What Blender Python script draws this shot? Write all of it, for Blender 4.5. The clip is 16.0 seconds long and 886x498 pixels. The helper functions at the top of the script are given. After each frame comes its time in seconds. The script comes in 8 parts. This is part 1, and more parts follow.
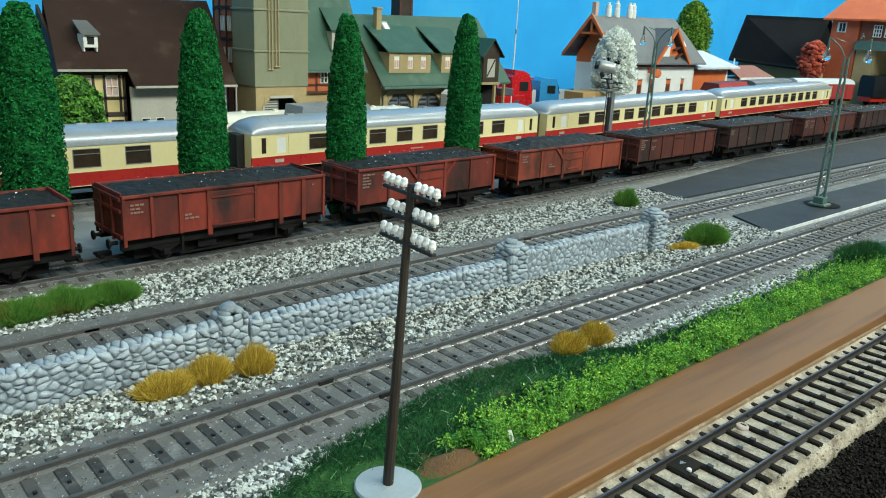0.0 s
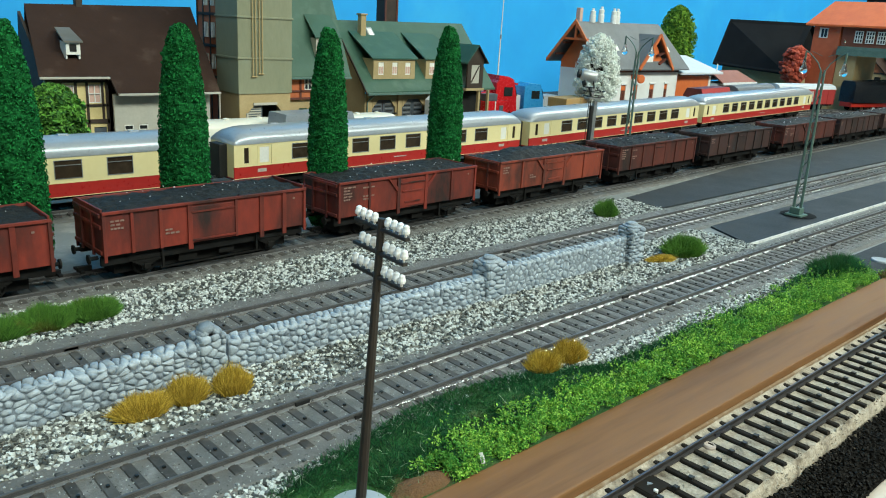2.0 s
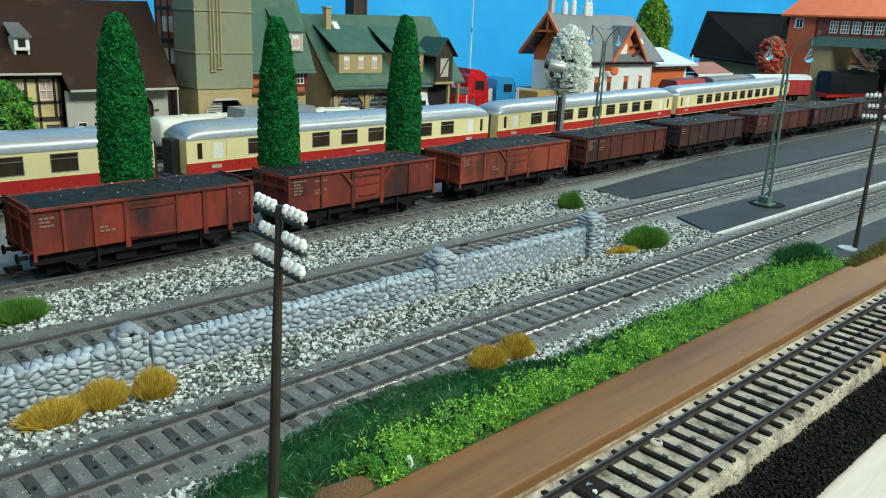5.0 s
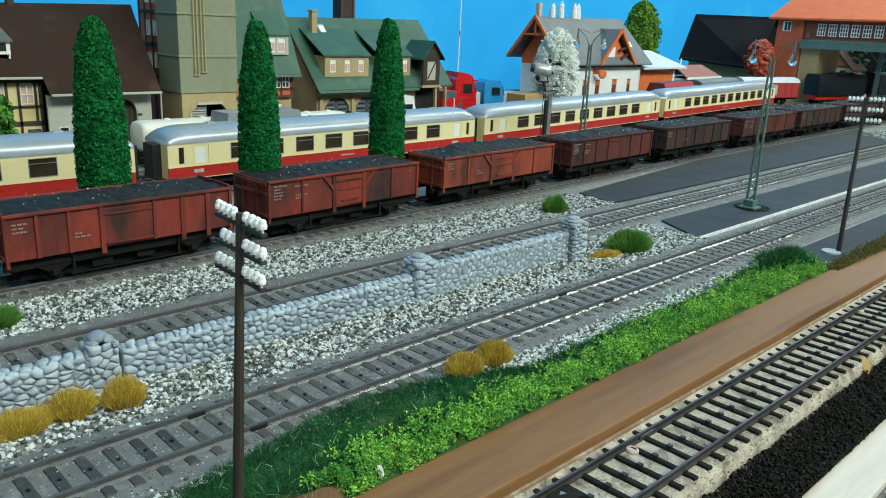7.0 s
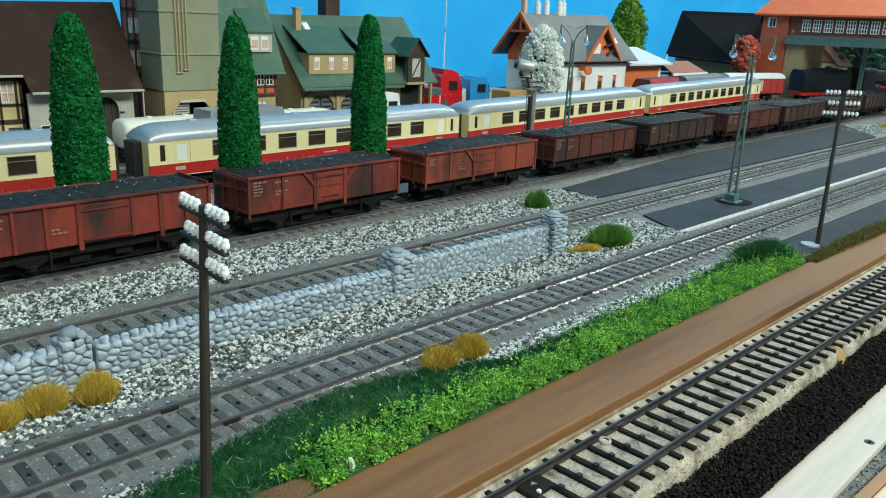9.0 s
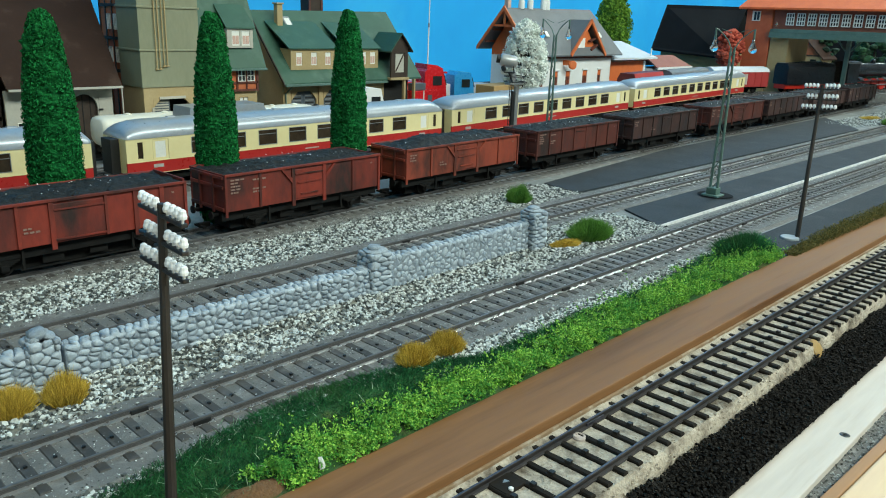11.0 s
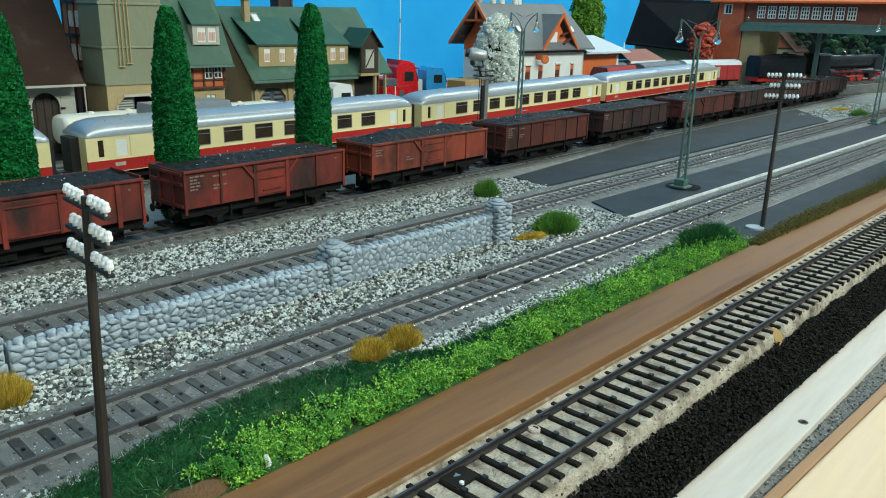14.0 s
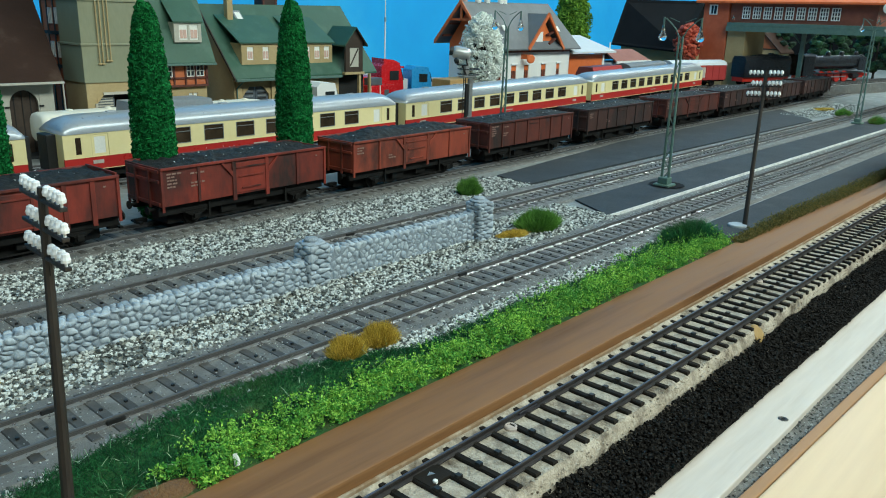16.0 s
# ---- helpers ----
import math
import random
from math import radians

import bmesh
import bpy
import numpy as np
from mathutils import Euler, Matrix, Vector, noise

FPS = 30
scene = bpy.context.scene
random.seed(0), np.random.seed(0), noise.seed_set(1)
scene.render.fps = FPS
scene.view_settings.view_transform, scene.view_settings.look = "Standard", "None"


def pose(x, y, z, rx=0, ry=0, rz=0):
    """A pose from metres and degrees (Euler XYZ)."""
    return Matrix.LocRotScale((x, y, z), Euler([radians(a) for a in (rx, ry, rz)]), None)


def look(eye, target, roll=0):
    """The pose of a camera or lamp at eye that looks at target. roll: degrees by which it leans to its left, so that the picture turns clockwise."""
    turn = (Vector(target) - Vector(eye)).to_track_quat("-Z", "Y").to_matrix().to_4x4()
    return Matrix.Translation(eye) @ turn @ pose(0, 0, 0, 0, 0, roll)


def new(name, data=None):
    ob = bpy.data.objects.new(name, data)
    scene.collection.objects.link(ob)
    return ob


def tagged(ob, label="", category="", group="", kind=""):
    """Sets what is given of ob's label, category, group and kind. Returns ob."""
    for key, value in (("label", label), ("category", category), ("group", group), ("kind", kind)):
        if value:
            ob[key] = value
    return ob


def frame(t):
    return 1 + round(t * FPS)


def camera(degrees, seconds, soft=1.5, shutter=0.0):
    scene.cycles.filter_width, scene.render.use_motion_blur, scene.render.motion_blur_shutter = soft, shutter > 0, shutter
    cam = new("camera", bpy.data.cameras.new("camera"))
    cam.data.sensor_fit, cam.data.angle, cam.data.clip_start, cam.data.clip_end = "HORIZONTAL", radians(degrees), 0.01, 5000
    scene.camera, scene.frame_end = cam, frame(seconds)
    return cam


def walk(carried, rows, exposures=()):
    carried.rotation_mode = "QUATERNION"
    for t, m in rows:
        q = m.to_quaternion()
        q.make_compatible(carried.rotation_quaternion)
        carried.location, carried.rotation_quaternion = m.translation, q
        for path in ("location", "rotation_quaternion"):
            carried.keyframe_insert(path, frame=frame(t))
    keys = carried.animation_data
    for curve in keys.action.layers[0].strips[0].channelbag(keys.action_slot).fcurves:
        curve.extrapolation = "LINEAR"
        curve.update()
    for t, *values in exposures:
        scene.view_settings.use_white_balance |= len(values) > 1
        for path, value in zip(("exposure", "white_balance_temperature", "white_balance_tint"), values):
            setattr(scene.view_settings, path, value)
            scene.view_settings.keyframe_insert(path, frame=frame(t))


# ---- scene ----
cam = camera(59.5, 16.0, 1.05)
PATH = [
    (0, (0.00000, -0.17620, 0.10970), (0.64579, 0.53409, -0.17035), 2.895),
    (0.5, (0.00303, -0.17675, 0.11356), (0.65080, 0.53180, -0.16635), 2.930),
    (1, (0.00498, -0.18023, 0.11738), (0.66356, 0.51520, -0.17010), 3.171),
    (1.5, (0.00282, -0.17958, 0.11845), (0.66204, 0.51731, -0.16398), 3.435),
    (2, (0.00146, -0.17994, 0.11863), (0.65849, 0.51910, -0.16364), 3.303),
    (2.5, (0.00307, -0.18069, 0.11809), (0.66306, 0.51559, -0.16405), 3.184),
    (3, (0.00575, -0.18140, 0.11692), (0.66672, 0.51372, -0.16579), 3.031),
    (3.5, (0.00894, -0.18268, 0.11573), (0.67053, 0.51251, -0.16537), 2.905),
    (4, (0.01391, -0.18284, 0.11443), (0.67727, 0.50870, -0.17145), 2.823),
    (6.5, (0.02747, -0.18451, 0.11373), (0.70127, 0.50041, -0.16357), 2.613),
    (7, (0.02811, -0.18533, 0.11428), (0.70286, 0.49773, -0.16524), 2.591),
    (7.5, (0.02818, -0.18832, 0.11501), (0.70376, 0.49402, -0.16431), 2.482),
    (8, (0.02861, -0.18993, 0.11521), (0.70554, 0.49114, -0.16391), 2.367),
    (8.5, (0.02989, -0.18922, 0.11373), (0.70975, 0.48845, -0.16652), 2.307),
    (9, (0.03152, -0.19012, 0.11318), (0.71354, 0.48503, -0.16795), 2.368),
    (11.5, (0.03870, -0.19340, 0.11316), (0.73314, 0.46682, -0.17296), 2.066),
    (12, (0.04174, -0.19487, 0.11244), (0.74122, 0.46020, -0.17322), 1.980),
    (12.5, (0.04503, -0.19663, 0.11222), (0.74732, 0.45424, -0.17616), 1.724),
    (13, (0.04568, -0.19780, 0.11144), (0.75086, 0.45002, -0.17675), 1.717),
    (13.5, (0.04504, -0.19738, 0.11104), (0.75287, 0.44812, -0.17586), 1.816),
    (14, (0.04490, -0.19743, 0.11103), (0.75010, 0.45018, -0.17757), 1.648),
    (14.5, (0.04547, -0.19815, 0.11086), (0.75224, 0.44804, -0.17709), 1.716),
    (15, (0.04752, -0.19898, 0.11094), (0.75879, 0.44338, -0.17449), 1.731),
    (15.5, (0.05048, -0.19870, 0.10911), (0.76546, 0.43874, -0.17809), 1.835),
    (16, (0.04967, -0.19850, 0.10855), (0.76486, 0.43891, -0.17817), 1.812),
]
walk(cam, [(t, look(eye, target, roll)) for t, eye, target, roll in PATH], exposures=[(0.0, -0.21, 6850, 11), (4.0, -0.23, 6850, 11), (7.0, -0.26, 6550, 10), (11.5, -0.37, 6600, 10), (16.0, -0.46, 6450, 9)])

# ---------------------------------------------------------------- light
world = bpy.data.worlds.new("room_air")
scene.world = world
world.use_nodes = True
world.node_tree.nodes["Background"].inputs[0].default_value = (0.85, 1.0, 0.95, 1)
world.node_tree.nodes["Background"].inputs[1].default_value = 0.03
LAMP_TINT = (0.87, 1.0, 0.925)


def ceiling_light(at, target, watts, sx, sy):
    d = bpy.data.lights.new("ceiling_light", "AREA")
    d.shape, d.size, d.size_y, d.energy, d.color = "RECTANGLE", sx, sy, watts, LAMP_TINT
    ob = new("ceiling_light", d)
    ob.matrix_basis = look(at, target)
    return ob


ceiling_light((1.25, 0.32, 1.42), (1.25, 0.40, 0), 1.2, 0.2, 0.06)
ceiling_light((2.78, 0.38, 1.42), (2.78, 0.40, 0), 31, 2.15, 0.05)
ceiling_light((0.85, -1.30, 1.36), (0.95, 0.40, 0.0), 75, 3.0, 0.4)


# ---------------------------------------------------------------- helpers
def mesh_of(bm, name="mesh"):
    me = bpy.data.meshes.new(name)
    bmesh.ops.recalc_face_normals(bm, faces=bm.faces)
    bm.to_mesh(me)
    bm.free()
    return me


def thing(name, label, category, at=(0, 0, 0), rz=0, group="", kind=""):
    ob = new(name)
    ob.matrix_basis = pose(at[0], at[1], at[2], 0, 0, rz)
    ob.empty_display_size = 0.01
    return tagged(ob, label, category, group, kind)


def part(name, bm, material, parent=None, label="", m=None, smooth=False, kind=""):
    """Links a bmesh or a mesh as one object, under a thing or a part."""
    me = bm if isinstance(bm, bpy.types.Mesh) else mesh_of(bm, name)
    if not me.materials:
        for one in material if isinstance(material, (list, tuple)) else (material,):
            me.materials.append(one)
    if smooth:
        me.polygons.foreach_set("use_smooth", [True] * len(me.polygons))
    ob = new(name, me)
    if parent:
        ob.parent = parent
    if m is not None:
        ob.matrix_basis = m
    return tagged(ob, label, kind=kind)


def box(bm, x0, x1, y0, y1, z0, z1, m=None, mi=0):
    vs = [bm.verts.new(p) for p in ((x0, y0, z0), (x1, y0, z0), (x1, y1, z0), (x0, y1, z0), (x0, y0, z1), (x1, y0, z1), (x1, y1, z1), (x0, y1, z1))]
    if m is not None:
        for v in vs:
            v.co = m @ v.co
    for f in ((0, 3, 2, 1), (4, 5, 6, 7), (0, 1, 5, 4), (1, 2, 6, 5), (2, 3, 7, 6), (3, 0, 4, 7)):
        bm.faces.new([vs[i] for i in f]).material_index = mi


def boxes(*rows, bevel=0.0, m=None):
    bm = bmesh.new()
    for r in rows:
        box(bm, *r, m=m)
    if bevel:
        bmesh.ops.bevel(bm, geom=list(bm.edges), offset=bevel, segments=2, profile=0.6, affect="EDGES")
    return bm


def prism(bm, outline, a, b, axis="x", mi=0):
    """The outline (pairs) drawn out from a to b along an axis: pairs are (y, z) for x, (x, z) for y and (x, y) for z."""
    put = {"x": lambda p, q: (q, p[0], p[1]), "y": lambda p, q: (p[0], q, p[1]), "z": lambda p, q: (p[0], p[1], q)}[axis]
    lo, hi = [bm.verts.new(put(p, a)) for p in outline], [bm.verts.new(put(p, b)) for p in outline]
    n = len(outline)
    faces = [bm.faces.new(lo), bm.faces.new(hi[::-1])]
    faces += [bm.faces.new((lo[i], hi[i], hi[(i + 1) % n], lo[(i + 1) % n])) for i in range(n)]
    for f in faces:
        f.material_index = mi


def prisms(*rows):
    bm = bmesh.new()
    for r in rows:
        prism(bm, *r)
    return bm


def rod(bm, a, b, r0, r1=None, n=8):
    a, b = Vector(a), Vector(b)
    r1 = r0 if r1 is None else r1
    turn = (b - a).to_track_quat("Z", "Y").to_matrix()
    ends = [[bm.verts.new(p + turn @ Vector((r * math.cos(2 * math.pi * i / n), r * math.sin(2 * math.pi * i / n), 0))) for i in range(n)] for p, r in ((a, r0), (b, r1))]
    bm.faces.new(ends[0][::-1]), bm.faces.new(ends[1])
    for i in range(n):
        bm.faces.new((ends[0][i], ends[0][(i + 1) % n], ends[1][(i + 1) % n], ends[1][i]))


def rods(*rows, n=8):
    bm = bmesh.new()
    for r in rows:
        rod(bm, *r, n=n)
    return bm


def turned(profile, n=16):
    """A turned body from (radius, height) pairs."""
    bm = bmesh.new()
    rings = [[bm.verts.new((r * math.cos(2 * math.pi * i / n), r * math.sin(2 * math.pi * i / n), z)) for i in range(n)] for r, z in profile]
    for a, b in zip(rings, rings[1:]):
        for i in range(n):
            bm.faces.new((a[i], a[(i + 1) % n], b[(i + 1) % n], b[i]))
    bm.faces.new(rings[0][::-1]), bm.faces.new(rings[-1])
    return bm


def raw(name, verts, faces):
    me = bpy.data.meshes.new(name)
    me.from_pydata(np.asarray(verts).tolist(), [], np.asarray(faces).tolist())
    me.update()
    return me


# ---------------------------------------------------------------- materials
def surf(name, a, b, s1=40, s2=500, rough=0.6, bump=0.3, dist=0.0004, metal=0.0, stain=None, amount=0.35, s3=25, rnd=0.0, island=0.0, stretch=(1, 1, 1), spec=0.5, bs=None):
    """A two-scale mottled surface between two colours, with stains, fine relief and an optional shift from piece to piece."""
    mat = bpy.data.materials.new(name)
    mat.use_nodes = True
    nt = mat.node_tree
    bsdf = nt.nodes["Principled BSDF"]

    def node(kind, **values):
        n = nt.nodes.new(kind)
        for k, v in values.items():
            n.inputs[k].default_value = v
        return n

    co = nt.nodes.new("ShaderNodeTexCoord")
    mp = node("ShaderNodeMapping", Scale=stretch)
    nt.links.new(co.outputs["Object"], mp.inputs["Vector"])
    info = nt.nodes.new("ShaderNodeObjectInfo")
    spread = node("ShaderNodeVectorMath")
    spread.operation = "MULTIPLY_ADD"
    spread.inputs[1].default_value = (3, 3, 3)
    nt.links.new(info.outputs["Random"], spread.inputs[0])
    nt.links.new(mp.outputs["Vector"], spread.inputs[2])
    vec = spread.outputs[0]

    def noise_at(s, detail=4.0):
        n = node("ShaderNodeTexNoise", Scale=s, Detail=detail, Roughness=0.6)
        nt.links.new(vec, n.inputs["Vector"])
        return n.outputs["Fac"]

    def maths(op, x, y):
        n = nt.nodes.new("ShaderNodeMath")
        n.operation = op
        for i, v in enumerate((x, y)):
            if isinstance(v, (int, float)):
                n.inputs[i].default_value = v
            else:
                nt.links.new(v, n.inputs[i])
        return n.outputs[0]

    n1, n2 = noise_at(s1), noise_at(s2)
    fac = maths("ADD", maths("MULTIPLY", n1, 0.55), maths("MULTIPLY", n2, 0.45))
    if rnd:
        fac = maths("ADD", fac, maths("MULTIPLY", maths("SUBTRACT", info.outputs["Random"], 0.5), rnd))
    if island:
        geo = nt.nodes.new("ShaderNodeNewGeometry")
        fac = maths("ADD", fac, maths("MULTIPLY", maths("SUBTRACT", geo.outputs["Random Per Island"], 0.5), island))
    ramp = nt.nodes.new("ShaderNodeValToRGB")
    ramp.color_ramp.elements[0].position, ramp.color_ramp.elements[1].position = 0.3, 0.7
    ramp.color_ramp.elements[0].color, ramp.color_ramp.elements[1].color = (*a, 1), (*b, 1)
    nt.links.new(fac, ramp.inputs[0])
    colour = ramp.outputs[0]
    if stain:
        pick = nt.nodes.new("ShaderNodeValToRGB")
        pick.color_ramp.elements[0].position, pick.color_ramp.elements[1].position = 0.62 - amount * 0.35, 0.80 - amount * 0.25
        nt.links.new(noise_at(s3, 6.0), pick.inputs[0])
        mix = nt.nodes.new("ShaderNodeMix")
        mix.data_type = "RGBA"
        nt.links.new(pick.outputs[0], mix.inputs[0])
        nt.links.new(colour, mix.inputs[6])
        mix.inputs[7].default_value = (*stain, 1)
        colour = mix.outputs[2]
    nt.links.new(colour, bsdf.inputs["Base Color"])
    nt.links.new(maths("ADD", maths("MULTIPLY", n2, 0.3), rough - 0.15), bsdf.inputs["Roughness"])
    bsdf.inputs["Metallic"].default_value = metal
    bsdf.inputs["Specular IOR Level"].default_value = spec
    if bump:
        bm = node("ShaderNodeBump", Strength=bump, Distance=dist)
        nt.links.new(noise_at(bs or s2 * 1.5, 3.0), bm.inputs["Height"])
        nt.links.new(bm.outputs[0], bsdf.inputs["Normal"])
    return mat


def glass(name, tint=(0.95, 1, 0.97), rough=0.03):
    mat = bpy.data.materials.new(name)
    mat.use_nodes = True
    b = mat.node_tree.nodes["Principled BSDF"]
    b.inputs["Base Color"].default_value = (*tint, 1)
    b.inputs["Roughness"].default_value = rough
    b.inputs["Transmission Weight"].default_value = 1.0
    b.inputs["IOR"].default_value = 1.45
    return mat


M = dict(
    board=surf("grey_scenery_board", (0.165, 0.178, 0.174), (0.245, 0.26, 0.255), 30, 900, 0.8, 0.5, 0.0004, stain=(0.34, 0.34, 0.32), amount=0.3, s3=60),
    bed=surf("grey_fine_ballast", (0.098, 0.096, 0.090), (0.182, 0.178, 0.168), 90, 1500, 0.7, 0.7, 0.0005, stain=(0.25, 0.25, 0.24), amount=0.25, s3=160),
    grain=surf("grey_ballast_grain", (0.058, 0.061, 0.058), (0.335, 0.35, 0.34), 200, 900, 0.75, 0.2, 0.0002, island=1.0),
    # near-white colour that stands for sparkle on ballast and coal
    glint=surf("white_glint_grain", (0.75, 0.78, 0.75), (0.95, 0.97, 0.95), 40, 500, 0.25, 0),
    gravel=surf("mixed_gravel", (0.066, 0.076, 0.074), (0.61, 0.645, 0.625), 200, 900, 0.8, 0.3, 0.0002, island=0.95),
    gravel_floor=surf("gravel_floor", (0.12, 0.12, 0.11), (0.34, 0.34, 0.29), 300, 1200, 0.85, 0.8, 0.0006),
    sleeper=surf("grey_brown_sleeper", (0.033, 0.030, 0.027), (0.082, 0.077, 0.071), 150, 900, 0.7, 0.4, 0.0002, stain=(0.13, 0.12, 0.11), amount=0.3, s3=200, rnd=0.3),
    sleeper_dark=surf("black_sleeper", (0.006, 0.005, 0.004), (0.02, 0.016, 0.012), 150, 900, 0.75, 0.3, 0.0002, rnd=0.2, spec=0.15),
    rail_side=surf("painted_rail_side", (0.040, 0.038, 0.038), (0.093, 0.090, 0.089), 120, 900, 0.36, 0.15, 0.0001, spec=0.7),
    rail_dark=surf("dark_rail_side", (0.012, 0.010, 0.010), (0.045, 0.038, 0.038), 120, 900, 0.45, 0.1, 0.0001, metal=0.2),
    # pale metal for the rail feet, lighter there to carry the highlight band
    rail_foot_band=surf("pale_rail_foot_band", (0.36, 0.355, 0.36), (0.58, 0.575, 0.58), 60, 300, 0.29, 0.35, 0.0002, metal=0.85, spec=0.9, bs=140),
    rail_top_dark=surf("dull_rail_head", (0.05, 0.048, 0.062), (0.14, 0.135, 0.17), 60, 900, 0.34, 0.1, 0.00005, metal=0.8),
    black=surf("black_plastic", (0.006, 0.006, 0.006), (0.02, 0.02, 0.02), 100, 800, 0.5, 0.1, 0.0001),
    clip=surf("black_rail_joiner", (0.004, 0.004, 0.004), (0.012, 0.012, 0.012), 100, 800, 0.5, 0),
    cream_ballast=surf("cream_ballast", (0.24, 0.20, 0.145), (0.62, 0.55, 0.45), 220, 1400, 0.75, 1.0, 0.0009, stain=(0.10, 0.075, 0.05), amount=0.42, s3=140, bs=900),
    coal_grit=surf("black_granules", (0.0015, 0.0014, 0.0012), (0.013, 0.0115, 0.010), 200, 900, 0.8, 0.5, 0.0004, island=0.6, spec=0.2),
    beam=surf("brown_wood_strip", (0.18, 0.080, 0.030), (0.285, 0.140, 0.058), 40, 420, 0.6, 0.25, 0.0003, stretch=(0.08, 1, 1), stain=(0.12, 0.05, 0.018), amount=0.3, s3=90, spec=0.3),
    plank=surf("pale_plank", (0.55, 0.48, 0.42), (0.71, 0.64, 0.57), 40, 420, 0.6, 0.25, 0.0003, stretch=(0.08, 1, 1), stain=(0.42, 0.33, 0.25), amount=0.2, s3=60),
    shelf=surf("light_pine_shelf", (0.66, 0.44, 0.25), (0.80, 0.58, 0.36), 30, 300, 0.45, 0.15, 0.0003, stretch=(0.06, 1, 1), stain=(0.55, 0.33, 0.17), amount=0.25, s3=50),
    steel=surf("zinc_screw", (0.35, 0.34, 0.32), (0.6, 0.58, 0.55), 300, 900, 0.35, 0.2, 0.0001, metal=0.9),
    asphalt=surf("dark_asphalt", (0.022, 0.027, 0.032), (0.046, 0.054, 0.062), 40, 1500, 0.75, 0.35, 0.0002, stain=(0.055, 0.06, 0.065), amount=0.2, s3=50, spec=0.25),
    # white for the highlight drawn along the platform edge
    line=surf("white_edge_highlight", (0.6, 0.6, 0.58), (0.8, 0.8, 0.78), 100, 900, 0.6, 0.2, 0.0001, stain=(0.35, 0.35, 0.35), amount=0.3, s3=180),
    stone=surf("grey_plaster_stone", (0.26, 0.315, 0.365), (0.48, 0.545, 0.60), 180, 900, 0.62, 0.6, 0.0005, stain=(0.14, 0.17, 0.205), amount=0.36, s3=120, rnd=0.26),
    mortar=surf("grey_joint", (0.15, 0.18, 0.21), (0.29, 0.335, 0.375), 180, 900, 0.85, 0.6, 0.0005),
    moss=surf("olive_moss", (0.055, 0.07, 0.012), (0.20, 0.16, 0.04), 150, 900, 0.9, 0.6, 0.0006, island=0.5),
    turf=surf("dark_green_flock", (0.001, 0.040, 0.012), (0.013, 0.165, 0.044), 60, 500, 0.75, 0, island=0.6, stain=(0.03, 0.11, 0.02), amount=0.25, s3=40),
    leaf=surf("bright_green_foam", (0.05, 0.27, 0.024), (0.385, 0.70, 0.10), 90, 500, 0.8, 0, island=0.8, stain=(0.045, 0.24, 0.03), amount=0.5, s3=75),
    earth=surf("bare_brown_earth", (0.11, 0.055, 0.022), (0.20, 0.10, 0.042), 90, 900, 0.9, 0.8, 0.0008, stain=(0.07, 0.09, 0.02), amount=0.2, s3=120),
    turf_floor=surf("green_glue_ground", (0.008, 0.05, 0.01), (0.03, 0.13, 0.02), 80, 700, 0.9, 0.8, 0.001, stain=(0.13, 0.07, 0.025), amount=0.2, s3=35),
    fibre=surf("pale_stray_fibres", (0.12, 0.30, 0.14), (0.40, 0.55, 0.36), 60, 500, 0.6, 0, island=0.8),
    ochre=surf("ochre_fibres", (0.34, 0.215, 0.018), (0.78, 0.56, 0.09), 60, 500, 0.7, 0, island=0.8),
    shrub=surf("shrub_fibres", (0.032, 0.125, 0.012), (0.155, 0.37, 0.05), 60, 500, 0.75, 0, island=0.8, stain=(0.2, 0.13, 0.03), amount=0.2, s3=60),
    cypress=surf("deep_green_flock", (0.001, 0.055, 0.013), (0.014, 0.225, 0.055), 200, 1500, 0.9, 0.7, 0.0008, spec=0.15, island=0.55, bs=900),
    tree=surf("mid_green_leaf", (0.02, 0.10, 0.012), (0.13, 0.36, 0.045), 80, 500, 0.8, 0, island=0.8),
    tree_light=surf("fresh_green_leaf", (0.05, 0.16, 0.008), (0.2, 0.38, 0.03), 80, 500, 0.8, 0, island=0.8),
    blossom=surf("white_blossom", (0.76, 0.82, 0.76), (0.93, 0.95, 0.90), 80, 500, 0.8, 0, island=0.8),
    autumn=surf("red_foam", (0.28, 0.03, 0.015), (0.58, 0.11, 0.06), 80, 500, 0.85, 0.4, 0.0006, island=0.6),
    bark=surf("dark_bark", (0.012, 0.01, 0.007), (0.05, 0.04, 0.028), 120, 700, 0.85, 0.6, 0.0005),
    dark_foam=surf("dark_green_foam", (0.002, 0.018, 0.006), (0.011, 0.06, 0.02), 80, 500, 0.85, 0.4, 0.0006, island=0.6),
    band=surf("honey_wood_band", (0.34, 0.17, 0.075), (0.46, 0.25, 0.12), 40, 420, 0.6, 0.2, 0.0003, stretch=(0.08, 1, 1)),
    rust=surf("weathered_oxide_red", (0.15, 0.017, 0.010), (0.29, 0.036, 0.018), 50, 500, 0.62, 0.25, 0.0002, stain=(0.022, 0.010, 0.008), amount=0.62, s3=38, stretch=(1, 1, 0.4)),
    rust_bright=surf("orange_oxide_red", (0.185, 0.030, 0.015), (0.31, 0.056, 0.027), 50, 500, 0.6, 0.25, 0.0002, stain=(0.035, 0.014, 0.010), amount=0.45, s3=60, stretch=(1, 1, 0.45)),
    rust_dark=surf("sooty_oxide_red", (0.030, 0.015, 0.013), (0.068, 0.024, 0.018), 50, 500, 0.65, 0.25, 0.0002, stain=(0.014, 0.01, 0.01), amount=0.5, s3=55, stretch=(1, 1, 0.45)),
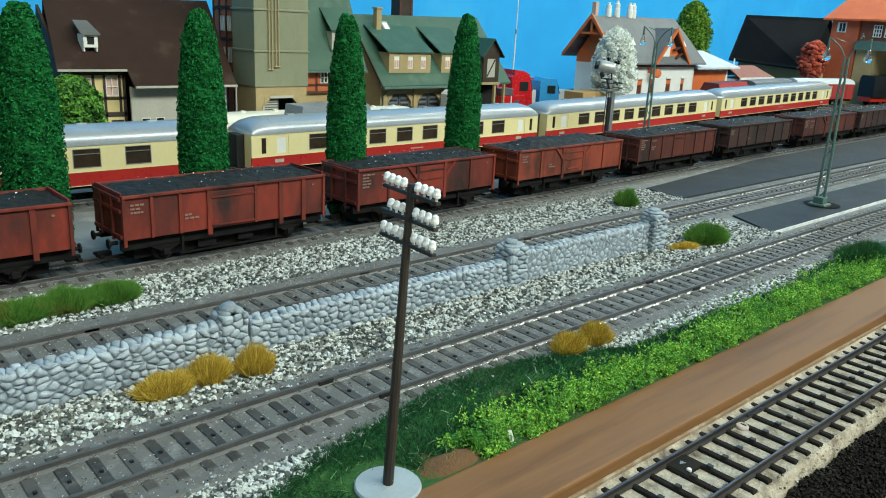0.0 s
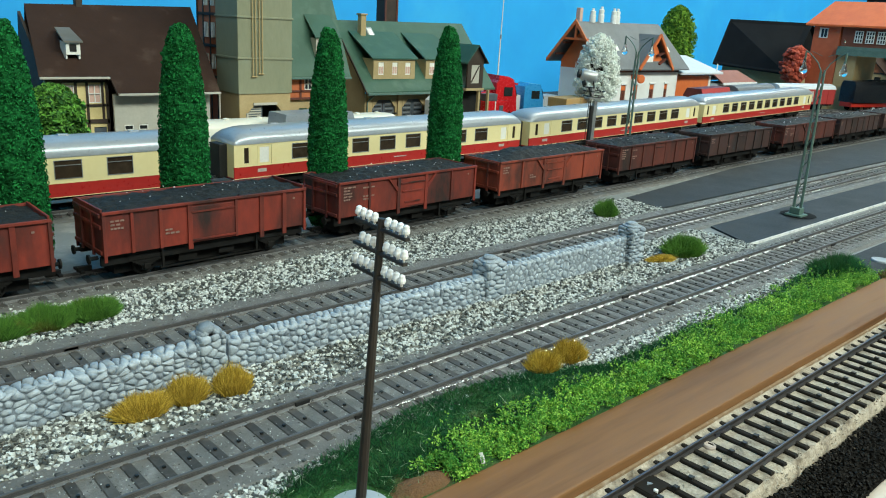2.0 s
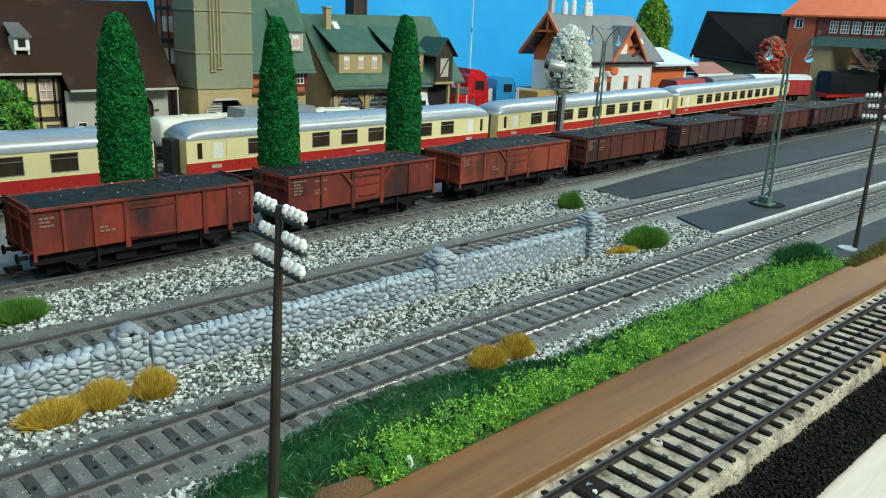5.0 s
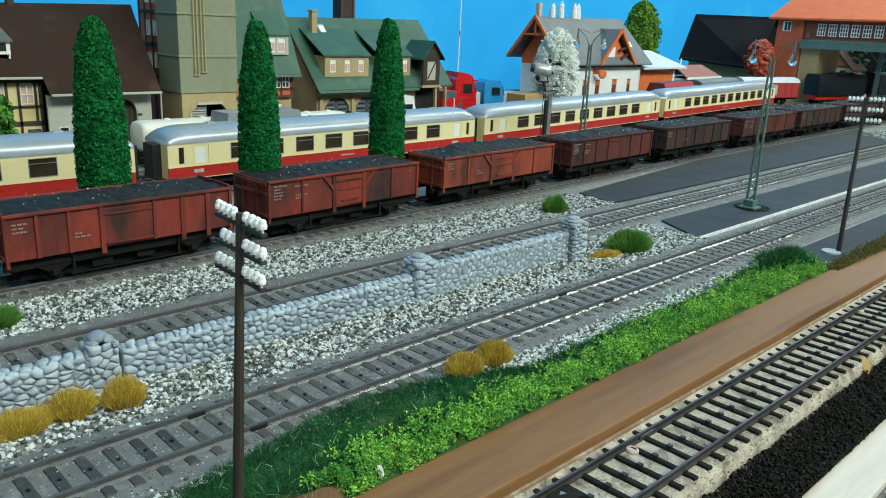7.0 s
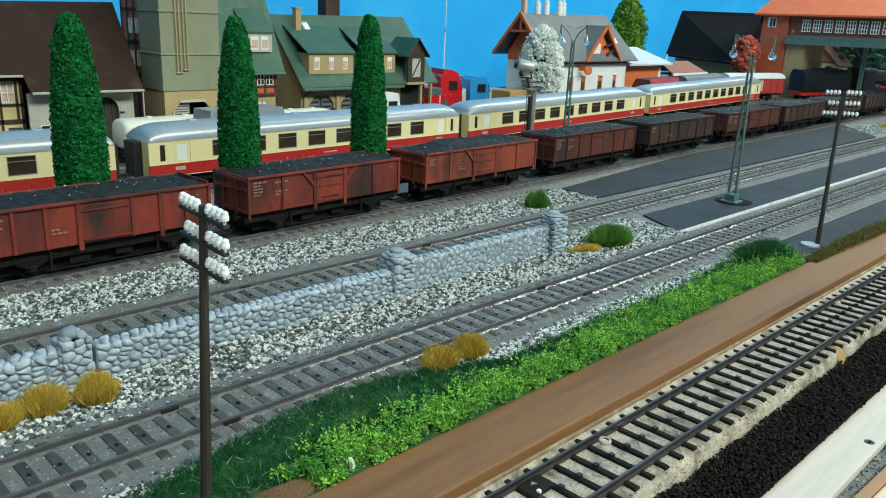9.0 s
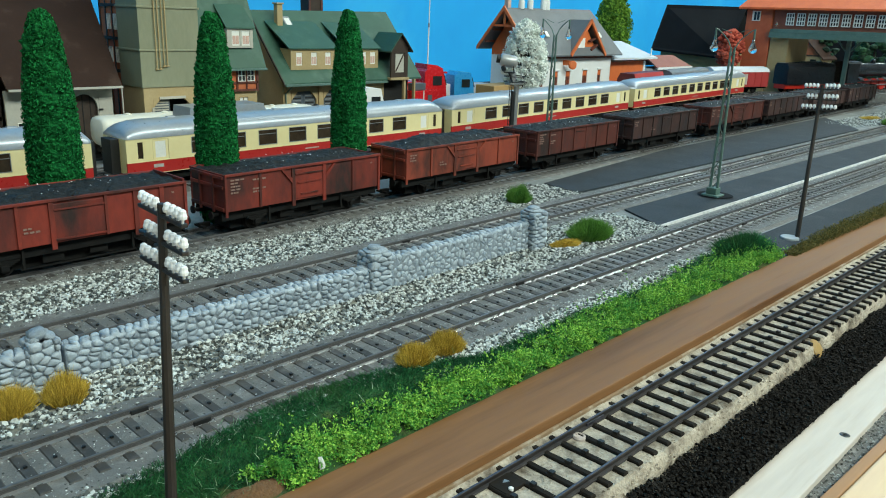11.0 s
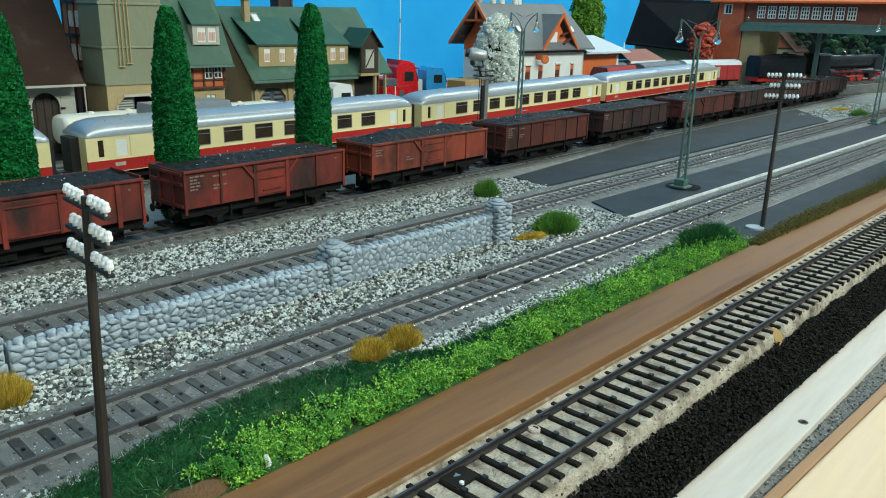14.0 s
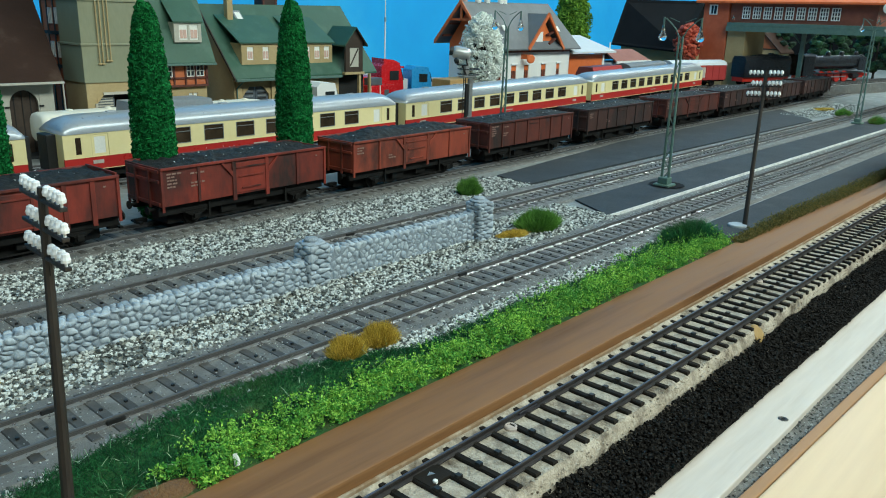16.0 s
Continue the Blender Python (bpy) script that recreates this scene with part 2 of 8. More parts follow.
    rust_mid=surf("grimy_oxide_red", (0.058, 0.013, 0.009), (0.135, 0.027, 0.016), 50, 500, 0.65, 0.25, 0.0002, stain=(0.02, 0.011, 0.009), amount=0.5, s3=55, stretch=(1, 1, 0.45)),
    coal=surf("coal_load", (0.004, 0.0045, 0.005), (0.026, 0.029, 0.030), 250, 1100, 0.7, 1.0, 0.0008, bs=900, spec=0.3),
    chassis=surf("sooty_black_metal", (0.004, 0.004, 0.004), (0.013, 0.012, 0.011), 150, 900, 0.7, 0.2, 0.0001, spec=0.2),
    chalk=surf("faded_white_print", (0.35, 0.28, 0.24), (0.6, 0.52, 0.47), 150, 900, 0.7, 0),
    faint_print=surf("worn_pale_print", (0.17, 0.085, 0.065), (0.34, 0.23, 0.19), 400, 1500, 0.75, 0),
    paint_white=surf("small_white_paint", (0.75, 0.75, 0.72), (0.88, 0.88, 0.86), 150, 900, 0.5, 0),
    cream=surf("cream_coach_paint", (0.78, 0.66, 0.33), (0.84, 0.73, 0.41), 30, 500, 0.35, 0.05, 0.0001),
    crimson=surf("crimson_coach_paint", (0.40, 0.018, 0.016), (0.50, 0.032, 0.024), 30, 500, 0.32, 0.05, 0.0001),
    silver=surf("silver_coach_roof", (0.31, 0.34, 0.375), (0.42, 0.455, 0.49), 30, 500, 0.33, 0.05, 0.0001, metal=0.35),
    seat=surf("brown_seats", (0.10, 0.05, 0.02), (0.2, 0.11, 0.05), 100, 700, 0.7, 0),
    coach_pane=surf("brown_tinted_pane", (0.014, 0.011, 0.009), (0.075, 0.05, 0.03), 45, 200, 0.15, 0, spec=0.6),
    raw_wood=surf("raw_dusty_wood", (0.20, 0.12, 0.06), (0.33, 0.225, 0.135), 40, 700, 0.75, 0.5, 0.0003, stain=(0.5, 0.44, 0.35), amount=0.3, s3=110),
    pane=surf("dark_window_pane", (0.012, 0.014, 0.016), (0.03, 0.034, 0.036), 60, 500, 0.18, 0, spec=0.6),
    pole=surf("brown_black_pole", (0.012, 0.010, 0.009), (0.035, 0.029, 0.025), 120, 800, 0.55, 0.3, 0.0002, stretch=(1, 1, 0.2)),
    insulator=surf("white_porcelain", (0.82, 0.84, 0.86), (0.9, 0.92, 0.93), 100, 900, 0.3, 0),
    disc=surf("pale_grey_plastic", (0.30, 0.345, 0.38), (0.40, 0.45, 0.48), 60, 700, 0.5, 0.1, 0.0001),
    mast=surf("green_lattice_paint", (0.06, 0.125, 0.105), (0.12, 0.20, 0.17), 100, 800, 0.5, 0.1, 0.0001),
    bulb=glass("clear_bulb"),
    grey_metal=surf("grey_signal_metal", (0.22, 0.23, 0.23), (0.38, 0.39, 0.39), 100, 800, 0.4, 0.1, 0.0001, metal=0.5),
    brick_brown=surf("brown_brick_wall", (0.17, 0.048, 0.030), (0.27, 0.085, 0.050), 80, 900, 0.7, 0.4, 0.0003),
    dormer_grey=surf("weathered_dormer_roof", (0.10, 0.095, 0.08), (0.17, 0.16, 0.14), 60, 700, 0.7, 0.3, 0.0003),
    pale_metal=surf("satin_grey_metal", (0.42, 0.43, 0.42), (0.56, 0.57, 0.56), 100, 800, 0.35, 0.1, 0.0001, metal=0.4),
    blue_wall=surf("blue_painted_backdrop", (0.002, 0.34, 0.84), (0.01, 0.44, 0.93), 3, 18, 0.75, 0.05, 0.001, stain=(0.03, 0.49, 0.93), amount=0.25, s3=5),
    roof_brown=surf("dark_brown_roof", (0.030, 0.015, 0.010), (0.052, 0.027, 0.019), 40, 500, 0.8, 0.3, 0.0003, stain=(0.085, 0.055, 0.04), amount=0.15, s3=40, spec=0.2),
    roof_green=surf("dusty_green_roof", (0.022, 0.075, 0.048), (0.045, 0.115, 0.075), 40, 600, 0.6, 0.3, 0.0003, stain=(0.07, 0.14, 0.1), amount=0.2, s3=45),
    slate_green=surf("grey_green_cladding", (0.20, 0.21, 0.13), (0.275, 0.28, 0.185), 40, 500, 0.6, 0.2, 0.0002, stretch=(1, 1, 0.3)),
    beige=surf("beige_stucco", (0.36, 0.26, 0.12), (0.48, 0.36, 0.19), 60, 700, 0.75, 0.4, 0.0003),
    beige_grey=surf("pale_plaster", (0.40, 0.38, 0.32), (0.50, 0.48, 0.41), 60, 700, 0.75, 0.4, 0.0003),
    yellow=surf("yellow_infill", (0.62, 0.48, 0.2), (0.74, 0.60, 0.3), 60, 700, 0.75, 0.3, 0.0002),
    orange_infill=surf("orange_infill", (0.42, 0.10, 0.035), (0.55, 0.16, 0.06), 60, 700, 0.75, 0.3, 0.0002),
    timber=surf("dark_timber", (0.022, 0.014, 0.01), (0.06, 0.038, 0.025), 120, 800, 0.7, 0.3, 0.0002),
    timber_red=surf("red_brown_timber", (0.08, 0.022, 0.014), (0.15, 0.045, 0.028), 120, 800, 0.7, 0.3, 0.0002),
    trim_white=surf("white_window_frame", (0.72, 0.71, 0.65), (0.85, 0.84, 0.78), 100, 800, 0.5, 0),
    glue=surf("dried_glue", (0.24, 0.14, 0.035), (0.40, 0.26, 0.09), 100, 900, 0.5, 0.3, 0.0003),
    shutter=surf("blue_grey_shutter", (0.06, 0.075, 0.09), (0.12, 0.14, 0.16), 60, 800, 0.6, 0.2, 0.0002),
    interior=surf("unlit_interior", (0.006, 0.006, 0.005), (0.016, 0.015, 0.013), 60, 500, 0.8, 0),
    curtain=surf("pink_curtain", (0.55, 0.33, 0.27), (0.7, 0.48, 0.4), 200, 900, 0.8, 0.2, 0.0002),
    wall_white=surf("white_render", (0.72, 0.72, 0.70), (0.84, 0.84, 0.82), 50, 700, 0.7, 0.2, 0.0002),
    brick_orange=surf("orange_red_boarding", (0.60, 0.12, 0.028), (0.76, 0.19, 0.05), 60, 700, 0.6, 0.2, 0.0002),
    roof_grey=surf("grey_slate_roof", (0.105, 0.115, 0.125), (0.17, 0.18, 0.19), 50, 700, 0.6, 0.3, 0.0003),
    roof_pale=surf("pale_flat_roof", (0.52, 0.54, 0.56), (0.66, 0.68, 0.70), 40, 600, 0.6, 0.1, 0.0002),
    roof_red=surf("faded_red_roof", (0.24, 0.075, 0.05), (0.34, 0.12, 0.085), 60, 700, 0.7, 0.3, 0.0003),
    roof_orange=surf("orange_tile_roof", (0.62, 0.10, 0.02), (0.78, 0.16, 0.035), 60, 700, 0.6, 0.3, 0.0003, stretch=(1, 1, 1)),
    brick_red=surf("red_brick_wall", (0.42, 0.080, 0.032), (0.57, 0.14, 0.060), 80, 900, 0.7, 0.4, 0.0003),
    tarp=surf("black_board", (0.004, 0.004, 0.005), (0.011, 0.011, 0.012), 30, 500, 0.85, 0.2, 0.0003, spec=0.15),
    truck_red=surf("red_truck_paint", (0.55, 0.01, 0.015), (0.68, 0.025, 0.03), 40, 500, 0.25, 0.03, 0.0001),
    truck_blue=surf("blue_truck_paint", (0.02, 0.27, 0.62), (0.04, 0.36, 0.72), 40, 500, 0.3, 0.03, 0.0001),
    car_yellow=surf("yellow_car_paint", (0.75, 0.55, 0.01), (0.85, 0.65, 0.03), 40, 500, 0.3, 0),
    loco_black=surf("black_locomotive", (0.008, 0.009, 0.012), (0.022, 0.024, 0.03), 40, 500, 0.3, 0.05, 0.0001),
    wheel_red=surf("red_wheel_paint", (0.5, 0.02, 0.012), (0.62, 0.04, 0.02), 40, 500, 0.4, 0),
    wagon_white=surf("white_wagon_side", (0.62, 0.62, 0.58), (0.74, 0.74, 0.70), 40, 500, 0.5, 0.1, 0.0001),
    tank_cream=surf("cream_white_tank", (0.74, 0.71, 0.60), (0.82, 0.80, 0.70), 30, 400, 0.4, 0.05, 0.0001),
    hopper_red=surf("dark_red_hopper", (0.10, 0.012, 0.014), (0.17, 0.022, 0.024), 40, 500, 0.45, 0.1, 0.0001, stain=(0.04, 0.012, 0.012), amount=0.3, s3=40),
    wagon_brown=surf("black_brown_wagon", (0.028, 0.014, 0.012), (0.055, 0.026, 0.022), 40, 500, 0.6, 0.2, 0.0001),
    wagon_grey=surf("blue_grey_wagon", (0.045, 0.06, 0.068), (0.08, 0.098, 0.108), 40, 500, 0.6, 0.2, 0.0001),
    crate=surf("plywood_crate", (0.40, 0.23, 0.08), (0.52, 0.33, 0.14), 30, 400, 0.7, 0.2, 0.0002, stretch=(0.3, 1, 1)),
    wagon_red=surf("red_wagon_side", (0.36, 0.03, 0.03), (0.46, 0.05, 0.045), 40, 500, 0.5, 0.1, 0.0001),
    room=surf("room_plaster", (0.55, 0.56, 0.53), (0.66, 0.67, 0.64), 2, 60, 0.85, 0.1, 0.002),
    room_floor=surf("room_carpet", (0.14, 0.12, 0.10), (0.2, 0.18, 0.16), 6, 200, 0.9, 0.3, 0.002),
)

# ---------------------------------------------------------------- setting
rng = np.random.default_rng(7)


def slab(name, material, *dims, label="", category="", kind="structure", bevel=0.0, parent=None):
    ob = part(name, boxes(dims, bevel=bevel), material, parent)
    return tagged(ob, label, category, kind=kind)


slab("ground", M["board"], -0.6, 2.75, -0.053, 0.78, -0.03, 0.0, label="grey painted scenery board under the whole layout", category="ground")
slab("front_board", M["plank"], -0.6, 1.6, -0.137, -0.053, -0.08, -0.022, label="lower wooden board carrying the front track", category="board")
slab("layout_base", M["tarp"], -0.6, 2.75, -0.045, 0.78, -0.9, -0.031, label="plain dark base under the layout", category="base")
slab("shelf_base", M["tarp"], -0.55, 1.55, -0.5, -0.16, -0.9, -0.0515, label="plain dark base under the shelf", category="base")
slab("backdrop", M["blue_wall"], -1.2, 4.2, 0.78, 0.80, -0.9, 1.6, label="sky-blue painted wall behind the layout", category="wall")
slab("floor", M["room_floor"], -2.2, 4.2, -2.6, 0.78, -0.92, -0.9, label="brown carpet floor of the hobby room", category="floor")
slab("ceiling", M["room"], -2.2, 4.22, -2.6, 0.80, 1.6, 1.62, label="plain white ceiling of the hobby room", category="ceiling")
slab("wall_south", M["room"], -2.2, 4.2, -2.62, -2.6, -0.9, 1.6, label="plain pale wall behind the camera", category="wall")
slab("wall_west", M["room"], -2.22, -2.2, -2.6, 0.8, -0.9, 1.6, label="plain pale side wall of the room", category="wall")
slab("wall_east", M["room"], 4.2, 4.22, -2.6, 0.8, -0.9, 1.6, label="plain pale far side wall of the room", category="wall")
slab("wall_north", M["room"], -2.2, -1.2, 0.78, 0.80, -0.9, 1.6, label="plain pale wall beside the blue backdrop", category="wall")

# the brown strip that edges the layout, with a slightly worn front arris
beam = thing("edge_strip", "brown stained wooden strip edging the layout", "wooden strip", kind="structure")
part("strip", boxes((-0.6, 1.6, -0.0745, -0.0533, -0.03, 0.0012), bevel=0.0007), M["beam"], beam)
part("batten", boxes((-0.6, 1.6, -0.0757, -0.0747, -0.03, -0.0018), bevel=0.0003), M["raw_wood"], beam, "dusty raw wooden batten")

# plank, grit strip and shelf on the viewer's side
plank = thing("pale_plank", "pale planed wooden plank screwed along the front", "plank", kind="structure")
part("plank", boxes((-0.6, 1.6, -0.1318, -0.1172, -0.03, -0.019), bevel=0.0006), M["plank"], plank)
for x in (0.305, 0.62, -0.02):
    s = part("screw", turned([(0.0017, -0.002), (0.0017, 0.0002), (0.0012, 0.0004), (0.0006, 0.0001)], 18), M["rail_side"], plank, "dull countersunk screw", pose(x, -0.1284, -0.0191))
shelf = thing("pine_shelf", "light varnished pine shelf in front of the layout", "shelf", kind="structure")
part("shelf_top", boxes((-0.6, 1.6, -0.6, -0.1425, -0.05, -0.0195), bevel=0.0008, m=pose(0, 0, 0, 0, 0, -2.2) @ pose(0, 0.013, 0)), M["shelf"], shelf)
part("edge_band", boxes((-0.6, 1.6, -0.1422, -0.1385, -0.05, -0.0197), bevel=0.0006, m=pose(0, 0, 0, 0, 0, -2.2) @ pose(0, 0.013, 0)), M["band"], shelf, "honey-brown wooden edge band")
slab("grit_strip", M["bed"], -0.6, 1.6, -0.15, -0.1318, -0.03, -0.0215, label="fine grey grit between plank and shelf", category="grit")


def strip_bed(name, material, y0, y1, x0, x1, h, label, category="ballast", slope=0.002, z=0.0):
    bm = prisms(([(y0 - slope, z), (y1 + slope, z), (y1, z + h), (y0, z + h)], x0, x1, "x"))
    return tagged(part(name, bm, material), label, category, kind="structure")


def d_mid(x):
    return 0.1568 + 0.045 * max(0.0, x - 0.14) - 0.010 * max(0.0, x - 0.7)


def bend(x, k):
    """How far a track swings towards the bridge's passage."""
    return k * min(max(0.0, x - 1.15), 0.21) ** 2 + 0.16 * k * max(0.0, x - 1.36)


def e_mid(x):
    return 0.286 + 0.045 * max(0.0, x - 0.3) - bend(x, 1.6)


def e_top(x):
    return 0.014 * max(0.0, x - 0.5)


def f_mid(x):
    return 0.345 + 0.045 * max(0.0, x - 0.3) - bend(x, 2.1)


strip_bed("ballast_bed", M["bed"], -0.021, 0.0165, -0.6, 2.6, 0.0012, "fine grey ballast under the track beside the stone wall")
strip_bed("ballast_bed", M["bed"], 0.060, 0.101, -0.6, 2.6, 0.0012, "fine grey ballast under the track behind the stone wall")


def curved_bed(name, mid, half, h, material, label, top=lambda x: 0.0):
    bm = bmesh.new()
    rows = []
    for i in range(46):
        x = -0.6 + 3.2 * i / 45
        y, z = mid(x), top(x)
        rows.append([bm.verts.new(p) for p in ((x, y - half - 0.002, 0), (x, y - half, h + z), (x, y + half, h + z), (x, y + half + 0.002, 0))])
    for a, b in zip(rows, rows[1:]):
        for k in range(3):
            bm.faces.new((a[k], b[k], b[k + 1], a[k + 1]))
    return tagged(part(name, bm, material), label, "ballast", kind="structure")


curved_bed("ballast_bed", d_mid, 0.0185, 0.0012, M["bed"], "fine grey ballast under the coal train's track")
curved_bed("ballast_bed", e_mid, 0.021, 0.001, M["bed"], "grey ballast ramp under the passenger train", e_top)
curved_bed("ballast_bed", f_mid, 0.021, 0.001, M["bed"], "grey ballast ramp under the rearmost track", e_top)


# ---------------------------------------------------------------- loose stuff: stones, blades, flakes
CUBE = np.array([(-1, -1, -1), (1, -1, -1), (1, 1, -1), (-1, 1, -1), (-1, -1, 1), (1, -1, 1), (1, 1, 1), (-1, 1, 1)], float)
CUBE_F = np.array([(0, 3, 2, 1), (4, 5, 6, 7), (0, 1, 5, 4), (1, 2, 6, 5), (2, 3, 7, 6), (3, 0, 4, 7)])


def turns(n):
    q = rng.normal(size=(n, 4))
    q /= np.linalg.norm(q, axis=1)[:, None]
    w, x, y, z = q.T
    return np.stack([1 - 2 * (y * y + z * z), 2 * (x * y - z * w), 2 * (x * z + y * w), 2 * (x * y + z * w), 1 - 2 * (x * x + z * z), 2 * (y * z - x * w), 2 * (x * z - y * w), 2 * (y * z + x * w), 1 - 2 * (x * x + y * y)], 1).reshape(n, 3, 3)


def stones(name, at, size, material, label, category, flat_z=0.75):
    n = len(at)
    v = CUBE[None] * rng.uniform(0.45, 1.0, (n, 8, 3)) * rng.uniform(0.5, 1.0, (n, 1, 3))
    v = np.einsum("nij,nkj->nki", turns(n), v) * (np.asarray(size) / 2)[:, None, None]
    v[:, :, 2] *= flat_z
    v += at[:, None, :]
    f = (CUBE_F[None] + 8 * np.arange(n)[:, None, None]).reshape(-1, 4)
    return tagged(part(name, raw(name, v.reshape(-1, 3), f), material), label, category, kind="stuff")


def blades(at, way, width):
    """One thin triangle a blade: foot at, tip at + way."""
    n = len(at)
    side = np.cross(way, rng.normal(size=(n, 3)))
    side /= np.linalg.norm(side, axis=1)[:, None] + 1e-9
    side *= np.asarray(width).reshape(-1, 1) / 2
    mid = at + way * 0.55 + np.array([0, 0, 1]) * np.linalg.norm(way, axis=1)[:, None] * 0.06
    v = np.stack([at - side, at + side, mid + side * 0.7, at + way, mid - side * 0.7], 1)
    return v.reshape(-1, 3), (np.array([0, 1, 2, 3, 4])[None] + 5 * np.arange(n)[:, None])


def flakes(at, size, out=None, lay=0.6):
    """Small folded leaves; out is the way they tend to face."""
    n = len(at)
    r = turns(n)
    a, b = r[:, :, 0], r[:, :, 1]
    if out is not None:
        a = a - lay * out * np.sum(a * out, 1)[:, None]
        b = b - lay * out * np.sum(b * out, 1)[:, None]
    s = np.asarray(size).reshape(-1, 1) / 2
    c = np.cross(a, b) * s * 0.5
    v = np.stack([at - a * s, at + b * s * 0.6 + c, at + a * s, at - b * s * 0.6 + c], 1)
    return v.reshape(-1, 3), np.array([(0, 1, 2), (0, 2, 3)])[None].repeat(n, 0).reshape(-1, 3) + 4 * np.repeat(np.arange(n), 2)[:, None]


def joined(*pieces):
    verts, faces, k = [], [], 0
    for v, f in pieces:
        verts.append(v)
        faces += (np.asarray(f) + k).tolist()
        k += len(v)
    return np.concatenate(verts), faces


def raw_list(name, v, f):
    me = bpy.data.meshes.new(name)
    me.from_pydata(v.tolist(), [], f)
    me.update()
    return me


def strewn(n, x0, x1, y0, y1, z=0.0008):
    return np.stack([rng.uniform(x0, x1, n), rng.uniform(y0, y1, n), rng.uniform(z - 0.0003, z + 0.0006, n)], 1)


# gravel floors and the loose gravel on them
def gravel_area(x0, x1, y0, y1, n, cut=None, label="pale mixed gravel between the tracks"):
    slab("gravel_floor", M["gravel_floor"], x0, x1, y0, y1, -0.001, 0.0005, label="glued gravel ground between the tracks", category="gravel")
    at = strewn(n, x0, x1, y0, y1)
    if cut:
        at = at[cut(at)]
    stones("gravel", at, rng.uniform(0.0009, 0.0023, len(at)), M["gravel"], label, "gravel")


gravel_area(-0.12, 0.4425, 0.0175, 0.0605, 20000, label="pale mixed gravel along the stone wall")
gravel_area(-0.12, 0.478, 0.1015, 0.1365, 18500, label="pale mixed gravel before the coal train")
gravel_area(0.02, 0.42, -0.0335, -0.0225, 8500, cut=lambda at: at[:, 1] > np.interp(at[:, 0], (0.02, 0.07, 0.10, 0.13, 0.155, 0.18, 0.205, 0.225, 0.28, 0.35, 0.40), (-0.05, -0.036, -0.027, -0.020, -0.016, -0.017, -0.023, -0.0325, -0.0315, -0.0335, -0.026)), label="thin band of gravel beside the grass")
gravel_area(-0.12, 0.10, -0.053, -0.0225, 5600, cut=lambda at: at[:, 1] > np.interp(at[:, 0], (0.0, 0.055, 0.075, 0.10), (-0.06, -0.05, -0.037, -0.027)), label="pale gravel in the corner before the track")
wedge = strewn(3600, 1.09, 1.34, 0.098, 0.158)
stones("gravel", wedge[(wedge[:, 1] - 0.09) > 0.25 * np.abs(wedge[:, 0] - 1.2)], rng.uniform(0.0009, 0.0021, int(((wedge[:, 1] - 0.09) > 0.25 * np.abs(wedge[:, 0] - 1.2)).sum())), M["gravel"], "pale gravel patch at the platform end", "gravel")
# stray stones over the ballast
stray = np.concatenate([strewn(420, -0.1, 0.45, 0.0115, 0.018), strewn(260, -0.1, 0.45, 0.098, 0.102), strewn(420, -0.1, 0.45, -0.0235, -0.018), strewn(300, -0.1, 0.5, 0.134, 0.141)])
stones("gravel", stray, rng.uniform(0.0008, 0.002, len(stray)), M["gravel"], "stray gravel stones scattered on the ballast", "gravel")
grains = np.concatenate([strewn(19000, -0.05, 0.6, -0.021, 0.0165, 0.0007), strewn(14000, -0.03, 0.6, 0.060, 0.101, 0.0007), strewn(5000, -0.03, 0.47, 0.138, 0.150, 0.0007)])
stones("ballast_grains", grains, rng.uniform(0.0004, 0.0009, len(grains)), M["grain"], "fine grey ballast grains between the sleepers", "ballast")
# grit in the fine ballast, coloured near white to paint its glints
grit = np.concatenate([strewn(3600, -0.05, 0.9, -0.021, 0.016, 0.0013), strewn(2500, -0.05, 0.9, 0.062, 0.1, 0.0013), strewn(700, -0.05, 0.47, 0.138, 0.147, 0.0013)])
stones("ballast_grit", grit, rng.uniform(0.00018, 0.00046, len(grit)), M["glint"], "tiny grit grains coloured near white as glints in the grey ballast", "grit")

strip = np.stack([rng.uniform(0.1, 0.75, 9000), rng.uniform(-0.152, -0.1316, 9000), rng.uniform(-0.0217, -0.0212, 9000)], 1)
stones("strip_grains", strip, rng.uniform(0.0005, 0.0012, 9000), M["grain"], "fine dark grey grit grains beside the plank", "grit")

# asphalt platforms with a highlight painted along one edge, and the road beyond
def paving(name, outline, h, label, material="asphalt", category="platform"):
    return tagged(part(name, prisms((outline, -0.001, h, "z")), M[material]), label, category, kind="structure")


paving("platform", [(0.4405, 0.0215), (1.12, 0.0215), (1.2, 0.0575), (0.4605, 0.0575)], 0.0011, "dark grey asphalt platform between two tracks")
paving("platform", [(0.476, 0.1045), (1.06, 0.1045), (1.16, 0.178), (0.7, 0.164), (0.482, 0.1375)], 0.0014, "dark grey asphalt platform before the coal train")
paving("road", [(0.435, -0.0525), (1.5, -0.0525), (1.5, -0.024), (0.455, -0.026)], 0.0012, "dark grey asphalt strip beside the edge strip", category="road")
# white strip in place of the bright highlight before the platform
paving("platform_line", [(0.4405, 0.0204), (1.12, 0.0204), (1.12, 0.0213), (0.4405, 0.0213)], 0.0016, "thin white strip painting a highlight along the platform edge", "line", "line")
paving("town_ground", [(-0.6, 0.375), (2.75, 0.46), (2.75, 0.779), (-0.6, 0.779)], 0.0015, "grey asphalt yard under the town buildings", category="ground")

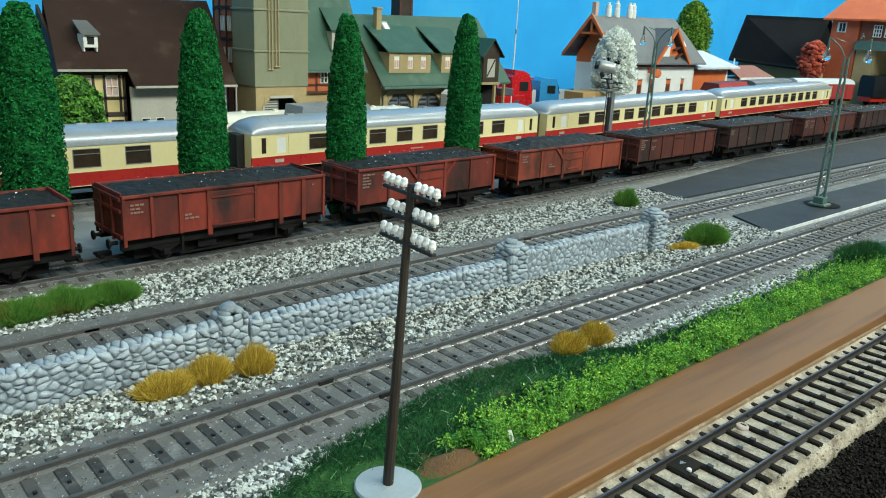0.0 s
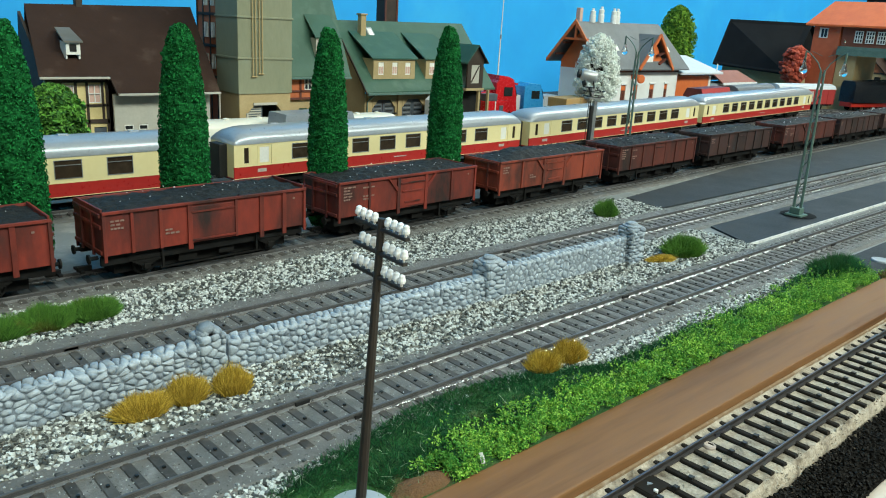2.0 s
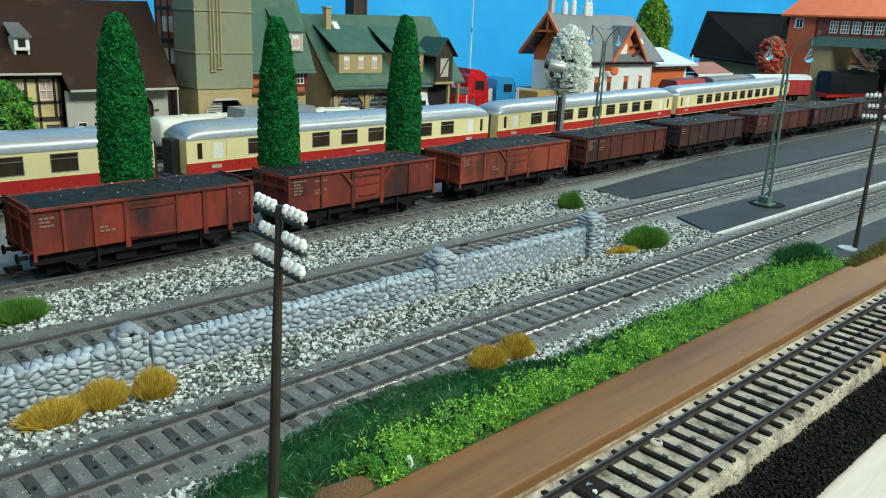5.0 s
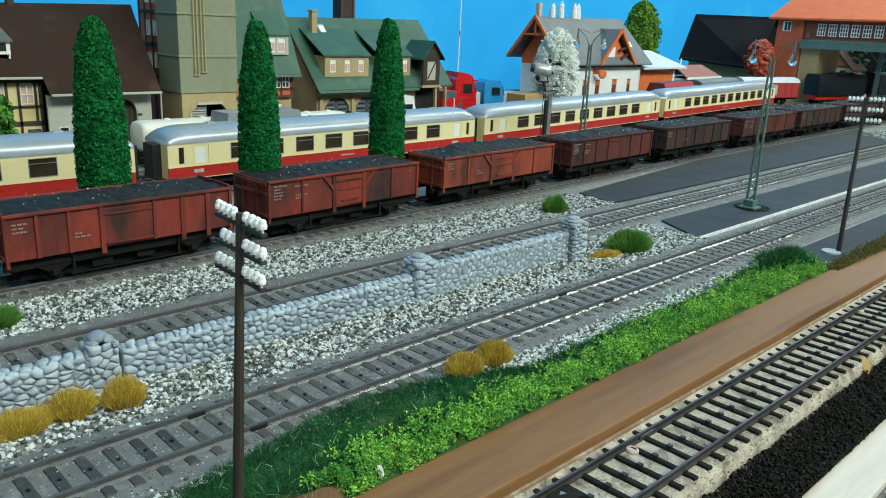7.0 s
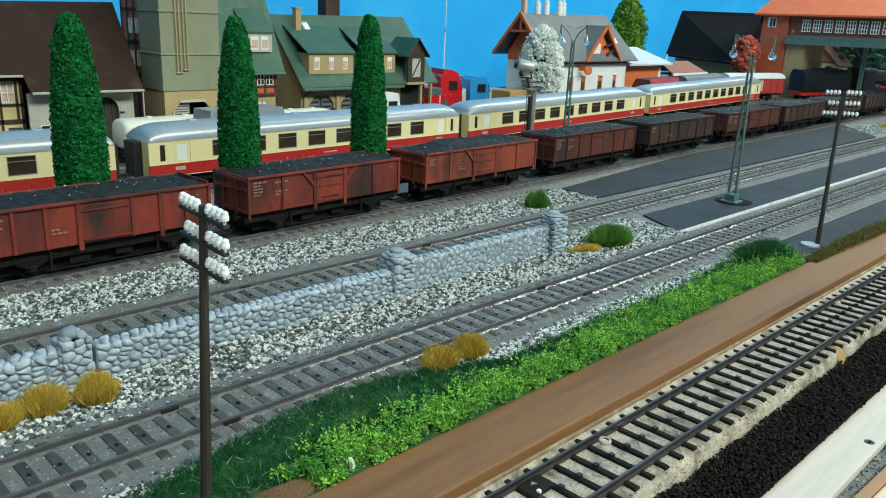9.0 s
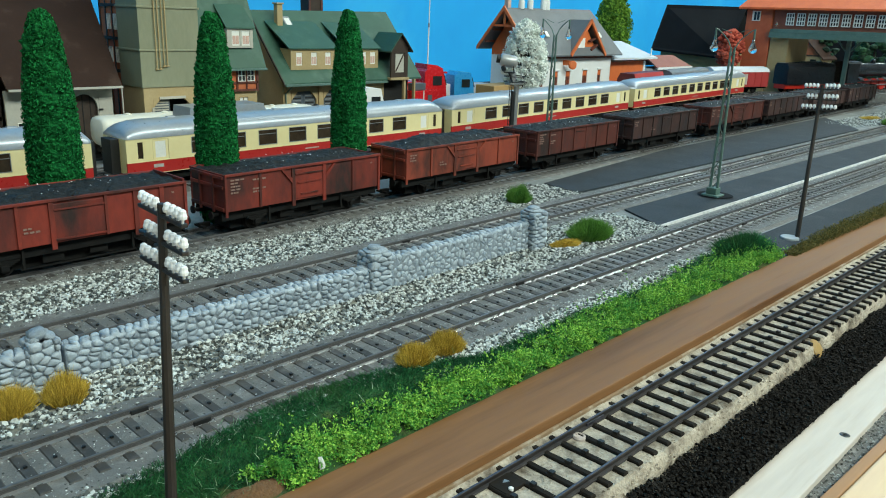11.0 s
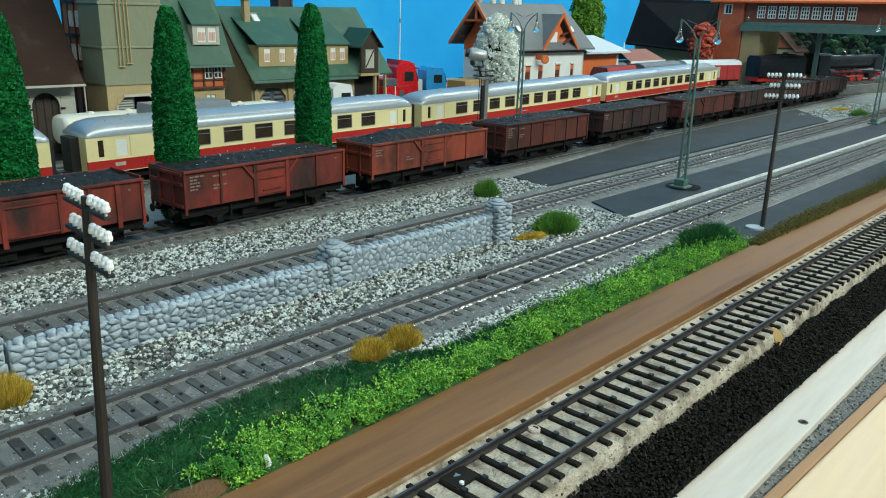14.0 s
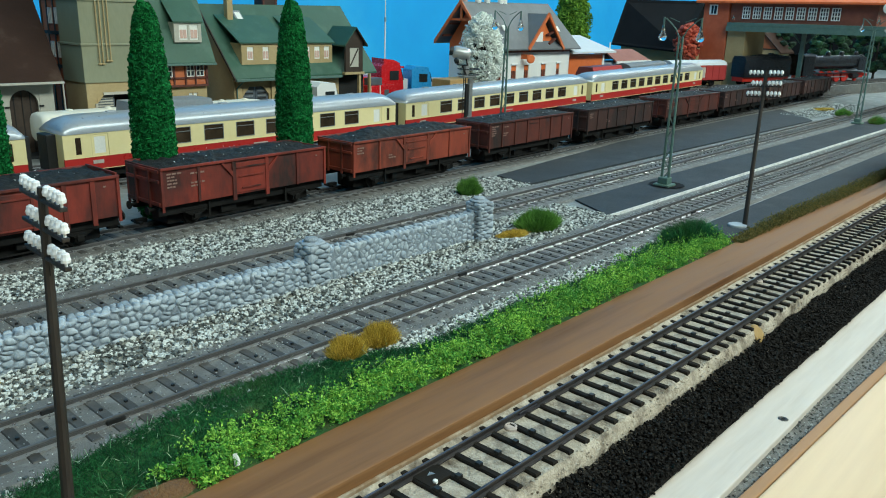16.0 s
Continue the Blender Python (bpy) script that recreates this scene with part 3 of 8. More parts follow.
# ---------------------------------------------------------------- tracks
def sweep(name, mid, off, profile, x0, x1, top, step, parent, mats, band_faces):
    """A rail: its profile (across, height) carried along the line."""
    n = max(2, int((x1 - x0) / step))
    verts, faces, k = [], [], len(profile)
    for i in range(n + 1):
        x = x0 + (x1 - x0) * i / n
        slope = (mid(x + 0.001) - mid(x - 0.001)) / 0.002
        nx, ny = -slope / math.hypot(1, slope), 1 / math.hypot(1, slope)
        verts += [(x + nx * (off + p), mid(x) + ny * (off + p), top(x) + q) for p, q in profile]
        if i:
            faces += [((i - 1) * k + j, i * k + j, i * k + (j + 1) % k, (i - 1) * k + (j + 1) % k) for j in range(k)]
    me = bpy.data.meshes.new(name)
    me.from_pydata(verts, [], faces)
    me.materials.append(mats[0]), me.materials.append(mats[1])
    me.polygons.foreach_set("material_index", [1 if f % k in band_faces else 0 for f in range(len(faces))])
    return part(name, me, None, parent)


RAIL = [(-0.0013, 0.0), (0.0013, 0.0), (0.0013, 0.0004), (0.0003, 0.0008), (0.0003, 0.0016), (0.00052, 0.0018), (0.00052, 0.0021), (0.00044, 0.00231), (0.00026, 0.00242), (-0.00026, 0.00242), (-0.00044, 0.00231), (-0.00052, 0.0021), (-0.00052, 0.0018), (-0.0003, 0.0016), (-0.0003, 0.0008), (-0.0013, 0.0004)]


def sleeper_mesh(length, width, height, material):
    bm = boxes((-width / 2, width / 2, -length / 2, length / 2, 0, height))
    bmesh.ops.bevel(bm, geom=[e for e in bm.edges if all(v.co.z > height / 2 for v in e.verts)], offset=0.00035, segments=1, affect="EDGES")
    me = mesh_of(bm, "sleeper")
    me.materials.append(material)
    return me


# shiny faces 2, 14, 15: foot slopes and near foot edge, pale as highlights
def track(label, mid, top, x0, x1, near1, spacing, length, width, sleeper_mat, mats, studs=True, first=None, shiny=(2, 14, 15), stud=0.0004, rail=RAIL):
    t = thing("railway_track", label, "railway track", kind="structure")
    for off in (-0.0087, 0.0087):
        sweep("rail", mid, off, rail, x0, x1, lambda x: top(x) + 0.0011, 0.04, t, mats, shiny)
    me = sleeper_mesh(length, width, 0.0016, sleeper_mat)
    rest, dots, chairs = bmesh.new(), bmesh.new(), bmesh.new()
    i = 0
    x = x0 + 0.003
    while x < x1:
        yaw = math.degrees(math.atan2(mid(x + 0.001) - mid(x - 0.001), 0.002))
        m = pose(x + rng.uniform(-0.0002, 0.0002), mid(x), top(x) - 0.0001, 0, 0, yaw + rng.uniform(-0.6, 0.6))
        if first is not None and first <= x <= near1:
            part("sleeper", me, None, t, m=m)
        else:
            box(rest, -width / 2, width / 2, -length / 2, length / 2, 0, 0.0016, m=m)
        if studs and (first is not None and x <= near1 + 0.2):
            box(dots, -stud, stud, -stud * 1.1, stud * 1.1, 0.0012, 0.0018 + stud, m=m)
        if first is not None and x <= near1:
            for q in (-0.0087, 0.0087):
                for e in (-1, 1):
                    box(chairs, -0.0007, 0.0007, q + e * 0.0010 - 0.0005, q + e * 0.0010 + 0.0005, 0.0012, 0.00170, m=m)
        x += spacing
        i += 1
    if len(rest.verts):
        part("far_sleepers", rest, sleeper_mat, t, kind="stuff")
    else:
        rest.free()
    if len(chairs.verts):
        part("rail_chairs", chairs, sleeper_mat, t, "small moulded rail chairs", kind="stuff")
    else:
        chairs.free()
    if len(dots.verts):
        part("contact_studs", dots, M["clip"], t, "small black centre contact studs", kind="stuff")
    else:
        dots.free()
    return t


brown = (M["rail_side"], M["rail_foot_band"])
tb = track("straight model track with grey-brown sleepers in fine ballast", lambda x: -0.0015, lambda x: 0.0, -0.3, 2.3, 1.1, 0.00725, 0.0285, 0.0033, M["sleeper"], brown, first=-0.05)
tc = track("model track with grey-brown sleepers behind the stone wall", lambda x: 0.0778 + 0.006 * max(0, x - 0.2) * (x < 2), lambda x: 0.0, -0.3, 2.3, 1.1, 0.0075, 0.0285, 0.0033, M["sleeper"], brown, first=-0.02)
td = track("model track with brown sleepers carrying the coal train", d_mid, lambda x: 0.0, -0.3, 1.9, 0.95, 0.0075, 0.0285, 0.0033, M["sleeper"], brown, studs=False, first=-0.02)
te = track("model track under the passenger train", e_mid, lambda x: e_top(x) + 0.0004, -0.6, 2.2, 0, 0.0075, 0.0285, 0.0033, M["sleeper"], brown, studs=False)
tf = track("rearmost model track before the town", f_mid, lambda x: e_top(x) + 0.0004, -0.6, 2.2, 0, 0.0075, 0.0285, 0.0033, M["sleeper"], brown, studs=False)
# black rail joiners
for t, y, xs in ((tb, -0.0015, (0.118, 0.2905, 0.47)), (tc, 0.0785, (0.075, 0.19, 0.2965))):
    for x in xs:
        for off, dx in ((-0.0087, 0.010), (0.0087, 0.0)):
            part("rail_joiner", boxes((x + dx, x + dx + 0.0052, y + off - 0.0010, y + off + 0.0007, 0.0012, 0.0029), bevel=0.0002), M["clip"], t, "black rail joiner")

# the front track on its cream ballast
front = thing("front_ballast", "cream glued ballast bank under the front track", "ballast", kind="structure")
bm = bmesh.new()
NX, prof = 420, [(-0.1046, -0.0215), (-0.1045, -0.0125), (-0.1042, -0.0078), (-0.1032, -0.0052), (-0.1024, -0.0042), (-0.1008, -0.0041), (-0.095, -0.0040), (-0.0885, -0.0040), (-0.082, -0.0040), (-0.0768, -0.0035), (-0.0750, -0.0024)]
grid = []
for i in range(NX + 1):
    x = -0.3 + 1.6 * i / NX
    row = []
    for j, (y, z) in enumerate(prof):
        wob = noise.noise(Vector((x * 55, y * 40, 1.3)))
        fine = noise.noise(Vector((x * 700, y * 700, 4.1)))
        edge = 1.0 if j in (1, 2, 3) else 0.35
        row.append(bm.verts.new((x, y - (0.0003 * wob + 0.0003 * fine) * edge * (j < 5), z + 0.0005 * fine * (0.4 if 5 < j < 10 else 1.0))))
    grid.append(row)
for a, b in zip(grid, grid[1:]):
    for j in range(len(prof) - 1):
        bm.faces.new((a[j], b[j], b[j + 1], a[j + 1]))
part("ballast_bank", bm, M["cream_ballast"], front)
bank = np.stack([rng.uniform(-0.05, 0.75, 9000), rng.uniform(-0.1043, -0.0755, 9000), np.full(9000, -0.0042)], 1)
bank[:, 2] -= np.clip(-0.1026 - bank[:, 1], 0, 1) * 1.8
stones("ballast_stones", bank, rng.uniform(0.0005, 0.0011, 9000), M["cream_ballast"], "fine cream ballast stones of the front track", "ballast")
ta = track("front model track with black sleepers and dark rails", lambda x: -0.0885 - 0.006 * max(0, x - 0.2), lambda x: -0.0047, -0.3, 1.3, 0.85, 0.00785, 0.0268, 0.0023, M["sleeper_dark"], (M["rail_dark"], M["rail_top_dark"]), first=-0.02, shiny=(8,), stud=0.0007, rail=[(p * 0.8, q * 0.9) for p, q in RAIL])
for x, y in ((0.212, -0.082), (0.400, -0.0815)):
    part("track_pin", turned([(0.0021, -0.003), (0.0021, 0.0), (0.0017, 0.0004), (0.0013, 0.0004), (0.0011, 0.0001), (0.0004, 0.0001)], 16), M["chalk"], ta, "dull round track pin head", pose(x, y, -0.0034))
for x in (0.218, 0.35, 0.42):
    part("chair_clip", boxes((x, x + 0.009, -0.0807, -0.0793, -0.0036, -0.0022), bevel=0.0002), M["rail_top_dark"], ta)
plate = part("contact_plate", boxes((0.1735, 0.1815, -0.0864, -0.0800, -0.0046, -0.0030), bevel=0.0002), M["sleeper_dark"], ta, "black switching plate between the rails")
part("plate_mark", prisms(([(0.1765, -0.0826), (0.1785, -0.0834), (0.1781, -0.0818)], -0.0030, -0.00285, "z")), M["grey_metal"], plate, "small grey arrow mark")
part("plate_stud", turned([(0.0007, -0.0004), (0.0007, 0.0003), (0.0004, 0.0005)], 12), M["paint_white"], plate, "round white stud", pose(0.1760, -0.0858, -0.0029))
# yellow glue blot on the bank's edge
part("glue_stain", turned([(0.0042, -0.0006), (0.0036, 0.0001), (0.002, 0.0003)], 14), M["glue"], front, "dried yellow glue stain", pose(0.343, -0.1038, -0.0062, 52, 0, 0))
slab("granule_bed", M["coal_grit"], -0.3, 1.3, -0.1172, -0.1046, -0.03, -0.0172, label="black granules filling the trough beside the front track", category="granules")
gr = np.stack([rng.uniform(0.1, 0.75, 30000), rng.uniform(-0.1176, -0.1048, 30000), rng.uniform(-0.0176, -0.0162, 30000)], 1)
gr[:, 2] += np.clip(gr[:, 1] + 0.1175, 0, 1) * (0.68 + 0.05 * np.sin(gr[:, 0] * 190))
gr[18000:, 2] -= 0.0011
stones("black_granules", gr, rng.uniform(0.0008, 0.0017, 30000), M["coal_grit"], "loose black granules heaped in the trough", "granules")

# ---------------------------------------------------------------- stone wall and pillars
def stone_mesh(seed, sx, sy, sz, sharp=2.6):
    """A rounded, slightly irregular stone of unit half-size."""
    bm = bmesh.new()
    bmesh.ops.create_cube(bm, size=2.0)
    bmesh.ops.subdivide_edges(bm, edges=bm.edges[:], cuts=1, use_grid_fill=True)
    for v in bm.verts:
        c = v.co
        k = (abs(c.x) ** sharp + abs(c.y) ** sharp + abs(c.z) ** sharp) ** (-1 / sharp)
        j = noise.noise_vector(c * 1.3 + Vector((seed * 7.1, seed * 3.3, 0)))
        v.co = Vector((c.x * k * sx, c.y * k * sy, c.z * k * sz)) + j * 0.2
    me = mesh_of(bm, "stone")
    me.materials.append(M["stone"])
    me.polygons.foreach_set("use_smooth", [True] * len(me.polygons))
    return me


SLABS = [stone_mesh(20 + i, 1, 1, 1, 3.2) for i in range(5)]


def lay(parent, x, y, z, hx, hy, hz, yaw=0, tilt=0):
    ob = part("stone", SLABS[int(rng.integers(len(SLABS)))], None, parent)
    ob.matrix_basis = pose(x, y, z, 0, tilt, yaw) @ Matrix.Diagonal((hx, hy, hz, 1))


def cells(w, h, du, dv, ragged=0.5):
    """Irregular polygons that fill a rectangle, about du wide and dv high."""
    seeds = []
    rows_n = max(1, round(h / dv))
    for r in range(rows_n):
        n = max(1, round(w / du * rng.uniform(0.85, 1.15)))
        seeds += [((i + 0.5 + (0.5 if r % 2 else 0.0) + rng.uniform(-ragged, ragged)) * w / n % w, (r + 0.5 + rng.uniform(-ragged, ragged) * 0.8) * h / rows_n) for i in range(n)]
    k = du / dv * 0.8
    for i, (u, v) in enumerate(seeds):
        poly = [(0, 0), (w, 0), (w, h), (0, h)]
        for j, (p, q) in enumerate(seeds):
            if i == j or abs(p - u) > 3.2 * du or abs(q - v) > 3.2 * dv:
                continue
            ax, az = p - u, (q - v) * k * k
            lim = ((p * p - u * u) + (q * q - v * v) * k * k) / 2
            out = []
            for (x0, z0), (x1, z1) in zip(poly, poly[1:] + poly[:1]):
                d0, d1 = ax * x0 + az * z0 - lim, ax * x1 + az * z1 - lim
                if d0 <= 0:
                    out.append((x0, z0))
                if d0 * d1 < 0:
                    out.append((x0 + (x1 - x0) * d0 / (d0 - d1), z0 + (z1 - z0) * d0 / (d0 - d1)))
            poly = out
            if len(poly) < 3:
                break
        if len(poly) >= 3:
            yield poly


def faced(parent, w, h, du, dv, m, proud=0.0015, gap=0.00017, ragged=0.5):
    """Lays a face of fitted field stones: u runs along x, v up z, and the stones stand out towards -y of m."""
    for poly in cells(w, h, du, dv, ragged):
        cu, cv = sum(p[0] for p in poly) / len(poly), sum(p[1] for p in poly) / len(poly)
        size = max(math.hypot(p[0] - cu, p[1] - cv) for p in poly)
        if size < 0.0006:
            continue
        soft = []
        for (x0, z0), (x1, z1) in zip(poly, poly[1:] + poly[:1]):
            soft += [(x0 + (x1 - x0) * f, z0 + (z1 - z0) * f) for f in (0.22, 0.78)]
        d = proud * rng.uniform(0.6, 1.15) * min(1.0, size / 0.0016)
        tu, tv = rng.uniform(-0.2, 0.2), rng.uniform(-0.12, 0.24)
        g = 1 - gap / size
        rings = [(g, -0.4), (g * 0.95, 0.35), (g * 0.77, 0.8), (g * 0.40, 1.0)]
        n = len(soft)
        verts = [(cu + (x - cu) * k, -d * z - ((x - cu) * tu + (y - cv) * tv) * (z > 0) * k, cv + (y - cv) * k) for k, z in rings for x, y in soft]
        faces = [(r * n + i, r * n + (i + 1) % n, (r + 1) * n + (i + 1) % n, (r + 1) * n + i) for r in range(3) for i in range(n)]
        faces.append(tuple(3 * n + i for i in range(n)))
        me = raw_list("stone", np.array(verts), faces)
        me.materials.append(M["stone"])
        me.polygons.foreach_set("use_smooth", [True] * len(me.polygons))
        part("stone", me, None, parent, m=m)


def stone_wall(x0, x1, h, w, label, du=0.0034, dv=0.0020, fill=0.00085, proud=0.0014):
    """A low wall of fitted field stones round a mortar core; the front faces -y."""
    t = thing("stone_wall", label, "stone wall", (x0, 0.0405, 0), group="stone wall sections")
    n = x1 - x0
    part("mortar", boxes((0, n, fill, w - 0.0007, -0.001, h - 0.0011), bevel=0.0005), M["mortar"], t)
    faced(t, n, h - 0.0004, du, dv, pose(0, 0.0013, 0), proud, ragged=0.62)
    faced(t, n, w - 0.0012, du * 0.85, w * 0.52, pose(0, 0.0006, h - 0.0010, -90, 0, 0), 0.0012)
    return t


def pillar(x, y, half, h, label, course):
    t = thing("stone_pillar", label, "stone pillar", (x, y, 0), group="stone wall pillars")
    part("mortar", boxes((-half + 0.0007, half - 0.0007, -half + 0.0007, half - 0.0007, -0.001, h - 0.0006), bevel=0.0006), M["mortar"], t)
    for yaw in (0, 90, 180, 270):
        faced(t, 2 * half, h, 0.0050, course, pose(0, 0, 0, 0, 0, yaw) @ pose(-half, -half + 0.0007, 0), 0.0013, 0.00012, 0.22)
    # crown: a broad flat slab and a smaller knob on it
    lay(t, 0.0, 0.0, h + 0.0002, half * 0.98, half * 0.95, 0.0010, rng.uniform(-10, 10), rng.uniform(-3, 3))
    lay(t, -0.0004, 0.0002, h + 0.0014, half * 0.58, half * 0.55, 0.0011, rng.uniform(0, 40), rng.uniform(-5, 5))
    return t


stone_wall(0.005, 0.1052, 0.0135, 0.0075, "low grey field-stone wall with rounded stones")
stone_wall(0.1138, 0.2364, 0.0125, 0.0075, "low grey field-stone wall between two pillars")
stone_wall(0.2466, 0.3422, 0.0150, 0.0070, "slightly higher, smoother grey field-stone wall section", 0.0034, 0.0026, 0.0008, 0.0010)
squat = thing("stone_pillar", "squat grey pillar of rounded field stones with a peaked top", "stone pillar", (0.1080, 0.0440, 0), group="stone wall pillars")
part("mortar", boxes((-0.0036, 0.0036, -0.0034, 0.0034, -0.001, 0.0150), bevel=0.0006), M["mortar"], squat)
for yaw, half, wide in ((0, 0.0036, 0.0088), (90, 0.0038, 0.0084), (-90, 0.0038, 0.0084), (180, 0.0036, 0.0088)):
    faced(squat, wide, 0.0162, 0.0036, 0.0023, pose(0, 0, 0, 0, 0, yaw) @ pose(-wide / 2, -half, 0), 0.0009, 0.0001, 0.4)
for dx, dy, dz, hx, hy, hz, tilt in ((-0.0008, -0.0002, 0.0176, 0.0028, 0.0028, 0.0017, -14), (0.0022, -0.0006, 0.0164, 0.0020, 0.0028, 0.0013, 24), (-0.0024, -0.0008, 0.0164, 0.0018, 0.0026, 0.0013, -16), (0.0004, 0.0018, 0.0168, 0.0030, 0.0018, 0.0014, 6)):
    lay(squat, dx, dy, dz, hx, hy, hz, rng.uniform(-12, 12), tilt)
pillar(0.2415, 0.0445, 0.0053, 0.0182, "grey pillar of thin stacked stone slabs", 0.0021)
pillar(0.3470, 0.0425, 0.0050, 0.0200, "grey pillar of thin stacked slabs at the wall's end", 0.0019)


# ---------------------------------------------------------------- grass
def lawn_edge(x):
    """How far towards the track the dark grass reaches."""
    return float(np.interp(x, (0.06, 0.08, 0.10, 0.13, 0.155, 0.18, 0.205, 0.225, 0.28, 0.35, 0.40, 0.44), (-0.042, -0.0335, -0.026, -0.0195, -0.0155, -0.0165, -0.0235, -0.0335, -0.0325, -0.0345, -0.027, -0.032)))


def leaf_edge(x):
    return float(np.interp(x, (0.12, 0.13, 0.145, 0.165, 0.20, 0.235, 0.28, 0.34, 0.40, 0.45), (-0.050, -0.0445, -0.038, -0.0405, -0.040, -0.0425, -0.0365, -0.037, -0.034, -0.042)))


bm = bmesh.new()
rows = []
for i in range(90):
    x = 0.055 + 0.385 * i / 89
    y1 = lawn_edge(x)
    rows.append([bm.verts.new((x, -0.053 + (y1 + 0.053) * j / 8, 0.0006 + 0.0018 * math.sin(math.pi * min(1, (8 - j) / 5)) * (0.6 + 0.5 * noise.noise(Vector((x * 60, j, 0)))))) for j in range(9)])
for a, b in zip(rows, rows[1:]):
    for j in range(8):
        bm.faces.new((a[j], b[j], b[j + 1], a[j + 1]))
tagged(part("grass_ground", bm, M["turf_floor"]), "green glued ground under the grass with bare brown earth", "grass", kind="structure")

n = 105000
xs = rng.uniform(0.062, 0.436, n)
y1 = np.array([lawn_edge(v) for v in xs]) + 0.0012
y0 = np.array([max(-0.0528, leaf_edge(v) - 0.008) if v > 0.125 else -0.0528 for v in xs])
ys = y0 + (y1 - y0) * rng.beta(1.25, 1.0, n)
bare = ((xs > 0.110) & (xs < 0.134) & (ys < -0.0445 + 0.003 * np.sin(xs * 700))) | (np.hypot(xs - 0.1029, ys + 0.0474) < 0.0108)
keep = ~bare & (rng.uniform(size=n) > 0.55 * (xs < 0.095))
xs, ys = xs[keep], ys[keep]
lean = rng.normal(size=(len(xs), 2)) * 0.75
swirl = np.array([[noise.noise(Vector((a * 90, b * 90, 0))), noise.noise(Vector((a * 90, b * 90, 9)))] for a, b in zip(xs, ys)])
ln = rng.uniform(0.0012, 0.0036, len(xs))
way = np.concatenate([lean + swirl * 1.6, np.ones((len(xs), 1)) * 0.75], 1)
way = way / np.linalg.norm(way, axis=1)[:, None] * ln[:, None]
v, f = blades(np.stack([xs, ys, np.full(len(xs), 0.0009)], 1), way, rng.uniform(0.00010, 0.00021, len(xs)))
tagged(part("grass", raw("grass", v, f), M["turf"]), "dark green static grass on the strip beside the track", "grass", kind="stuff")

n = 700
xs = rng.uniform(0.09, 0.42, n)
ys = np.array([max(-0.052, leaf_edge(v) - 0.006) + (lawn_edge(v) + 0.002 - max(-0.052, leaf_edge(v) - 0.006)) * rng.uniform() for v in xs])
way = rng.normal(size=(n, 3)) * 0.0017
way[:, 2] = np.abs(way[:, 2]) * 0.8 + 0.0006
v, f = blades(np.stack([xs, ys, rng.uniform(0.0018, 0.0042, n)], 1), way, rng.uniform(0.00008, 0.00016, n))
tagged(part("grass_fibres", raw("grass_fibres", v, f), M["fibre"]), "fine pale stray fibres on the dark grass", "grass", kind="stuff")

bm = bmesh.new()
ring = [bm.verts.new((0.1225 + (0.0130 + 0.0030 * noise.noise(Vector((math.cos(a) * 2, math.sin(a) * 2, 5)))) * math.cos(a), max(-0.0532, -0.0480 + (0.0058 + 0.0020 * noise.noise(Vector((math.cos(a) * 2, math.sin(a) * 2, 8)))) * math.sin(a)), -0.0004)) for a in np.linspace(0, 2 * math.pi, 36, endpoint=False)]
crest = bm.verts.new((0.1225, -0.0492, 0.0042))
for a, b in zip(ring, ring[1:] + ring[:1]):
    bm.faces.new((a, b, crest))
tagged(part("bare_earth", bm, M["earth"], smooth=True), "bare brown earth patch beside the telegraph pole", "earth", kind="structure")

# bright foam foliage along the edge strip: small heaps of curled flakes
heaps = []
while len(heaps) < 1000:
    x = rng.uniform(0.118, 0.437)
    y = -0.0528 + (leaf_edge(x) + rng.normal(0, 0.0026) + 0.0528) * rng.uniform()
    clump = noise.noise(Vector((x * 120, y * 150, 2.0))) + 0.5 * noise.noise(Vector((x * 330, y * 330, 6.0)))
    if clump > -0.22 - 0.35 * (x > 0.30) and not (0.105 < x < 0.131 and y < -0.045):
        heaps.append((x, y, max(0.0004, 0.0016 + 0.0062 * clump + rng.uniform(-0.0008, 0.0016)), rng.uniform(0.0009, 0.0030)))
pts = []
for x, y, z, r in heaps:
    k = int(36000 * r * (0.6 + r * 100))
    d = rng.normal(size=(k, 3))
    d /= np.linalg.norm(d, axis=1)[:, None]
    d[:, 2] = np.abs(d[:, 2]) * 0.9
    d[:, :2] *= 1 + 0.35 * rng.normal(size=(1, 2))
    pts.append(np.array([x, y, z * 0.75]) + d * r * rng.uniform(0.3, 1.0, (k, 1)) ** 0.6)
# loose sprigs that stand out of the heaps
for i in range(1900):
    x = rng.uniform(0.12, 0.437)
    y = -0.0528 + (leaf_edge(x) + rng.normal(0, 0.0036) + 0.0528) * rng.uniform()
    if 0.105 < x < 0.131 and y < -0.045:
        continue
    d = np.array([rng.normal(0, 0.6), rng.normal(0, 0.6), rng.uniform(0.5, 1.2)])
    q = rng.uniform(0.15, 1.0, 11) * rng.uniform(0.0025, 0.0060)
    pts.append(np.array([x, y, rng.uniform(0.001, 0.0034)]) + q[:, None] * d + rng.normal(0, 0.00035, (11, 3)))
pts = np.concatenate(pts)
pts = pts[pts[:, 1] > -0.0538 - 0.0012 * rng.uniform(size=len(pts)) ** 3]
v, f = flakes(pts, rng.uniform(0.00035, 0.00125, len(pts)))
tagged(part("foliage", raw("foliage", v, f), M["leaf"]), "bright yellow-green foam foliage along the wooden strip", "foliage", kind="stuff")
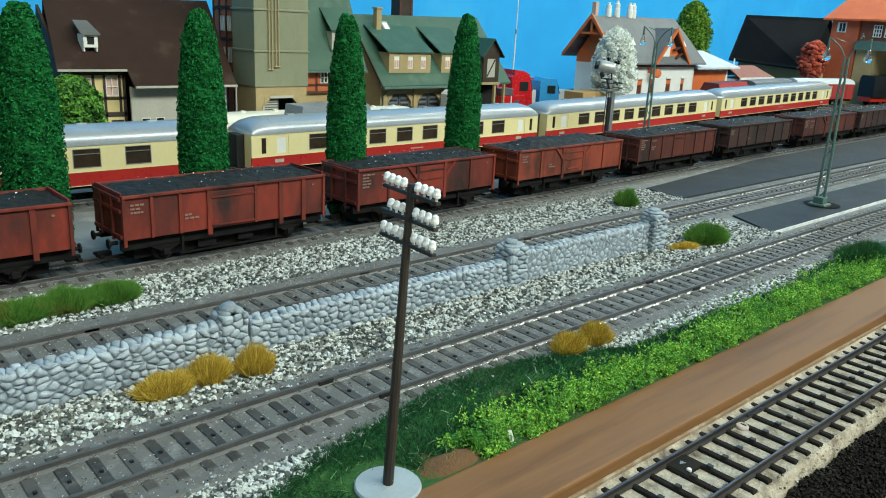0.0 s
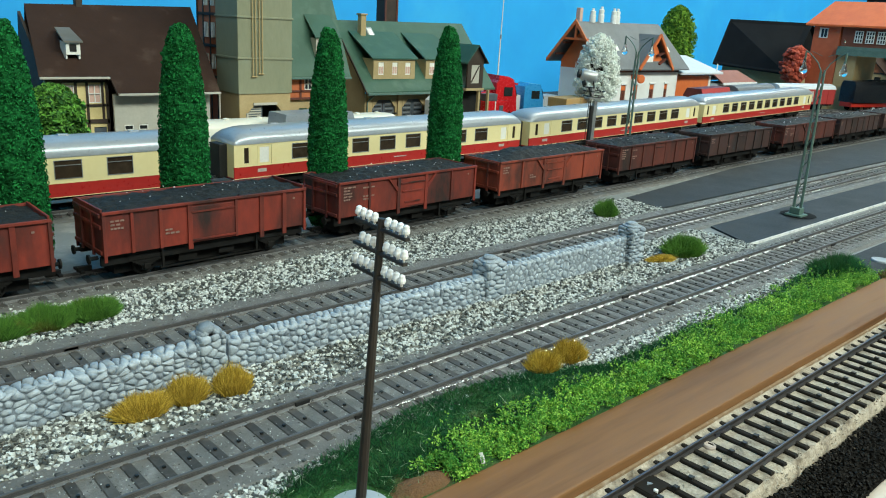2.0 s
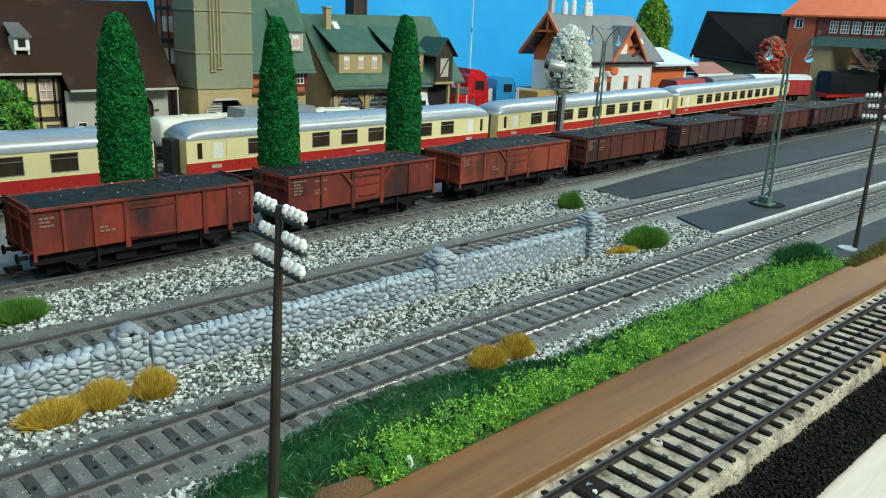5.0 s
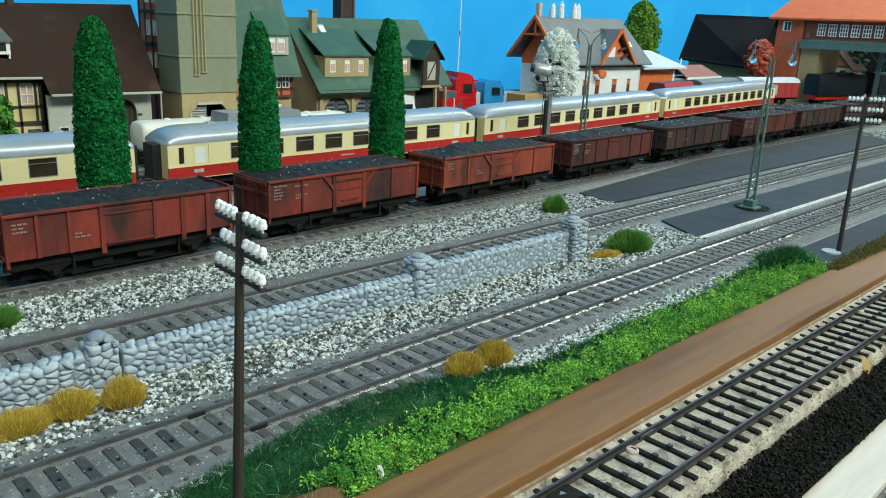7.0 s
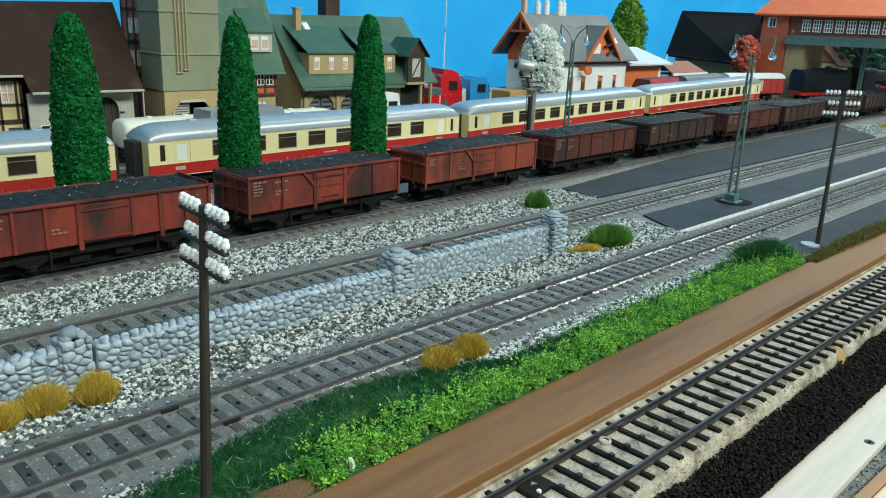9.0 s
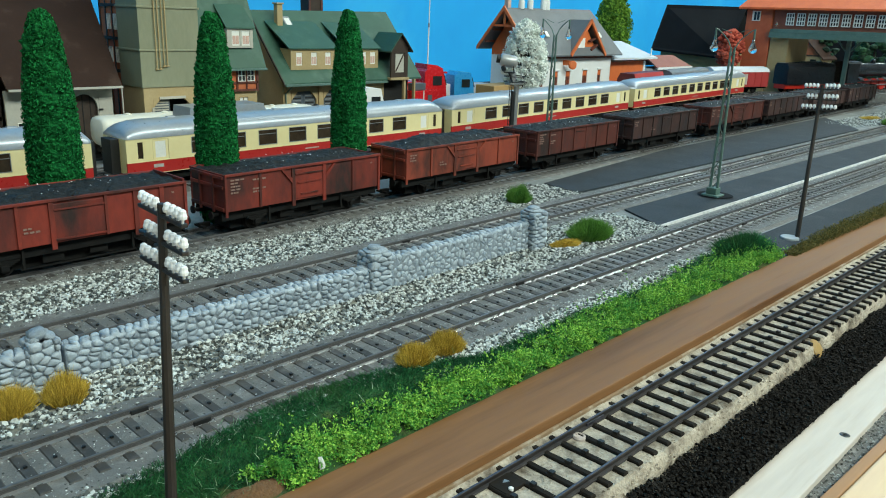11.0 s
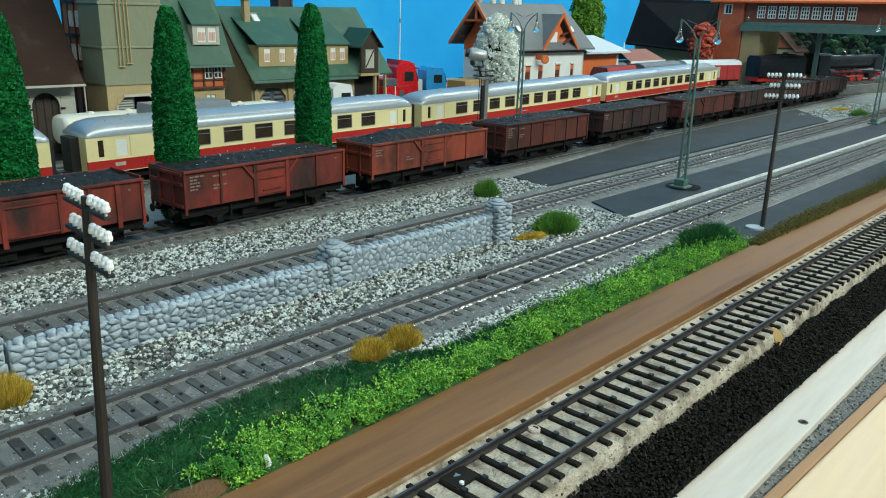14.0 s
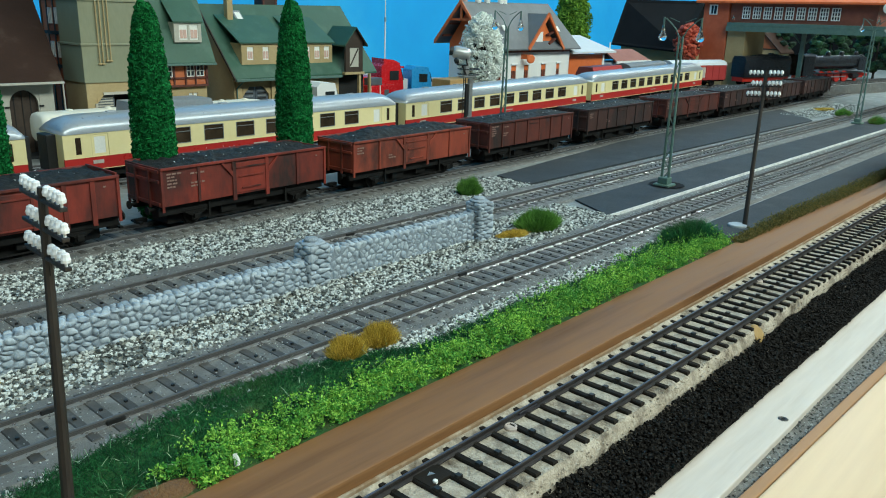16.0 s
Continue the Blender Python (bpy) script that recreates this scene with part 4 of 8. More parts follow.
chip = part("chip", prisms(([(-0.0009, 0), (0.0010, 0), (0.0006, 0.0018), (-0.0001, 0.0030)], -0.0005, 0.0005, "y")), M["paint_white"], None, m=pose(0.1410, -0.0526, 0.0026, -18, 12, 40))
tagged(chip, "tiny white chip lying in the grass", "chip")


def tuft(name, x, y, rx, ry, h, count, material, label, category, rz=0, droop=0.5, z=0.0008):
    """A clump of fibres that fan out from a small root."""
    count = int(count * 1.7)
    r = np.sqrt(rng.uniform(0, 1, count))
    a = rng.uniform(0, 2 * np.pi, count)
    lobe = np.array([1 + 0.22 * noise.noise(Vector((math.cos(q) * 1.6, math.sin(q) * 1.6, x * 900))) for q in a])
    ux, uy = r * np.cos(a) * lobe, r * np.sin(a) * lobe
    root = np.stack([ux * rx * 0.84, uy * ry * 0.84, np.zeros(count)], 1)
    tall = np.array([0.9 + 0.3 * noise.noise(Vector((p * 2.2, q * 2.2, y * 700))) for p, q in zip(ux, uy)])
    up = h * (1 - 0.55 * r ** 2.4) * tall * rng.uniform(0.55, 1.02, count)
    wayv = np.stack([ux * rx * (0.10 + droop * 0.3) + rng.normal(0, rx * 0.15, count), uy * ry * (0.10 + droop * 0.3) + rng.normal(0, ry * 0.2, count), up], 1)
    vv, ff = blades(root, wayv, rng.uniform(0.00010, 0.00020, count))
    ob = part(name, raw(name, vv, ff), material, None, m=pose(x, y, z, 0, 0, rz))
    return tagged(ob, label, category)


for x, y, rx, ry, h in ((0.0805, 0.0305, 0.0085, 0.0058, 0.0085), (0.0945, 0.0312, 0.0066, 0.0052, 0.0102), (0.1085, 0.0285, 0.0062, 0.0052, 0.0108)):
    tagged(tuft("grass_tuft", x, y, rx, ry, h, 3000, M["ochre"], "dry ochre grass tuft before the stone wall", "grass tuft"), group="ochre grass tufts")
for x, y, rx, ry, h in ((0.204, -0.0205, 0.0068, 0.0054, 0.0085), (0.2185, -0.0205, 0.0066, 0.0052, 0.0092)):
    tagged(tuft("grass_tuft", x, y, rx, ry, h, 3000, M["ochre"], "dry ochre grass tuft beside the grass strip", "grass tuft"), group="ochre grass tufts")
tagged(tuft("grass_tuft", 0.3615, 0.0315, 0.0085, 0.0034, 0.0048, 3000, M["ochre"], "flat ochre grass tuft by the pillar", "grass tuft", rz=-18), group="ochre grass tufts")
tuft("shrub", 0.3835, 0.0315, 0.0125, 0.0085, 0.0135, 9000, M["shrub"], "round green fibre shrub on the gravel", "shrub", rz=-12)
tuft("shrub", 0.4215, 0.1120, 0.0078, 0.0065, 0.0135, 4500, M["shrub"], "small green fibre shrub before the platform", "shrub")
for x, y, rx in ((0.043, 0.1125, 0.011), (0.0605, 0.1125, 0.0105), (0.077, 0.1135, 0.0105), (0.0945, 0.1145, 0.0105), (0.022, 0.1125, 0.011)):
    tagged(tuft("shrub", x, y, rx, 0.0058, rng.uniform(0.0098, 0.0122), 7500, M["shrub"], "green fibre bush in the row along the track", "shrub"), group="row of green bushes")
tuft("shrub", 0.4245, -0.0355, 0.0205, 0.0098, 0.0125, 7500, M["turf"], "dark green flock bush at the end of the grass", "shrub", rz=-8)

# olive moss hedge on the strip's far end
n = 26000
xs = rng.uniform(0.440, 0.95, n)
at = np.stack([xs, -0.0535 - 0.004 * np.clip((xs - 0.44) / 0.2, 0, 1) + rng.uniform(-0.0036, 0.0036, n), 0.0010 + rng.beta(1, 1.8, n) * 0.0070 * np.clip((xs - 0.43) / 0.06, 0.3, 1)], 1)
v, f = flakes(at, rng.uniform(0.0006, 0.0014, n))
tagged(part("moss_hedge", raw("moss_hedge", v, f), M["moss"]), "low olive-brown moss hedge on the wooden strip", "hedge", kind="stuff")


# ---------------------------------------------------------------- trees
def crown_mesh(name, radius, h0, h1, count, size, core, wob=0.10, seed=0.0, lay_flat=0.5):
    """A crown of many small leaves over a dark inner mass; radius(k) for k from 0 at the foot to 1 at the tip."""
    k = rng.uniform(0, 1, count)
    a = rng.uniform(0, 2 * np.pi, count)
    rad = np.array([radius(q) for q in k])
    bumpy = np.array([noise.noise(Vector((math.cos(b) * 3, math.sin(b) * 3, q * 9 + seed))) for b, q in zip(a, k)])
    rr = rad * (1 + wob * bumpy * 2) * rng.uniform(0.82, 1.04, count)
    at = np.stack([rr * np.cos(a), rr * np.sin(a), h0 + (h1 - h0) * k], 1)
    out = np.stack([np.cos(a), np.sin(a), np.full(count, 0.5)], 1)
    out /= np.linalg.norm(out, axis=1)[:, None]
    leafs = flakes(at, rng.uniform(size * 0.6, size * 1.3, count), out, lay_flat)
    n, m = 14, 12
    iv = np.array([[core * radius(j / m) * math.cos(2 * math.pi * i / n), core * radius(j / m) * math.sin(2 * math.pi * i / n), h0 + (h1 - h0) * j / m] for j in range(m + 1) for i in range(n)])
    iface = [(j * n + i, j * n + (i + 1) % n, (j + 1) * n + (i + 1) % n, (j + 1) * n + i) for j in range(m) for i in range(n)]
    v, f = joined(leafs, (iv, iface))
    return raw_list(name, v, f)


def cluster_crown(name, radius, h0, h1, groups, each, size, spread):
    """A crown of separate leafy sprays, with gaps between them."""
    pts, outs = [], []
    for i in range(groups):
        k, a = rng.uniform(0.02, 0.99), rng.uniform(0, 2 * np.pi)
        rr = radius(k) * rng.uniform(0.62, 1.0)
        c = np.array([rr * math.cos(a), rr * math.sin(a), h0 + (h1 - h0) * k])
        d = rng.normal(size=(each, 3))
        d /= np.linalg.norm(d, axis=1)[:, None]
        pts.append(c + d * spread * rng.uniform(0.3, 1.0, (each, 1)) * np.array([1, 1, 0.8]))
        outs.append(d)
    pts = np.concatenate(pts)
    v, f = flakes(pts, rng.uniform(size * 0.6, size * 1.3, len(pts)), np.concatenate(outs), 0.75)
    return raw(name, v, f)


def tree(name, label, category, x, y, crown, crown_mat, trunk_h, trunk_r, group="", z=0.0, limbs=()):
    t = thing(name, label, category, (x, y, z), group=group)
    rows = [((0, 0, -0.002), (0, 0, trunk_h), trunk_r, trunk_r * 0.6)] + [((0, 0, trunk_h * a), (bx, by, bz), trunk_r * 0.5, trunk_r * 0.15) for a, bx, by, bz in limbs]
    part("trunk", rods(*rows, n=7), M["bark"], t)
    part("crown", crown, crown_mat, t)
    return t


def cone(k, r):
    return r * 1.03 * (1.0 - 0.13 * k - 0.74 * max(0.0, k - 0.45) ** 1.9 * 2.05) * min(1.0, 0.75 + k * 4) * (1 if k < 0.9 else math.sqrt(max(0.0, 1 - ((k - 0.9) / 0.1) ** 2.4)))


def foam_cone(radius, h0, h1, seed):
    """A flocked foam cone: a closed skin with spongy relief and a fuzz of small flakes."""
    n, m = 120, 230
    k = np.linspace(0, 1, m + 1)
    rad = np.array([radius(q) for q in k]) 
    verts = []
    for j in range(m + 1):
        for i in range(n):
            a = 2 * math.pi * i / n
            p = Vector((math.cos(a) * rad[j] * 420, math.sin(a) * rad[j] * 420, (h0 + (h1 - h0) * k[j]) * 420 + seed))
            d = 0.0012 * noise.noise(p * 0.28) + 0.0017 * noise.noise(p * 0.9) + 0.0009 * noise.noise(p * 2.1)
            s = max(0.0003, rad[j] * 0.95 + d)
            verts.append((s * math.cos(a), s * math.sin(a), h0 + (h1 - h0) * k[j] + 0.5 * d))
    faces = [(j * n + i, j * n + (i + 1) % n, (j + 1) * n + (i + 1) % n, (j + 1) * n + i) for j in range(m) for i in range(n)]
    faces.append(tuple(m * n + i for i in range(n)))
    count = 9000
    q, b = rng.uniform(0, 0.99, count), rng.uniform(0, 2 * np.pi, count)
    rr = np.interp(q, k, rad) * rng.uniform(0.95, 1.06, count)
    out = np.stack([np.cos(b), np.sin(b), np.full(count, 0.3)], 1)
    fl, ff = flakes(np.stack([rr * np.cos(b), rr * np.sin(b), h0 + (h1 - h0) * q], 1), rng.uniform(0.0010, 0.0024, count), out, 0.45)
    me = bpy.data.meshes.new("crown")
    me.from_pydata(verts + fl.tolist(), [], faces + (ff + len(verts)).tolist())
    me.update()
    return me


for i, (x, y, r, h) in enumerate(((0.0900, 0.190, 0.0130, 0.110), (0.1690, 0.192, 0.0120, 0.111), (0.2465, 0.179, 0.0108, 0.112), (0.3445, 0.190, 0.0110, 0.1158))):
    tree("cypress", "tall slim dark green cypress of flocked foam", "cypress tree", x, y, foam_cone(lambda k, r=r: cone(k, r), 0.003, h, i * 5.0), M["cypress"], 0.02, 0.0016, "cypresses beside the railway")


def globe(k, r):
    return r * math.sqrt(max(0.0, 1 - (2 * k - 1) ** 2)) + 0.0004


tree("leafy_tree", "round leafy green model tree before the house", "tree", 0.1615, 0.376, crown_mesh("crown", lambda k: globe(0.10 + 0.90 * k, 0.0182), 0.0225, 0.0638, 7000, 0.0046, 0.80, 0.2, 3.0, 0.35), M["tree"], 0.04, 0.002, limbs=((0.7, 0.012, 0, 0.045), (0.75, -0.011, 0.004, 0.047)))
blossom = tree("blossom_tree", "white blossoming model tree before the station", "tree", 0.720, 0.352, cluster_crown("crown", lambda k: globe(min(1, k * 1.02), 0.0232) * (1.12 - 0.3 * k), 0.034, 0.1125, 560, 32, 0.0037, 0.0054), M["blossom"], 0.085, 0.0022, limbs=((0.5, 0.012, 0, 0.075), (0.55, -0.012, 0.004, 0.072), (0.6, 0.002, -0.012, 0.085)))
# bark-coloured flakes inside the crown put shade into its gaps
part("branchwork", cluster_crown("branchwork", lambda k: globe(k, 0.0125), 0.040, 0.106, 110, 22, 0.0042, 0.0055), M["bark"], blossom, "dark inner flakes that blacken the gaps in the crown")
tree("green_tree", "fresh green model tree behind the station", "tree", 1.235, 0.575, crown_mesh("crown", lambda k: globe(k, 0.030) * (1.1 - 0.25 * k), 0.05, 0.165, 5200, 0.006, 0.8, 0.2, 17.0, 0.3), M["tree_light"], 0.07, 0.003)

# ---------------------------------------------------------------- telegraph poles
def telegraph_pole(x, y, h, label, lean=(0, 0), yaw=0, foot=0.0012, disc=(0, 0), plate=1.0):
    t = thing("telegraph_pole", label, "telegraph pole", (x, y, 0.0006), group="telegraph poles")
    t.matrix_basis = pose(x, y, foot, lean[0], lean[1], yaw)
    part("base_disc", turned([(0.0080 * plate, -0.0006), (0.0081 * plate, 0.0005), (0.0077 * plate, 0.0010), (0.0016, 0.0011)], 40), M["disc"], t, "round pale grey plastic base", pose(disc[0], disc[1], 0, -lean[0], -lean[1], 0))
    part("pole", rods(((0, 0, 0.001), (0, 0, h), 0.00135, 0.00085), n=10), M["pole"], t)
    bell = mesh_of(turned([(0.00028, -0.0006), (0.00030, 0.0002), (0.00084, 0.0003), (0.00092, 0.0009), (0.00074, 0.0014), (0.0007, 0.0019), (0.0003, 0.0022)], 10), "insulator")
    bell.materials.append(M["insulator"])
    for k in range(3):
        z = h - 0.0022 - 0.0056 * k
        arm = part("crossarm", boxes((-0.0007, 0.0007, -0.0092, 0.0092, z - 0.0005, z + 0.0003), bevel=0.0002), M["pole"], t)
        for s in (-1, 1):
            for j in range(4):
                if not (k == 1 and s == 1 and j == 3):
                    part("insulator", bell, None, arm, "white porcelain insulator", pose(rng.uniform(-0.0001, 0.0001), s * (0.0023 + 0.00205 * j), z + 0.0008), smooth=False)
    part("strut", rods(((0, -0.0009, h - 0.017), (0, -0.0009, h - 0.0005), 0.00025), n=5), M["pole"], t)
    return t


telegraph_pole(0.1029, -0.0474, 0.0756, "dark telegraph pole with white insulators on a round base", lean=(2.34, 1.01), foot=0.0008, plate=1.02)
telegraph_pole(0.4768, -0.0437, 0.0850, "dark telegraph pole with white insulators beside the road", lean=(-3.0, 7.7), disc=(-0.003, 0.003), plate=0.62)


# ---------------------------------------------------------------- lattice lamp masts
def lamp_mast(x, y, h, label, yaw=0, z=0.0):
    t = thing("lamp_mast", label, "lamp mast", (x, y, z), yaw, group="lattice lamp masts")
    part("base_plate", boxes((-0.0058, 0.0058, -0.0058, 0.0058, 0.0012, 0.0030), (-0.0036, 0.0036, -0.0036, 0.0036, 0.003, 0.0075), bevel=0.0006), M["mast"], t)
    w0, w1 = 0.0026, 0.0012
    legs = [((0, s * w0, 0.004), (0, s * w1, h - 0.012), 0.0010, 0.0007) for s in (-1, 1)]
    for s in legs:
        part("leg", rods(s, n=6), M["mast"], t)
    bm = bmesh.new()
    steps = 13
    for i in range(steps):
        k0, k1 = i / steps, (i + 1) / steps
        a = w0 + (w1 - w0) * k0
        b = w0 + (w1 - w0) * k1
        sgn = 1 if i % 2 else -1
        rod(bm, (0, -sgn * a, 0.005 + (h - 0.017) * k0), (0, sgn * b, 0.005 + (h - 0.017) * k1), 0.00034, n=4)
    part("lattice", bm, M["mast"], t)
    for s in (-1, 1):
        arc = [(0, s * (0.0006 + 0.0125 * math.sin(q)), h - 0.014 + 0.014 * math.sin(q) ** 0.6 * (1.0 if q < 1.2 else 0.97)) for q in np.linspace(0.0, math.pi / 2, 7)]
        arm = part("arm", rods(*[(a, b, 0.00042) for a, b in zip(arc, arc[1:])], ((0, s * 0.0131, h), (0, s * 0.0131, h - 0.007), 0.0006, 0.0007), ((0, s * 0.002, h - 0.003), (0, s * 0.009, h - 0.0005), 0.0002), n=6), M["mast"], t)
        part("lamp", turned([(0.0008, 0.0088), (0.0011, 0.0064), (0.0016, 0.0042), (0.0026, 0.0022), (0.0027, 0.0010), (0.0016, -0.0005), (0.0003, -0.0008)], 16), M["bulb"], arm, "clear glass lamp bulb", pose(0, s * 0.0131, h - 0.0145), smooth=True)
    return t


lamp_mast(0.5445, 0.0395, 0.113, "green lattice lamp mast with two glass bulbs on the platform")
lamp_mast(0.5650, 0.1990, 0.115, "green lattice lamp mast behind the coal train")
lamp_mast(1.075, 0.058, 0.122, "green lattice lamp mast at the platform's far end")
# flat black disc on the asphalt round the first mast's base
part("oil_stain", turned([(0.012, 0), (0.0118, 0.0001)], 20), M["tarp"], bpy.data.objects["lamp_mast"], "flat dark patch round the base", pose(0.004, 0, 0.00165))

# ---------------------------------------------------------------- light signal
sig = thing("light_signal", "grey colour-light signal with a ladder and lamp head", "signal", (0.5725, 0.2420, 0.0))
part("post", boxes((-0.0022, 0.0022, -0.0012, 0.0012, 0, 0.058), bevel=0.0003), M["grey_metal"], sig)
part("cable_duct", boxes((-0.0062, -0.0028, -0.001, 0.001, 0.0, 0.054), bevel=0.0003), M["black"], sig, "black painted duct")
lad = part("ladder", rods(((-0.0095, 0, 0.02), (-0.0088, 0, 0.062), 0.00035), ((-0.0070, 0, 0.02), (-0.0063, 0, 0.062), 0.00035), *[((-0.0094, 0, 0.022 + 0.0035 * i), (-0.0068, 0, 0.022 + 0.0035 * i), 0.00025) for i in range(12)], n=5), M["black"], sig)
head = part("lamp_head", turned([(0.0030, -0.0100), (0.0052, -0.0090), (0.0060, -0.0060), (0.0061, 0.0050), (0.0052, 0.0072), (0.0046, 0.0074)], 20), M["pale_metal"], sig, "satin grey cylindrical lamp housing", pose(-0.0155, -0.001, 0.0800, 0, -80, -44) @ Matrix.Scale(0.86, 4), smooth=True)
part("lens_hood", turned([(0.0040, 0.0060), (0.0042, 0.0105), (0.0036, 0.0105), (0.0034, 0.0076)], 16), M["black"], head, "black lens hood")
part("lens", turned([(0.0031, 0.0078), (0.0020, 0.0086), (0.0006, 0.0089)], 14), M["bulb"], head, "round glass lens")
part("lamp_yoke", rods(((-0.0155, -0.0066, 0.0800), (-0.0125, -0.0066, 0.0700), 0.0006), ((-0.0155, 0.0046, 0.0800), (-0.0125, 0.0046, 0.0700), 0.0006), ((-0.0125, -0.0066, 0.0700), (-0.0125, 0.0046, 0.0700), 0.0006), ((-0.0125, -0.001, 0.0700), (-0.0070, -0.001, 0.0612), 0.0008), n=6), M["black"], sig)
part("platform_ring", rods(*[((-0.003 + 0.0095 * math.cos(a), 0.0095 * math.sin(a), z), (-0.003 + 0.0095 * math.cos(a + 0.53), 0.0095 * math.sin(a + 0.53), z), 0.0004) for a in np.arange(0, 6.28, 0.523) for z in (0.062, 0.0665)], n=5), M["black"], sig, "black railing ring")
part("bracket", boxes((-0.0125, 0.0045, -0.003, 0.003, 0.0595, 0.0612), (-0.0085, -0.004, -0.0015, 0.0015, 0.0612, 0.0705), bevel=0.0003), M["grey_metal"], sig)
part("side_lamp", turned([(0.0018, 0), (0.0024, 0.001), (0.0024, 0.003), (0.0012, 0.0036)], 12), M["black"], sig, "", pose(-0.0260, -0.004, 0.0735, 70, 0, 30))


# ---------------------------------------------------------------- coal wagons
def wheelset(parent, x, r=0.0052):
    w = part("wheelset", rods(((x, -0.0105, r), (x, 0.0105, r), 0.001), n=6), M["chassis"], parent)
    me = turned([(r + 0.0006, -0.0014), (r + 0.0006, -0.0009), (r, -0.0008), (r - 0.0001, 0.0010), (r - 0.0010, 0.0012), (r - 0.0012, 0.0006), (0.0012, 0.0006), (0.001, 0.0013)], 18)
    me = mesh_of(me, "wheel")
    me.materials.append(M["chassis"])
    for s in (-1, 1):
        part("wheel", me, None, w, m=pose(x, s * 0.0087, r, 90 if s < 0 else -90, 0, 0))


def coal_heap(length, half, z, seed, crest=0.0022):
    bm = bmesh.new()
    nx, ny = int(length / 0.0011), int(2 * half / 0.0011)
    rows = []
    for i in range(nx + 1):
        row = []
        for j in range(ny + 1):
            u, v = i / nx, j / ny
            e = min(1, 5 * min(u, 1 - u)) * min(1, 3.5 * min(v, 1 - v))
            p = Vector((u * length * 260, v * half * 520, seed * 3.7))
            hgt = crest * e * (0.75 + 0.5 * noise.noise(p * 0.12)) + 0.00095 * noise.noise(p) + 0.0006 * noise.noise(p * 2.3)
            row.append(bm.verts.new((-length / 2 + u * length, -half + v * 2 * half, z + hgt)))
        rows.append(row)
    for a, b in zip(rows, rows[1:]):
        for j in range(ny):
            bm.faces.new((a[j], b[j], b[j + 1], a[j + 1]))
    return bm


def bars(parent, x, z, rows, m, y):
    """Faded lettering that cannot be read, as short bars."""
    bm = bmesh.new()
    for i, (w, n) in enumerate(rows):
        for k in range(n):
            box(bm, x + k * w * 1.3, x + k * w * 1.3 + w, y - 0.00012, y, z - 0.0016 * i, z - 0.0016 * i + 0.0008)
    return part("faded_marking", bm, m, parent, "faded white painted marking")


